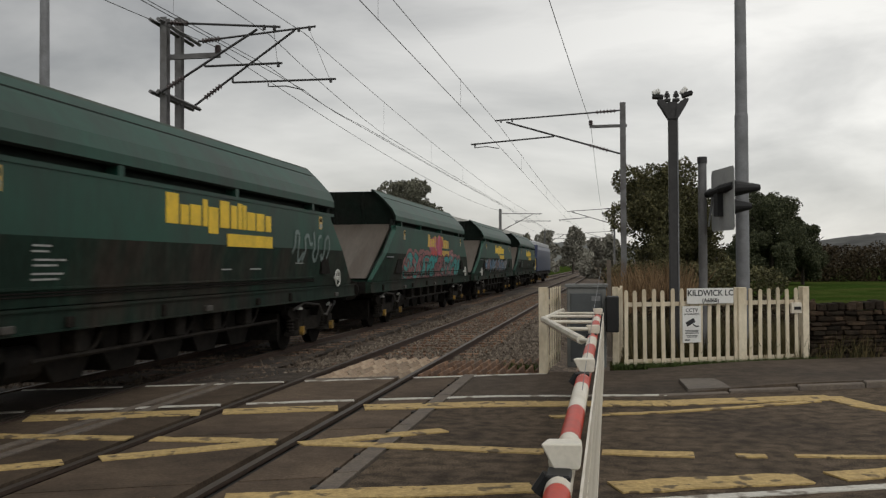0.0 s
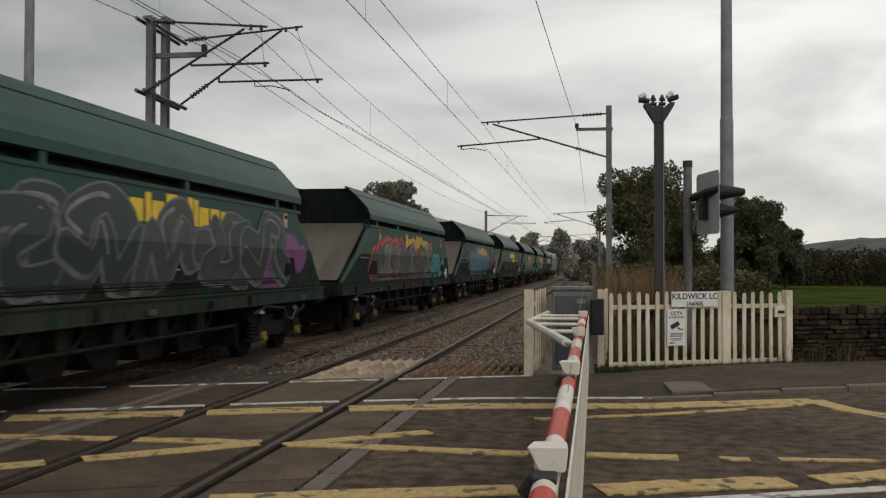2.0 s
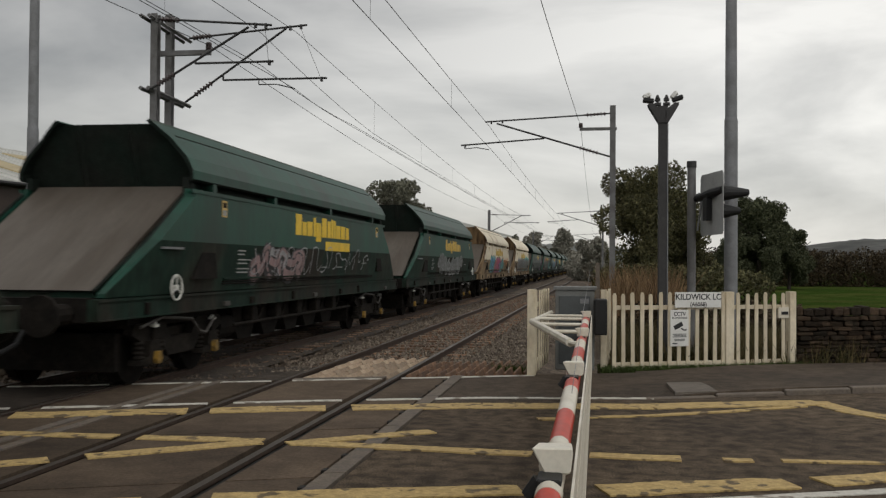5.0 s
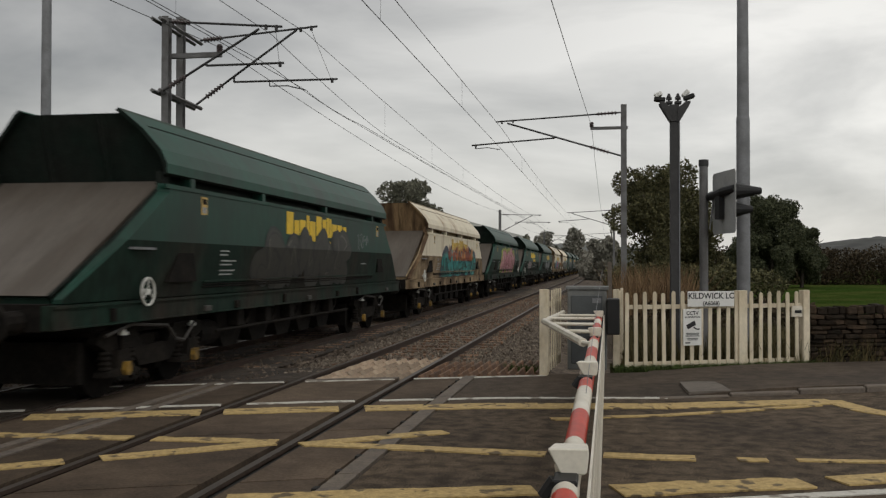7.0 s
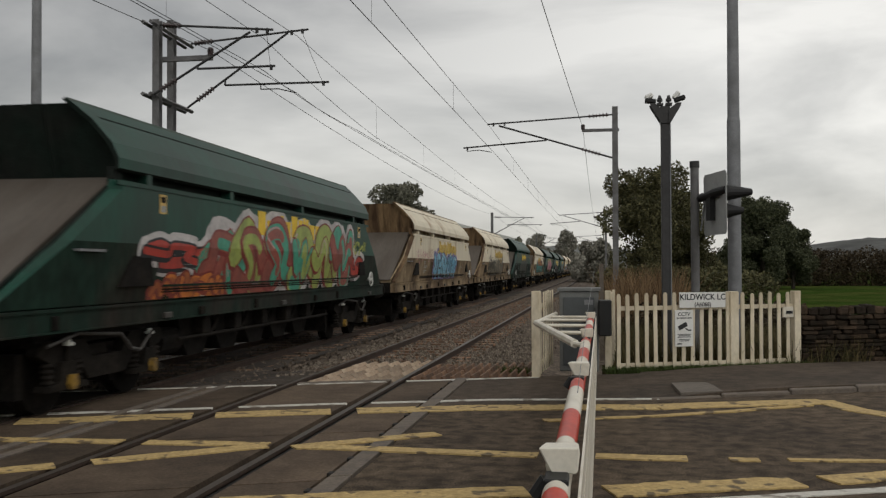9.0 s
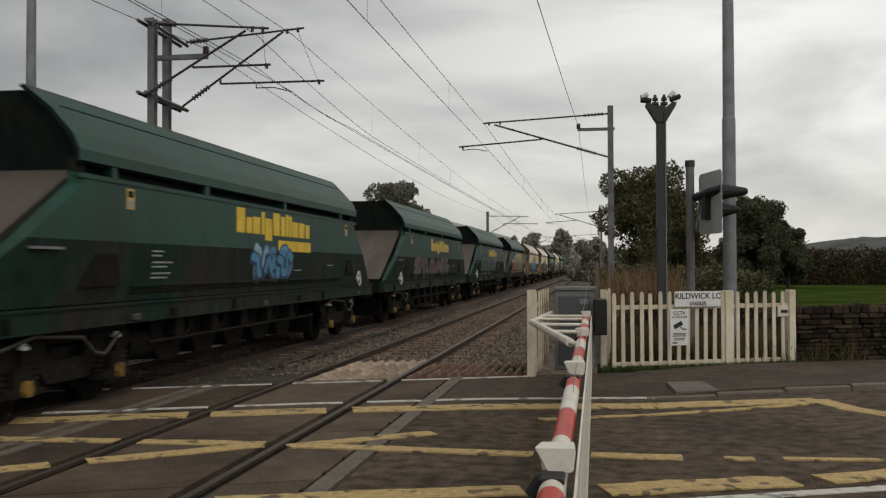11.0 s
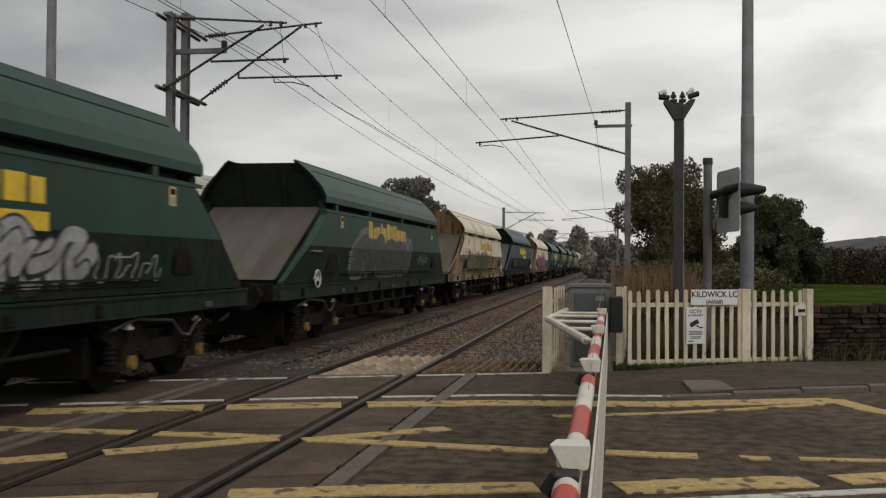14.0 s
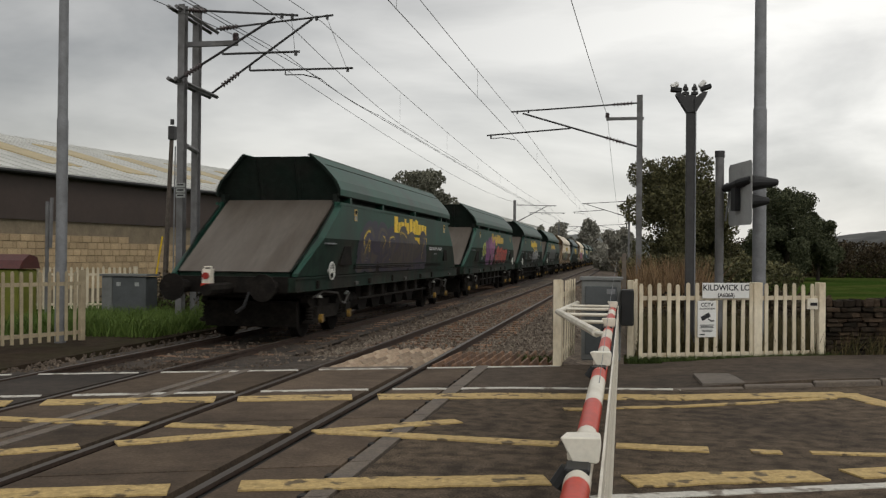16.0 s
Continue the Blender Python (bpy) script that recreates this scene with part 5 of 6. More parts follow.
for z, dz in ((5.88, 0.0), (7.62, 0.0)):
    bm = bmesh.new()
    for dx in (-0.1, 0.1):
        path_tube(bm, [(-10.72 + dx, 21.4, z), (-10.88 + dx, 24.15, z)], 0.055, 4)
    part("bracket", bm, M["steel"], mast)
cantilever(mast, 21.55, ((-10.7, 5.83), (-8.17, 7.29)), ((-10.45, 7.56), (-7.6, 7.32)), ((-9.49, 6.46), (-7.55, 6.46)), None)
cantilever(mast, 24.0, ((-10.85, 5.97), (-8.06, 7.86)), ((-10.75, 7.68), (-7.5, 7.93)), ((-9.79, 6.54), (-6.95, 6.53)), ((-8.8, 6.4), (-7.82, 6.27)))
bm = bmesh.new()
box(bm, -10.7, -9.3, 21.95, 22.05, 6.76, 6.88)
part("feeder_arm", bm, M["steel"], mast)
insulator(mast, (-9.35, 22, 6.88), (-9.35, 22, 7.06), 0.08)
bm = bmesh.new()
for z in (3.02, 3.15, 3.28):
    box(bm, -10.72, -10.48, 21.675, 21.682, z, z + 0.1)
part("mast_plate", bm, M["label_white"], mast, "small white mast plate")
bm = bmesh.new()
for z in (3.04, 3.17, 3.3):
    box(bm, -10.68, -10.52, 21.67, 21.675, z + 0.02, z + 0.055)
part("plate_print", bm, M["black"], mast)


def right_mast(y, base_x):
    m = thing("overhead_line_mast", "single grey steel overhead line mast with cantilever", "mast")
    bm = bmesh.new()
    h_column(bm, base_x, y, 0.2, 0.2, -0.5, 7.32)
    part("column", bm, M["steel"], m)
    cantilever(m, y, ((base_x - 0.1, 5.53), (-3.56, 6.76)), ((base_x - 0.1, 7.05), (-3.97, 6.82)), ((-1.86, 6.2), (-4.84, 5.99)), ((-4.71, 5.87), (-3.82, 5.82)), False)
    bm = bmesh.new()
    box(bm, -0.62, base_x + 0.14, y - 0.05, y + 0.05, 6.46, 6.56)
    part("feeder_arm", bm, M["steel"], m)
    insulator(m, (-0.58, y, 6.56), (-0.58, y, 6.72))


right_mast(34, 0.53)
right_mast(94, 0.53)
right_mast(160, 0.53)
for y in (94, 160):
    m = thing("overhead_line_mast", "distant grey steel overhead line mast with cantilever", "mast")
    bm = bmesh.new()
    h_column(bm, -10.55, y, 0.25, 0.25, -0.5, 7.15)
    part("column", bm, M["steel"], m)
    cantilever(m, y, ((-10.4, 5.0), (-7.3, 6.62)), ((-10.4, 6.7), (-6.45, 6.62)), ((-9.0, 5.95), (-5.6, 5.9)), ((-7.9, 5.8), (-7.1, 5.75)), False)


def wire(name, label, pts, r, sag=0.0):
    """A wire hung over its supports (x, y, z)."""
    w = thing(name, label, "overhead wire", kind="structure")
    bm = bmesh.new()
    for a, b in zip(pts, pts[1:]):
        a, b = Vector(a), Vector(b)
        k = 14
        fine = []
        for i in range(k + 1):
            u = i / k
            p = a.lerp(b, u)
            p.z -= sag * 4 * u * (1 - u)
            fine.append(p)
        path_tube(bm, fine, r, 5)
    part("wire", bm, M["wire"], w)
    return w


spans_near = (-30, 34, 94, 160, 230)
spans_far = (-38, 24, 94, 160, 230)
wire("contact_wire", "dark contact wire over the near track", [(-3.75, y, 5.82) for y in spans_near], 0.0078, 0.05)
wire("catenary_wire", "dark catenary wire over the near track", [(-3.85, y, 6.7) for y in spans_near], 0.0078, 0.2)
wire("contact_wire", "dark contact wire over the far track", [(-7.75, -38, 6.1), (-7.82, 24, 6.27), (-7.75, 28.4, 6.1), (-7.3, 94, 5.78), (-7.3, 160, 5.78), (-7.3, 230, 5.78)], 0.0078, 0.05)
wire("catenary_wire", "dark catenary wire over the far track", [(-8.1, -38, 7.7), (-7.8, 24, 7.76), (-7.2, 94, 6.55), (-7.2, 160, 6.55), (-7.2, 230, 6.55)], 0.0078, 0.5)
wire("contact_wire", "second dark contact wire over the far track", [(-8.2, -38, 6.3), (-7.85, 21.6, 6.37), (-7.8, 30, 6.18), (-7.6, 94, 6.1), (-7.6, 160, 6.2)], 0.0078, 0.1)
wire("catenary_wire", "second dark catenary wire over the far track", [(-8.0, -38, 7.2), (-7.86, 21.6, 7.14), (-7.8, 33, 6.3), (-7.7, 94, 6.2), (-7.7, 160, 6.2)], 0.0078, 0.1)
wire("feeder_wire", "thick feeder wire on the far masts", [(-10.6, -38, 6.6), (-9.35, 22, 7.0), (-10.3, 94, 6.9), (-10.3, 160, 6.9)], 0.0085, 0.6)
wire("feeder_wire", "thick feeder wire on the near masts", [(-2.03, -30, 6.9), (-0.58, 34, 6.6), (-0.58, 94, 6.6), (-0.58, 160, 6.6)], 0.008, 0.5)
for x, ys, lo, hi, sag in ((-3.8, spans_near, 5.82, 6.7, 0.2),):
    d = thing("droppers", "thin dropper wires over the near track", "overhead wire", kind="structure")
    for a, b in zip(ys[:3], ys[1:4]):
        for i in range(1, 7):
            u = i / 7
            bar_part("dropper", d, (x, a + (b - a) * u, lo), (x, a + (b - a) * u, hi - sag * 4 * u * (1 - u)), 0.003, "wire", 4)
d = thing("droppers", "thin dropper wires over the far track", "overhead wire", kind="structure")
for (a, b, l0, l1, h0, h1) in ((24, 94, 6.27, 5.78, 7.76, 6.55), (-38, 24, 6.1, 6.27, 7.6, 7.76)):
    for i in range(1, 8):
        u = i / 8
        x = -7.82 + (0.55 * u if a > 0 else 0.5 * (1 - u))
        bar_part("dropper", d, (x, a + (b - a) * u, l0 + (l1 - l0) * u), (x, a + (b - a) * u, h0 + (h1 - h0) * u - 2.0 * u * (1 - u)), 0.003, "wire", 4)

# ---- the building beyond the line ----
BD = Vector((math.sin(radians(9.8)), math.cos(radians(9.8)), 0))
BN = Vector((BD.y, -BD.x, 0))        # towards the tracks
B0 = Vector((-22.75, 31.8, 0)) - BD * 26
BL = 88
shed = thing("industrial_building", "stone and brown clad industrial building with pale roof", "building")
cladding = material("brown_cladding", (0.05, 0.034, 0.028), 0.6, vary=0.12, scale=0.6, second=(0.035, 0.025, 0.02), amount=0.6)
sandstone = material("sandstone_block", (0.42, 0.31, 0.185), 0.9, vary=0.25, scale=1.5, bump=0.5, bscale=20, second=(0.2, 0.14, 0.085), amount=0.7, rand=0.22)
roofing = material("pale_roof_sheet", (0.5, 0.5, 0.47), 0.6, vary=0.06, scale=0.4, second=(0.32, 0.32, 0.3), amount=0.5)
rooflight = material("yellowed_rooflight", (0.42, 0.34, 0.19), 0.5, vary=0.1, scale=1.0)
mortar = material("mortar", (0.2, 0.16, 0.11), 0.95, vary=0.2, scale=2)


def along(u, out, z):
    return B0 + BD * u + BN * out + Vector((0, 0, z))


def bbox(bm, u0, u1, o0, o1, z0, z1):
    v = [bm.verts.new(along(*p)) for p in ((u0, o0, z0), (u1, o0, z0), (u1, o1, z0), (u0, o1, z0), (u0, o0, z1), (u1, o0, z1), (u1, o1, z1), (u0, o1, z1))]
    for f in ((0, 3, 2, 1), (4, 5, 6, 7), (0, 1, 5, 4), (1, 2, 6, 5), (2, 3, 7, 6), (3, 0, 4, 7)):
        bm.faces.new([v[i] for i in f])


bm = bmesh.new()
bbox(bm, 0, BL, -20, -0.03, -0.45, 2.9)
stone_wall = part("wall", bm, mortar, shed)
bm = bmesh.new()
bbox(bm, -0.1, BL + 0.1, -20.1, 0.06, 2.9, 4.72)
part("cladding", bm, cladding, shed)
bm = bmesh.new()
prof = [(0.35, 4.7), (0.35, 4.82), (-10, 7.6), (-20.4, 4.82), (-20.4, 4.7)]
a = [bm.verts.new(along(-0.4, o, z)) for o, z in prof]
b = [bm.verts.new(along(BL + 0.4, o, z)) for o, z in prof]
for i in range(5):
    j = (i + 1) % 5
    bm.faces.new((a[i], a[j], b[j], b[i]))
bm.faces.new(a[::-1])
bm.faces.new(b)
roof = part("roof", bm, roofing, shed)
bm = bmesh.new()
for i in range(100):
    u = 8 + i * 0.99
    v = [bm.verts.new(along(uu, o, z)) for uu in (u, u + 0.06) for o, z in ((0.3, 4.87), (-9.9, 7.61), (-9.9, 7.55), (0.3, 4.8))]
    for f in ((0, 1, 2, 3), (7, 6, 5, 4), (0, 4, 5, 1), (1, 5, 6, 2), (2, 6, 7, 3), (3, 7, 4, 0)):
        bm.faces.new([v[q] for q in f])
part("roof_rib", bm, roofing, roof)
for i in range(14):
    u = 9.5 + i * 5.2
    bm = bmesh.new()
    v = [bm.verts.new(along(uu, o, 4.82 + (0.35 - o) * 0.2686 + dz)) for dz in (0.0, 0.05) for uu, o in ((u, -1.8), (u + 2.1, -1.8), (u + 2.1, -7.6), (u, -7.6))]
    for f in ((0, 3, 2, 1), (4, 5, 6, 7), (0, 1, 5, 4), (1, 2, 6, 5), (2, 3, 7, 6), (3, 0, 4, 7)):
        bm.faces.new([v[q] for q in f])
    part("rooflight", bm, rooflight, roof, "yellowed translucent rooflight")
bm = bmesh.new()
tube(bm, along(-0.4, 0.42, 4.68), along(BL, 0.42, 4.68), 0.08, 8)
part("gutter", bm, M["black"], shed)
# sandstone courses that can be told apart
block = {}
count = 0
for row in range(10):
    z = 0.15 + row * 0.275
    u = 20 + (row % 2) * 0.22
    while u < 42:
        l = (0.42, 0.55, 0.7)[rnd.randrange(3)]
        if count < 300:
            if l not in block:
                bm = bmesh.new()
                box(bm, 0.01, l - 0.01, -0.04, 0.04, 0.008, 0.267)
                bevel(bm, 0.012)
                ob = part("stone_block", bm, sandstone, stone_wall)
                block[l] = ob.data
            else:
                ob = new("stone_block", block[l])
                ob.parent = stone_wall
            ob.location = along(u, 0.0, z)
            ob.rotation_euler = (0, 0, math.atan2(BD.y, BD.x))
            count += 1
        u += l
bm = bmesh.new()
for row in range(10):
    z = 0.15 + row * 0.275
    u = 42.7 + (row % 2) * 0.25
    while u < 70:
        l = rnd.choice((0.5, 0.62, 0.75))
        bbox(bm, u + 0.01, u + l - 0.01, -0.03, 0.03 + rnd.uniform(0, 0.012), z + 0.008, z + 0.267)
        u += l
    u = 6.0 + (row % 2) * 0.25
    while u < 19.6:
        l = rnd.choice((0.5, 0.62, 0.75))
        bbox(bm, u + 0.01, u + l - 0.01, -0.03, 0.03 + rnd.uniform(0, 0.012), z + 0.008, z + 0.267)
        u += l
tagged(part("stone_courses", bm, sandstone, stone_wall), kind="stuff")
bm = bmesh.new()
bbox(bm, 46, 47.6, 0.02, 0.12, 0.8, 2.6)
part("window", bm, roofing, shed, "pale blank window panel")

# ---- things beyond the far track ----
cab = thing("trackside_cabinet", "grey trackside equipment cabinets on the verge", "cabinet", at=(-12.35, 22.5, -0.12))
for x0, x1, h in ((-0.62, -0.33, 1.2), (-0.32, 0.6, 1.18)):
    bm = bmesh.new()
    box(bm, x0, x1, -0.3, 0.3, 0, h)
    bevel(bm, 0.015)
    part("body", bm, M["cab_grey"] if x1 < 0 else M["cab_dark"], cab)
bm = bmesh.new()
box(bm, -0.66, 0.64, -0.34, 0.34, 1.2, 1.25)
part("lid", bm, M["cab_grey"], cab)
bm = bmesh.new()
for x in (-0.15, 0.35):
    box(bm, x - 0.06, x + 0.06, -0.306, -0.3, 0.95, 1.05)
part("label_plate", bm, M["label_white"], cab)

pole = thing("telegraph_pole", "slim weathered timber pole with a dark box on top", "pole", at=(-13.1, 26, -0.42))
bm = bmesh.new()
tube(bm, (-0.12, 0, 0), (0.1, 0, 5.5), 0.085, 10, 0.06)
smooth(part("shaft", bm, material("grey_brown_pole", (0.1, 0.082, 0.068), 0.85, vary=0.3, scale=2, bscale=20), pole))
bm = bmesh.new()
box(bm, 0.02, 0.22, -0.1, 0.1, 5.4, 5.8)
bevel(bm, 0.02)
tube(bm, (0.11, 0, 5.85), (0.11, 0, 6.0), 0.06, 8)
part("top_box", bm, M["dark_steel"], pole)
bm = bmesh.new()
tube(bm, (0.2, -0.05, 0.2), (0.24, -0.05, 5.2), 0.02, 6)
part("conduit", bm, M["galv"], pole)
post2 = thing("signal_post", "short grey post behind the picket fence", "post", at=(-14.7, 22.5, -0.42))
bm = bmesh.new()
tube(bm, (0, 0, 0), (0, 0, 3.4), 0.05, 8)
tube(bm, (0.1, 0, 2.2), (0.12, 0, 3.5), 0.045, 8)
part("shaft", bm, M["steel"], post2)
skip = thing("wheeled_bin", "lime green wheeled bin with dark red lid", "bin", at=(-17.0, 24.2, -0.42))
lime = material("lime_plastic", (0.14, 0.15, 0.02), 0.5, vary=0.1, scale=3)
bm = bmesh.new()
slab(bm, [(-0.6, -0.45), (0.6, -0.45), (0.6, 0.45), (-0.6, 0.45)], 0.15, 1.6)
bevel(bm, 0.04)
part("tub", bm, lime, skip)
bm = bmesh.new()
extrude_x(bm, [(-0.5, 1.62), (0.5, 1.62), (0.35, 1.95), (0.0, 2.02), (-0.3, 1.85)], -0.66, 0.66)
part("lid", bm, material("dark_red_plastic", (0.08, 0.02, 0.018), 0.4), skip, "dark red curved lid")
for x in (-0.45, 0.45):
    bm = bmesh.new()
    tube(bm, (x, -0.2, 0.09), (x + 0.06, -0.2, 0.09), 0.09, 10)
    part("wheel", bm, M["black"], skip)
stay = thing("yellow_stay_guard", "slim yellow stay guard leaning by the pole", "guard", at=(-14.5, 27.6, -0.42))
bm = bmesh.new()
tube(bm, (0, 0, 0), (0.42, 0, 2.6), 0.028, 8)
part("guard", bm, M["logo"], stay)


# ---- vegetation ----
def leaf_material(name, col, col2, rand=0.35):
    m = bpy.data.materials.new(name)
    m.use_nodes = True
    t = m.node_tree
    b = t.nodes["Principled BSDF"]
    b.inputs["Roughness"].default_value = 0.75
    b.inputs["Specular IOR Level"].default_value = 0.2
    g, r, mx = t.nodes.new("ShaderNodeNewGeometry"), t.nodes.new("ShaderNodeValToRGB"), t.nodes.new("ShaderNodeHueSaturation")
    r.color_ramp.elements[0].color, r.color_ramp.elements[1].color = (*col, 1), (*col2, 1)
    t.links.new(g.outputs["Random Per Island"], r.inputs["Fac"])
    t.links.new(r.outputs["Color"], b.inputs["Base Color"])
    return m


def leaves(name, lobes, count, size, mat, seed, flat=0.6):
    """A crown of many small folded leaves round lobes (x, y, z, rx, ry, rz), denser at the rim, with gaps."""
    r = np.random.default_rng(seed)
    vol = np.array([l[3] * l[4] * l[5] for l in lobes]) ** 0.67
    pick = r.choice(len(lobes), count, p=vol / vol.sum())
    L = np.array(lobes)[pick]
    d = r.normal(size=(count, 3))
    d /= np.linalg.norm(d, axis=1)[:, None]
    rad = r.uniform(0.25, 1.0, count) ** 0.42 * (1 + 0.13 * np.sin(d[:, 0] * 7 + L[:, 0] * 5) * np.cos(d[:, 2] * 6 + L[:, 1]))
    c = L[:, :3] + d * L[:, 3:6] * rad[:, None]
    a = r.normal(size=(count, 3))
    a /= np.linalg.norm(a, axis=1)[:, None]
    b = np.cross(a, r.normal(size=(count, 3)))
    b /= np.linalg.norm(b, axis=1)[:, None]
    s = size * r.uniform(0.55, 1.35, count)[:, None]
    n = np.cross(a, b)
    v = np.stack([c - a * s, c + b * s * flat + n * s * 0.2, c + a * s, c - b * s * flat + n * s * 0.2], 1).reshape(-1, 3)
    f = [(i, i + 1, i + 2, i + 3) for i in range(0, 4 * count, 4)]
    me = bpy.data.meshes.new(name)
    me.from_pydata(v.tolist(), [], f)
    me.materials.append(mat)
    return new(name, me)


BARK = material("tree_bark", (0.05, 0.04, 0.032), 0.9, vary=0.3, scale=4, bump=0.6, bscale=20)
LEAF = leaf_material("dark_green_leaves", (0.016, 0.025, 0.009), (0.052, 0.068, 0.024))
LEAF2 = leaf_material("autumn_green_leaves", (0.042, 0.044, 0.022), (0.13, 0.12, 0.055))
LEAF3 = leaf_material("brown_hedge_leaves", (0.024, 0.018, 0.011), (0.075, 0.055, 0.03))
# these two leaf colours have the haze of the air mixed in
FAR_LEAF = leaf_material("hazed_distant_leaves", (0.15, 0.148, 0.122), (0.27, 0.255, 0.215))
MID_LEAF = leaf_material("hazed_green_leaves", (0.085, 0.088, 0.066), (0.19, 0.185, 0.14))
LEAF4 = leaf_material("dark_sycamore_leaves", (0.031, 0.038, 0.021), (0.1, 0.108, 0.058))


def tree(label, x, y, height, spread, base, mat, seed, count=5000, size=0.22, lobes=9, squat=0.4):
    t = thing("tree", label, "tree", at=(x, y, -0.45))
    r = random.Random(seed)
    bm = bmesh.new()
    tube(bm, (0, 0, 0), (0.1, 0, height * 0.35), 0.03 * height, 10, 0.02 * height)
    tube(bm, (0.1, 0, height * 0.35), (0, 0.1, height * 0.75), 0.02 * height, 8, 0.008 * height)
    for i in range(7):
        an, z = i * 0.9 + r.random(), height * r.uniform(0.25, 0.55)
        tube(bm, (0.08, 0, z), (math.cos(an) * spread * 0.7, math.sin(an) * spread * 0.7, z + height * 0.22), 0.012 * height, 6, 0.004 * height)
    part("trunk", bm, BARK, t)
    ls = []
    for i in range(lobes):
        an = i * 2.4 + r.random()
        f = r.random()
        z = base + (height - base) * (0.1 + 0.8 * f)
        q = spread * (0.85 - 0.6 * abs(f - squat)) * r.uniform(0.45, 1.0)
        ls.append((math.cos(an) * q, math.sin(an) * q, z, spread * r.uniform(0.18, 0.36), spread * r.uniform(0.18, 0.36), (height - base) * r.uniform(0.07, 0.15)))
    ls.append((0, 0, base + (height - base) * 0.55, spread * 0.58, spread * 0.58, (height - base) * 0.36))
    crown = leaves("crown", ls, count, size, mat, seed)
    crown.parent = t
    return t


tree("broad dark green tree beside the railway", 3.2, 60, 8.9, 3.6, 0.3, LEAF2, 11, 52000, 0.085, 34)
tree("smaller green tree beside the railway", 5.0, 62, 6.9, 2.7, 0.2, LEAF2, 12, 26000, 0.085, 24)
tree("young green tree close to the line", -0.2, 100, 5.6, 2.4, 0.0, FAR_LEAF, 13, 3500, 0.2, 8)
tree("spreading dark sycamore tree in the field", 15.2, 95, 9.5, 4.0, 1.0, LEAF4, 14, 56000, 0.11, 40, 0.3)
tree("lower dark tree leaning on the sycamore", 18.2, 96, 6.3, 2.9, 0.4, LEAF4, 24, 26000, 0.11, 22, 0.3)
tree("rounded dark tree behind the train", -12.7, 60, 7.8, 2.7, 1.0, MID_LEAF, 15, 26000, 0.085, 22)
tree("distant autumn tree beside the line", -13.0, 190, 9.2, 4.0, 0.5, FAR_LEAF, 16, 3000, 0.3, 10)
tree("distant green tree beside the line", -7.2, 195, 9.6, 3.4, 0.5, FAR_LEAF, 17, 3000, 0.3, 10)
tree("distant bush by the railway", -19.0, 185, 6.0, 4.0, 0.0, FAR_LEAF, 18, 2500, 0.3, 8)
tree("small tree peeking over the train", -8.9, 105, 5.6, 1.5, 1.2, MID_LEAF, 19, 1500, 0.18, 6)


def bank(name, label, x0, x1, y, h, depth, mat, seed, count, size):
    r = random.Random(seed)
    ls = []
    x = x0
    while x < x1:
        w = r.uniform(0.8, 1.7) * h
        ls.append((x, y + r.uniform(-0.4, 0.4) * depth, h * r.uniform(0.38, 0.5) - 0.4, w * 0.6, depth * 0.5, h * r.uniform(0.5, 0.62)))
        x += w * 0.55
    ob = leaves(name, ls, count, size, mat, seed)
    return tagged(ob, label, "hedge", kind="stuff")


bank("hedge", "tall dark brown hedge across the field", 8.5, 75, 112, 4.4, 3.0, LEAF3, 31, 80000, 0.14)
bank("hedge", "low dark bushes beneath the trees", 0.8, 9, 56, 2.2, 2.5, LEAF2, 32, 14000, 0.1)
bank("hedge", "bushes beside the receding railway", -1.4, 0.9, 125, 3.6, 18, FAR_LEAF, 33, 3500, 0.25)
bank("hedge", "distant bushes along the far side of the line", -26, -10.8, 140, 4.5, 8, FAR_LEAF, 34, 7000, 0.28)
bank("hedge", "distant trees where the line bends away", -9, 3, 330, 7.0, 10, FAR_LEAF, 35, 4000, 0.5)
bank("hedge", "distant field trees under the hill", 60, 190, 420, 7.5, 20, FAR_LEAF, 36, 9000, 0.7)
bank("brambles", "dark brown brambles behind the picket fence", 1.6, 5.0, 23.5, 1.3, 2.0, LEAF3, 38, 9000, 0.06)
bank("ivy_mound", "dark overgrown mound beside the mast", -12.2, -10.6, 23.6, 1.5, 1.0, LEAF3, 37, 2500, 0.06)


def blades(name, label, count, xr, yr, h, mat, seed, zb=-0.4, w=0.012, lean=0.25, skew=0.0):
    """Upright grass blades, each a slim triangle pair."""
    r = np.random.default_rng(seed)
    x, y = r.uniform(*xr, count), r.uniform(*yr, count)
    y = y + skew * x
    hh = h * r.uniform(0.5, 1.15, count)
    an = r.uniform(0, 6.28, count)
    lx, ly = r.normal(0, lean, count) * hh, r.normal(0, lean, count) * hh
    v, f = [], []
    for i in range(count):
        c, s = math.cos(an[i]) * w, math.sin(an[i]) * w
        o = len(v)
        v += [(x[i] - c, y[i] - s, zb), (x[i] + c, y[i] + s, zb), (x[i] + lx[i] * 0.4 + c * 0.8, y[i] + ly[i] * 0.4 + s * 0.8, zb + hh[i] * 0.6),
              (x[i] + lx[i] * 0.4 - c * 0.8, y[i] + ly[i] * 0.4 - s * 0.8, zb + hh[i] * 0.6), (x[i] + lx[i], y[i] + ly[i], zb + hh[i])]
        f += [(o, o + 1, o + 2, o + 3), (o + 3, o + 2, o + 4)]
    me = bpy.data.meshes.new(name)
    me.from_pydata(v, [], f)
    me.materials.append(mat)
    return tagged(new(name, me), label, "grass", kind="stuff")


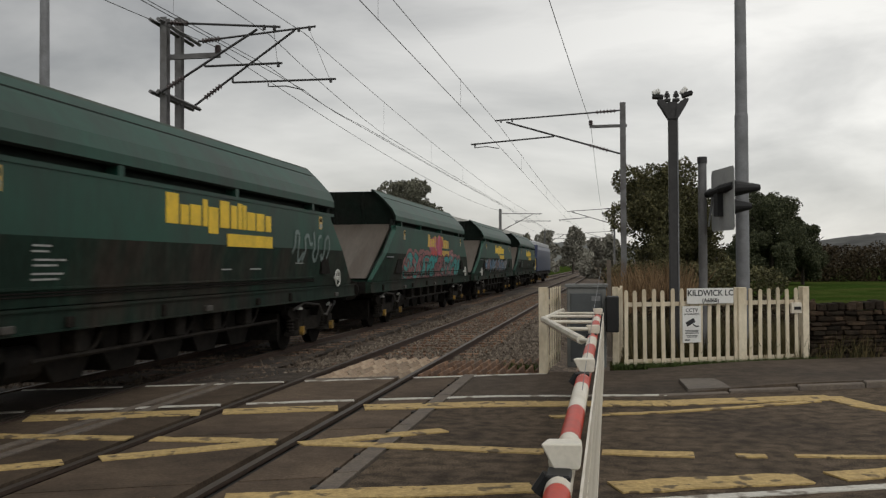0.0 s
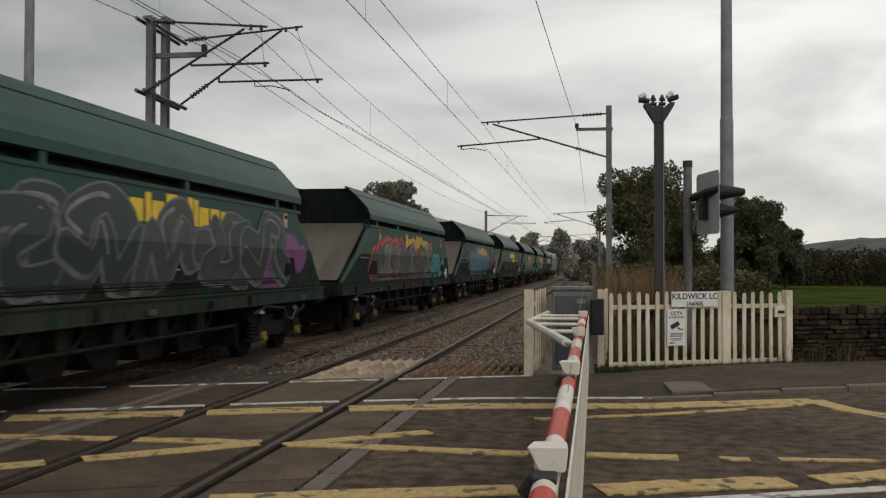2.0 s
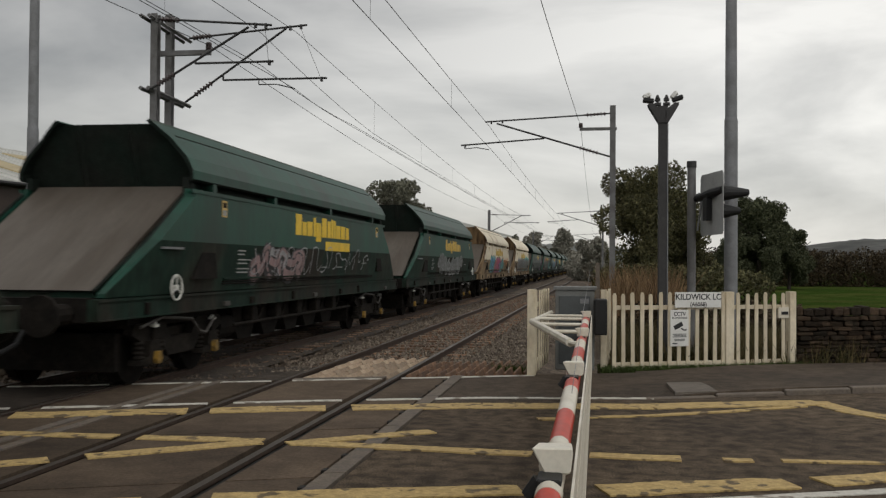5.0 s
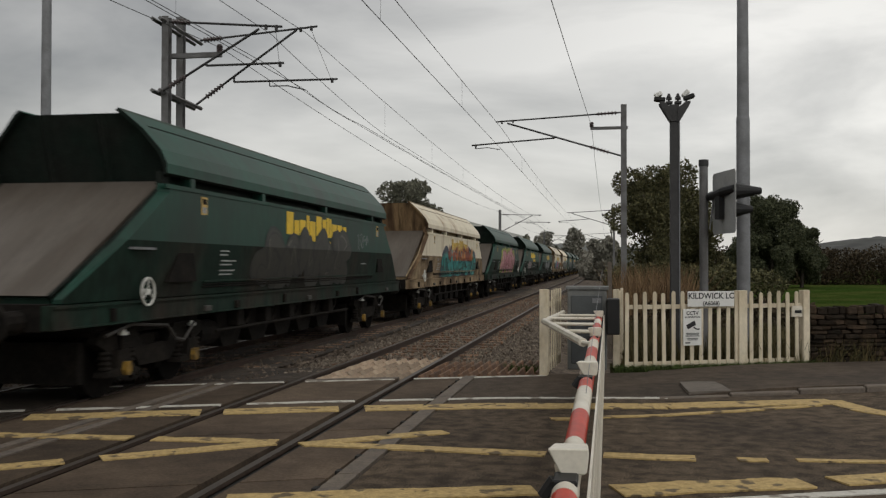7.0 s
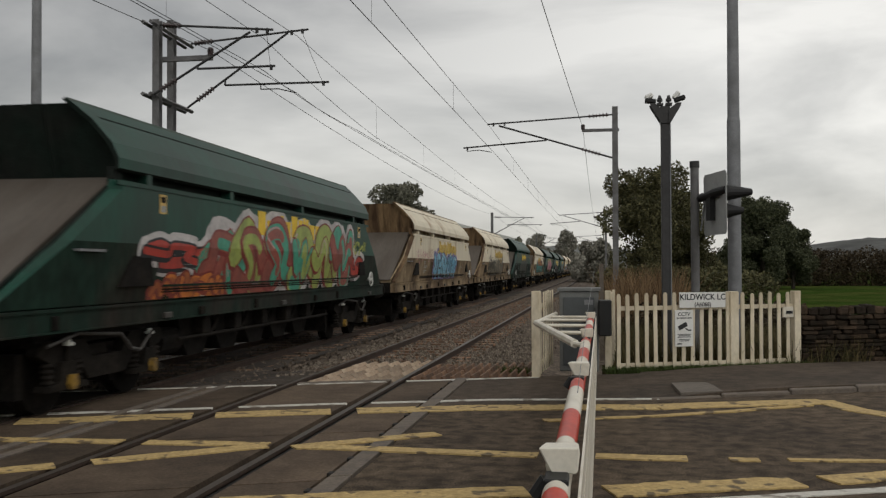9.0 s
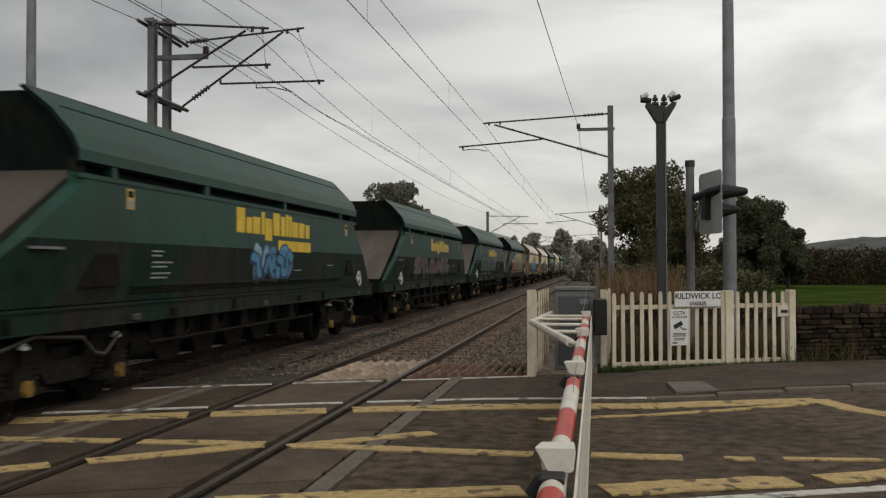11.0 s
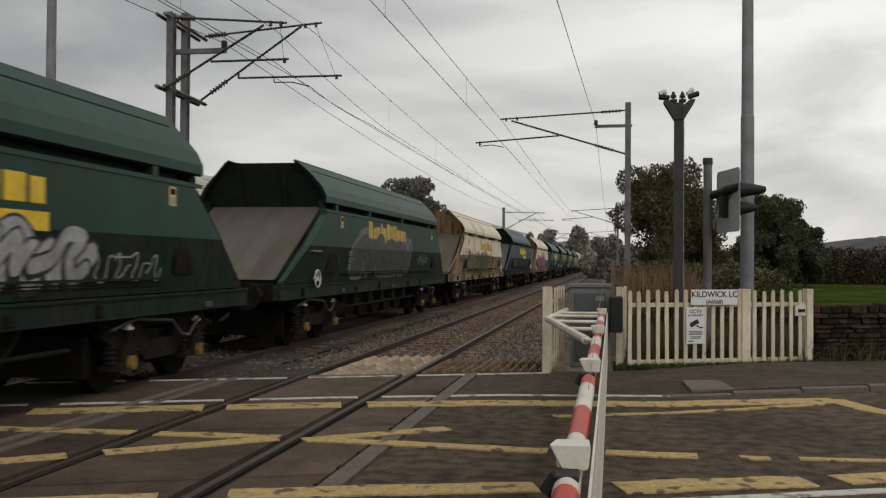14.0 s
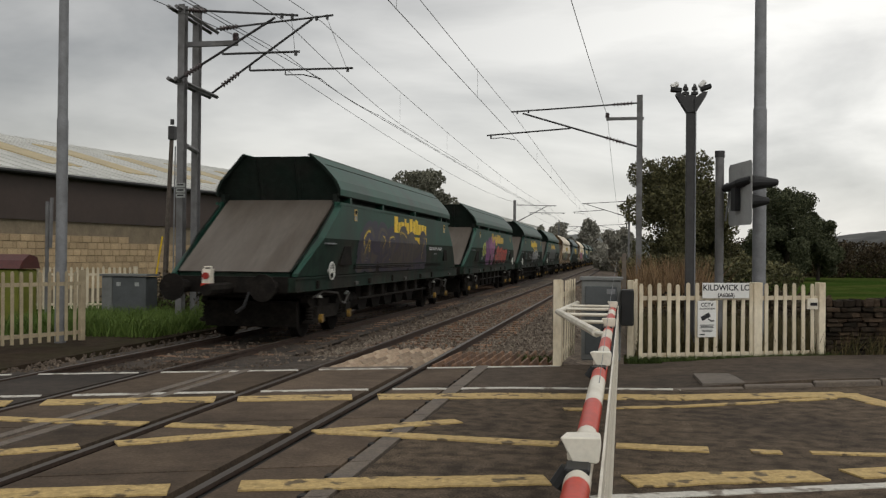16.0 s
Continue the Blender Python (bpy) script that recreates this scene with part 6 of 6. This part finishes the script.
STRAW = leaf_material("dry_straw_grass", (0.09, 0.055, 0.03), (0.26, 0.17, 0.09))
GREEN = leaf_material("green_grass_blades", (0.03, 0.05, 0.012), (0.08, 0.11, 0.03))
blades("dry_reeds", "tall dry brown grass behind the fence", 2600, (0.3, 2.1), (24, 30), 2.0, STRAW, 41, -0.45, 0.014, 0.22)
blades("rough_grass", "rough green and brown grass behind the fence", 14000, (0.3, 4.6), (16.4, 25), 0.85, leaf_material("rough_grass", (0.03, 0.034, 0.012), (0.13, 0.1, 0.045)), 42, -0.42, 0.01, 0.3, 0.2)
blades("grass_tuft", "green grass along the foot of the fence", 5200, (0.1, 3.6), (15.42, 15.9), 0.13, GREEN, 43, -0.05, 0.007, 0.6, 0.44)
blades("verge_grass", "bright green grass on the far verge", 15000, (-13.5, -9.6), (18.4, 29), 0.5, leaf_material("lush_grass_blades", (0.05, 0.085, 0.015), (0.13, 0.19, 0.045)), 44, -0.14, 0.011, 0.5)
blades("weeds", "low weeds beside the timber guards", 260, (-1.7, -1.1), (15.9, 16.3), 0.18, GREEN, 45, -0.15, 0.008, 0.5)
blades("verge_grass", "rough grass along the railway fence line", 3500, (0.0, 2.4), (30, 60), 0.9, STRAW, 46, -0.45, 0.02, 0.3)

# the hills
def hill(label, x0, x1, y, peaks, mat):
    bm = bmesh.new()
    k = 160
    rows = []
    for j in range(6):
        v = j / 5
        row = []
        for i in range(k + 1):
            u = i / k
            x = x0 + (x1 - x0) * u
            h = sum(a * math.exp(-((x - c) / s) ** 2) for c, s, a in peaks)
            h *= math.sin(v * math.pi / 2)
            h += (2.0 * noise.noise((x * 0.02, v * 6, 4)) + 3.2 * noise.noise((x * 0.11, v * 9, 8))) * v
            row.append(bm.verts.new((x, y + v * 500, -1 + h)))
        rows.append(row)
    for r0, r1 in zip(rows, rows[1:]):
        for i in range(k):
            bm.faces.new((r0[i], r0[i + 1], r1[i + 1], r1[i]))
    ob = tagged(part("hill", bm, mat), label, "hill", kind="structure")
    smooth(ob, 80)


# both hill colours are paled to carry the distance haze
haze = material("hazed_moor", (0.13, 0.135, 0.125), 0.95, vary=0.2, scale=0.012, bscale=0.05, second=(0.075, 0.085, 0.075), amount=0.8)
woods = material("hazed_woods", (0.075, 0.076, 0.072), 0.95, vary=0.35, scale=0.02, bscale=0.08, second=(0.015, 0.017, 0.015), amount=0.8)
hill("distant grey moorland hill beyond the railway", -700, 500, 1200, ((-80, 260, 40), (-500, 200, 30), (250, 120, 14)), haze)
hill("distant dark wooded hill beyond the field", 150, 1500, 950, ((340, 150, 27), (620, 260, 42), (1150, 330, 56)), woods)

def tag_strokes(parent, seed, y0, y1, z0, z1, col, count=9, width=0.03, label="thin sprayed scribble"):
    """A thin looping sprayed line."""
    rnd = random.Random(seed)
    bm = bmesh.new()
    step, high = (y1 - y0) / count, z1 - z0
    for i in range(count):
        pts = [(y0 + step * (i + 0.08 + 0.8 * u) + 0.15 * high * v + rnd.uniform(-0.1, 0.1) * step, z0 + high * (v + rnd.uniform(-0.15, 0.15))) for u, v in FORMS[rnd.randrange(len(FORMS))]]
        ribbon(bm, curve(pts, 4), width, 0.0135 + 0.0002 * (i % 5), 0, 0.3, False)
    bmesh.ops.bisect_plane(bm, geom=list(bm.verts) + list(bm.edges) + list(bm.faces), plane_co=(0, 0, 2.0), plane_no=(0, 0, 1))
    for v in bm.verts:
        v.co.x += half_width(v.co.z)
    part("scribble", bm, spray(col), parent, label)


def sprayed_words(parent, text, size, y, z, col):
    """Readable sprayed words along the near side."""
    o = words(parent, text, size, half_width(z) + 0.012, z, y, spray(col), "LEFT")
    o.name = "sprayed_words"
    o.rotation_euler = (math.pi / 2, 0, math.pi / 2)
    return o


SILVER, DGREY, PINK, LIME, TEAL, BLUE = (0.34, 0.34, 0.35), (0.1, 0.1, 0.105), (0.55, 0.22, 0.27), (0.38, 0.42, 0.06), (0.04, 0.3, 0.29), (0.09, 0.28, 0.46)
RED, ORANGE, PURPLE, INK, MAGENTA, WHITE = (0.42, 0.045, 0.03), (0.55, 0.17, 0.03), (0.2, 0.06, 0.2), (0.012, 0.013, 0.016), (0.42, 0.05, 0.17), (0.6, 0.6, 0.6)
NAVY, YELLOW, BROWN = (0.025, 0.045, 0.11), (0.6, 0.42, 0.04), (0.09, 0.05, 0.03)
WAGON_TEXT = {"green": "dark green bogie hopper wagon", "blue_green": "blue-green bogie hopper wagon", "cream": "dirty cream bogie hopper wagon"}

proto = {c: wagon(c) for c in ("green", "blue_green", "cream")}
wagons = []
used = set()


def next_wagon(colour, note):
    if colour in used:
        w = copy_thing(proto[colour], pose(0, 0, 0))
    else:
        w = proto[colour]
        used.add(colour)
    tagged(w, WAGON_TEXT[colour] + " " + note)
    return w


ORDER = [  # from the tail of the train: colour, what sets it apart
    ("green", "with dark graffiti and yellow marks"), ("green", "with red and purple graffiti"), ("green", "with silver graffiti"),
    ("green", "with faint grey graffiti"), ("cream", "with black and lime graffiti"), ("blue_green", "without graffiti"),
    ("cream", "with magenta and cyan graffiti"), ("green", "with small pale blue graffiti"), ("green", "with muted pink graffiti"),
    ("green", "with dark outlined graffiti"), ("green", "with red and teal graffiti"), ("cream", "with blue graffiti"),
    ("cream", "with black line graffiti"), ("green", "with grey outlined graffiti"), ("cream", "with teal and orange graffiti"),
    ("green", "with large pink graffiti"), ("green", "with small pale graffiti"), ("green", "with faint silver graffiti"),
    ("cream", "with blue and orange graffiti"), ("cream", "with grey and teal graffiti"), ("green", "with large silver graffiti"),
    ("green", "with orange, black and teal graffiti"), ("green", "with large blue graffiti"), ("green", "with scuffed paint"),
    ("green", "with pink and teal graffiti"), ("green", "with pale graffiti"), ("green", "with clean yellow marks")]
for colour, note in ORDER:
    wagons.append(next_wagon(colour, note))
W = wagons
for k in (0, 2, 5, 7, 10, 13, 16, 20, 23, 25, 26):
    wordmark(W[k])
for k in (1, 3, 4, 6, 9, 11, 12, 14, 17, 18, 19, 21, 22, 24, 8):
    wordmark(W[k], True, *((6.1, 10.4) if k == 3 else (7.4, 11.5)), boxed=k in (12, 9, 24))
graffiti(W[0], 3, 4.4, 11.4, 1.3, 2.3, [(0.04, 0.03, 0.022), (0.06, 0.046, 0.034), (0.028, 0.02, 0.045)], (0.018, 0.012, 0.03), (0.02, 0.014, 0.034), 6, YELLOW)
sprayed_words(W[0], "FELLAS ON STELLA", 0.25, 12.0, 1.84, WHITE)
graffiti(W[1], 5, 4.6, 5.6, 1.7, 2.2, [LIME], INK, None, 1)
graffiti(W[1], 6, 5.7, 8.2, 1.35, 2.4, [PURPLE, (0.3, 0.1, 0.22)], (0.06, 0.02, 0.06), None, 2)
graffiti(W[1], 7, 9.0, 13.0, 1.4, 2.1, [RED, (0.5, 0.07, 0.05)], (0.03, 0.01, 0.01), None, 4, ORANGE)
tag_strokes(W[1], 71, 7.2, 14.6, 1.4, 1.95, SILVER, 9, 0.03)
graffiti(W[2], 8, 8.9, 12.3, 1.38, 2.05, [SILVER, (0.42, 0.42, 0.43)], INK, None, 4)
tag_strokes(W[2], 9, 6.2, 8.6, 1.4, 1.95, SILVER, 5, 0.03)
tag_strokes(W[2], 10, 12.5, 14.2, 1.45, 1.75, SILVER, 4, 0.03)
graffiti(W[3], 11, 5.0, 10.8, 1.36, 2.25, [(0.06, 0.06, 0.058), (0.05, 0.055, 0.05)], (0.02, 0.022, 0.022), (0.13, 0.13, 0.13), 4)
tag_strokes(W[3], 12, 12.2, 13.7, 1.55, 1.95, (0.2, 0.2, 0.2), 4, 0.03)
graffiti(W[4], 13, 3.8, 10.6, 1.3, 2.1, [(0.05, 0.05, 0.05), (0.1, 0.1, 0.09)], INK, None, 6, LIME)
tag_strokes(W[4], 14, 4.2, 11.5, 1.4, 2.1, LIME, 11, 0.07)
tag_strokes(W[4], 15, 2.6, 4.8, 2.05, 2.25, (0.5, 0.12, 0.14), 6, 0.03)
graffiti(W[6], 16, 3.9, 10.8, 1.24, 2.2, [(0.34, 0.035, 0.12), (0.4, 0.09, 0.18)], (0.06, 0.015, 0.035), (0.3, 0.03, 0.1), 5, PINK)
graffiti(W[6], 17, 10.6, 12.2, 1.3, 2.2, [BLUE], NAVY, None, 2)
graffiti(W[6], 18, 2.9, 4.0, 1.35, 2.2, [TEAL, BLUE], NAVY, None, 1)
graffiti(W[7], 19, 8.3, 10.3, 1.5, 2.05, [(0.3, 0.45, 0.5), BLUE], NAVY, None, 3)
graffiti(W[8], 20, 4.5, 11.5, 1.4, 2.0, [(0.25, 0.12, 0.13), DGREY], INK, None, 6)
graffiti(W[9], 21, 4.2, 11.0, 1.35, 2.2, [(0.03, 0.05, 0.045)], (0.16, 0.17, 0.18), None, 4)
graffiti(W[10], 22, 5.2, 13.6, 1.28, 2.45, [(0.05, 0.3, 0.2), (0.3, 0.36, 0.08), (0.28, 0.07, 0.05)], (0.2, 0.02, 0.015), (0.5, 0.47, 0.46), 6, (0.45, 0.3, 0.3))
graffiti(W[10], 221, 3.4, 5.0, 1.72, 2.1, [RED], INK, (0.5, 0.47, 0.46), 1)
graffiti(W[10], 222, 3.6, 6.0, 1.27, 1.6, [ORANGE, (0.35, 0.1, 0.03)], (0.2, 0.03, 0.02), None, 3)
graffiti(W[11], 23, 6.6, 11.4, 1.35, 2.15, [(0.13, 0.34, 0.5), (0.2, 0.45, 0.6)], INK, (0.22, 0.18, 0.4), 5, WHITE)
tag_strokes(W[11], 24, 7.0, 11.6, 2.25, 2.45, (0.55, 0.4, 0.08), 6, 0.09)
tag_strokes(W[11], 25, 2.9, 6.0, 1.85, 2.3, (0.45, 0.16, 0.2), 7, 0.03)
tag_strokes(W[10], 223, 12.7, 15.0, 2.02, 2.32, LIME, 6, 0.06)
graffiti(W[10], 224, 13.5, 14.7, 1.55, 2.0, [RED], (0.06, 0.01, 0.01), (0.5, 0.47, 0.46), 1)
tag_strokes(W[18], 381, 14.2, 16.2, 1.3, 1.55, INK, 5, 0.05)
tag_strokes(W[12], 26, 4.2, 11.8, 1.4, 2.25, INK, 13, 0.075, "black sprayed line graffiti")
graffiti(W[12], 27, 4.6, 11.5, 1.35, 2.05, [(0.3, 0.26, 0.19), (0.22, 0.18, 0.13)], (0.02, 0.02, 0.02), None, 7)
graffiti(W[13], 28, 6.2, 11.6, 1.32, 2.3, [(0.03, 0.029, 0.023)], (0.009, 0.009, 0.009), None, 5, (0.09, 0.085, 0.07))
tag_strokes(W[13], 29, 12.4, 13.4, 2.1, 2.4, SILVER, 3, 0.025)
graffiti(W[14], 30, 5.6, 13.9, 1.3, 2.25, [(0.03, 0.25, 0.23), (0.02, 0.13, 0.12), TEAL], (0.01, 0.013, 0.02), (0.022, 0.035, 0.065), 6)
graffiti(W[14], 31, 6.6, 12.8, 2.0, 2.5, [(0.36, 0.09, 0.025), (0.2, 0.035, 0.02), (0.45, 0.2, 0.05)], (0.3, 0.08, 0.03), None, 12, jag=0.4)
graffiti(W[15], 32, 5.9, 12.6, 1.3, 2.55, [PINK, (0.6, 0.3, 0.32), (0.36, 0.12, 0.15)], (0.16, 0.015, 0.03), (0.33, 0.4, 0.04), 5, (0.65, 0.5, 0.5), "large pink block graffiti with lime outline")
tag_strokes(W[15], 33, 12.4, 14.6, 1.75, 2.1, SILVER, 5, 0.03)
graffiti(W[16], 34, 5.2, 8.0, 1.4, 1.95, [(0.3, 0.2, 0.2), SILVER], INK, None, 3)
tag_strokes(W[16], 35, 5.0, 13.6, 1.5, 2.0, SILVER, 10, 0.03)
graffiti(W[17], 36, 6.0, 12.0, 1.4, 2.0, [DGREY, (0.15, 0.16, 0.16)], (0.25, 0.26, 0.26), None, 5)
graffiti(W[18], 37, 4.5, 11.8, 1.3, 2.2, [BLUE, TEAL, (0.4, 0.2, 0.1), MAGENTA], INK, None, 6, WHITE)
tag_strokes(W[18], 38, 11.5, 14.6, 1.7, 2.15, ORANGE, 7, 0.09)
graffiti(W[19], 39, 4.6, 9.4, 1.27, 2.15, [DGREY, (0.13, 0.125, 0.13)], INK, (0.2, 0.19, 0.2), 5, (0.4, 0.36, 0.42))
graffiti(W[19], 40, 9.2, 15.4, 1.27, 2.2, [(0.16, 0.165, 0.165), (0.13, 0.135, 0.135)], INK, (0.06, 0.42, 0.42), 5, (0.3, 0.5, 0.5), jag=0.22)
graffiti(W[20], 41, 2.9, 14.4, 1.3, 2.55, [(0.022, 0.036, 0.033), (0.045, 0.05, 0.05)], (0.13, 0.135, 0.14), None, 6, (0.2, 0.2, 0.21))
graffiti(W[20], 42, 13.4, 15.2, 1.3, 2.4, [PURPLE], (0.13, 0.04, 0.13), None, 1)
graffiti(W[21], 43, 3.0, 12.0, 1.3, 2.3, [(0.06, 0.06, 0.065), (0.16, 0.16, 0.15), (0.1, 0.08, 0.06)], INK, RED, 7, (0.3, 0.28, 0.1))
graffiti(W[21], 44, 10.6, 15.0, 1.3, 2.05, [TEAL, (0.06, 0.38, 0.36)], INK, None, 5)
graffiti(W[21], 45, 9.8, 12.0, 1.7, 2.25, [ORANGE, RED], INK, None, 3)
graffiti(W[22], 46, 4.7, 12.2, 1.28, 2.35, [(0.055, 0.17, 0.26), (0.07, 0.2, 0.3)], INK, (0.05, 0.15, 0.23), 4, (0.35, 0.3, 0.14))
graffiti(W[22], 47, 12.2, 15.2, 1.55, 2.15, [(0.22, 0.035, 0.06), (0.15, 0.02, 0.03)], (0.02, 0.01, 0.015), None, 5)
tag_strokes(W[22], 48, 2.9, 5.0, 1.9, 2.2, SILVER, 5, 0.03)
tag_strokes(W[23], 49, 12.6, 15.0, 1.8, 2.3, (0.15, 0.2, 0.19), 4, 0.09)
graffiti(W[24], 50, 4.0, 14.0, 1.3, 2.0, [(0.32, 0.12, 0.13), TEAL, (0.28, 0.1, 0.1)], INK, (0.25, 0.09, 0.09), 8)
graffiti(W[24], 51, 8.0, 10.0, 2.0, 2.6, [MAGENTA, RED], (0.3, 0.04, 0.08), None, 2)
graffiti(W[25], 52, 3.5, 13.0, 1.4, 1.95, [SILVER, (0.28, 0.16, 0.16), BLUE], INK, None, 9)

# each wagon has its handbrake wheel at one end
for k, w in enumerate(W):
    if k in (1, 4, 5, 7, 10, 11, 12, 15, 17, 18, 21, 22, 23, 24, 26):
        handwheel(w, 15.7, 1.4, 0.175)
    else:
        handwheel(w, 2.05, 1.34, 0.175)

# tail lamp on the last wagon
tail = thing("tail_lamp", "white and red portable tail lamp on the headstock", "lamp")
bm = bmesh.new()
box(bm, -0.09, 0.09, -0.09, 0.09, 0.0, 0.1, 1)
box(bm, -0.08, 0.08, -0.08, 0.08, 0.1, 0.36)
tube(bm, (0, -0.07, 0.24), (0, -0.12, 0.24), 0.065, 12, mi=2)
tube(bm, (-0.07, 0, 0.41), (0.07, 0, 0.41), 0.012, 6)
box(bm, -0.03, 0.03, 0.08, 0.13, 0.05, 0.3)
for s in (-0.07, 0.07):
    tube(bm, (s, 0, 0.36), (s, 0, 0.41), 0.012, 6)
part("lamp_body", bm, [M["white"], M["red"], M["lens"]], tail)


def locomotive():
    lo = thing("diesel_locomotive", "dark blue diesel freight locomotive with yellow end", "locomotive")
    blue = material("dark_blue_loco_paint", (0.025, 0.035, 0.085), 0.4, vary=0.1, scale=1.2, second=(0.02, 0.025, 0.05), amount=0.6)
    pale = material("loco_roof_grey", (0.45, 0.46, 0.48), 0.5, vary=0.1, scale=1.2)
    glass = material("dark_cab_glass", (0.01, 0.012, 0.014), 0.08)
    bm = bmesh.new()
    prof = [(-1.32, 1.1), (1.32, 1.1), (1.32, 2.9), (1.22, 3.25), (-1.22, 3.25), (-1.32, 2.9)]
    for y0, y1 in ((1.0, 18.4),):
        a = [bm.verts.new((x, y0, z)) for x, z in prof]
        b = [bm.verts.new((x, y1, z)) for x, z in prof]
        for i in range(6):
            j = (i + 1) % 6
            bm.faces.new((a[i], a[j], b[j], b[i]))
        bm.faces.new(a[::-1])
        bm.faces.new(b)
    part("body", bm, blue, lo)
    bm = bmesh.new()
    box(bm, -1.15, 1.15, 1.0, 18.4, 3.25, 3.62)
    for y in (4, 7, 10, 13):
        box(bm, -0.8, 0.8, y, y + 1.8, 3.62, 3.74)
    bevel(bm, 0.06)
    part("roof", bm, pale, lo)
    bm = bmesh.new()
    extrude_x(bm, [(0.2, 1.1), (1.0, 1.1), (1.0, 3.3), (0.62, 3.3), (0.45, 2.3), (0.2, 2.2)], -1.32, 1.32)
    part("cab", bm, blue, lo)
    bm = bmesh.new()
    box(bm, -1.2, 1.2, 0.16, 0.2, 1.15, 2.15)
    part("warning_panel", bm, M["logo"], lo, "yellow cab end")
    bm = bmesh.new()
    for s in (-1, 1):
        box(bm, min(s * 0.12, s * 1.1), max(s * 0.12, s * 1.1), 0.45, 0.6, 2.5, 3.1)
    part("windscreen", bm, glass, lo)
    bm = bmesh.new()
    box(bm, -1.25, 1.25, 0.0, 19.4, 0.75, 1.1)
    box(bm, -1.1, 1.1, 7.6, 11.8, 0.3, 0.75)
    for s in (-1, 1):
        tube(bm, (s * 0.87, -0.45, 1.06), (s * 0.87, 0.0, 1.06), 0.22, 12, 0.12)
    part("underframe", bm, M["under"], lo)
    for y in (4.2, 15.2):
        bogie(lo, y)
    return lo


loco = locomotive()


def motions():
    """The train runs away along the far track; every vehicle keeps its place in it. The wheels are plain discs."""
    def tail_at(t):
        return 0.00164259 * t ** 3 - 0.0114462 * t ** 2 + 27.69053 * t - 427.557

    times = [i * 0.5 for i in range(33)]
    for k, w in enumerate(wagons):
        walk(w, [(t, pose(FAR, tail_at(t) + PITCH * k - 2.5, 0)) for t in times])
    walk(loco, [(t, pose(FAR, tail_at(t) + PITCH * 27 - 2.9, 0)) for t in times])
    walk(tail, [(t, pose(FAR - 0.36, tail_at(t) - 2.63, 1.02)) for t in times])


motions()
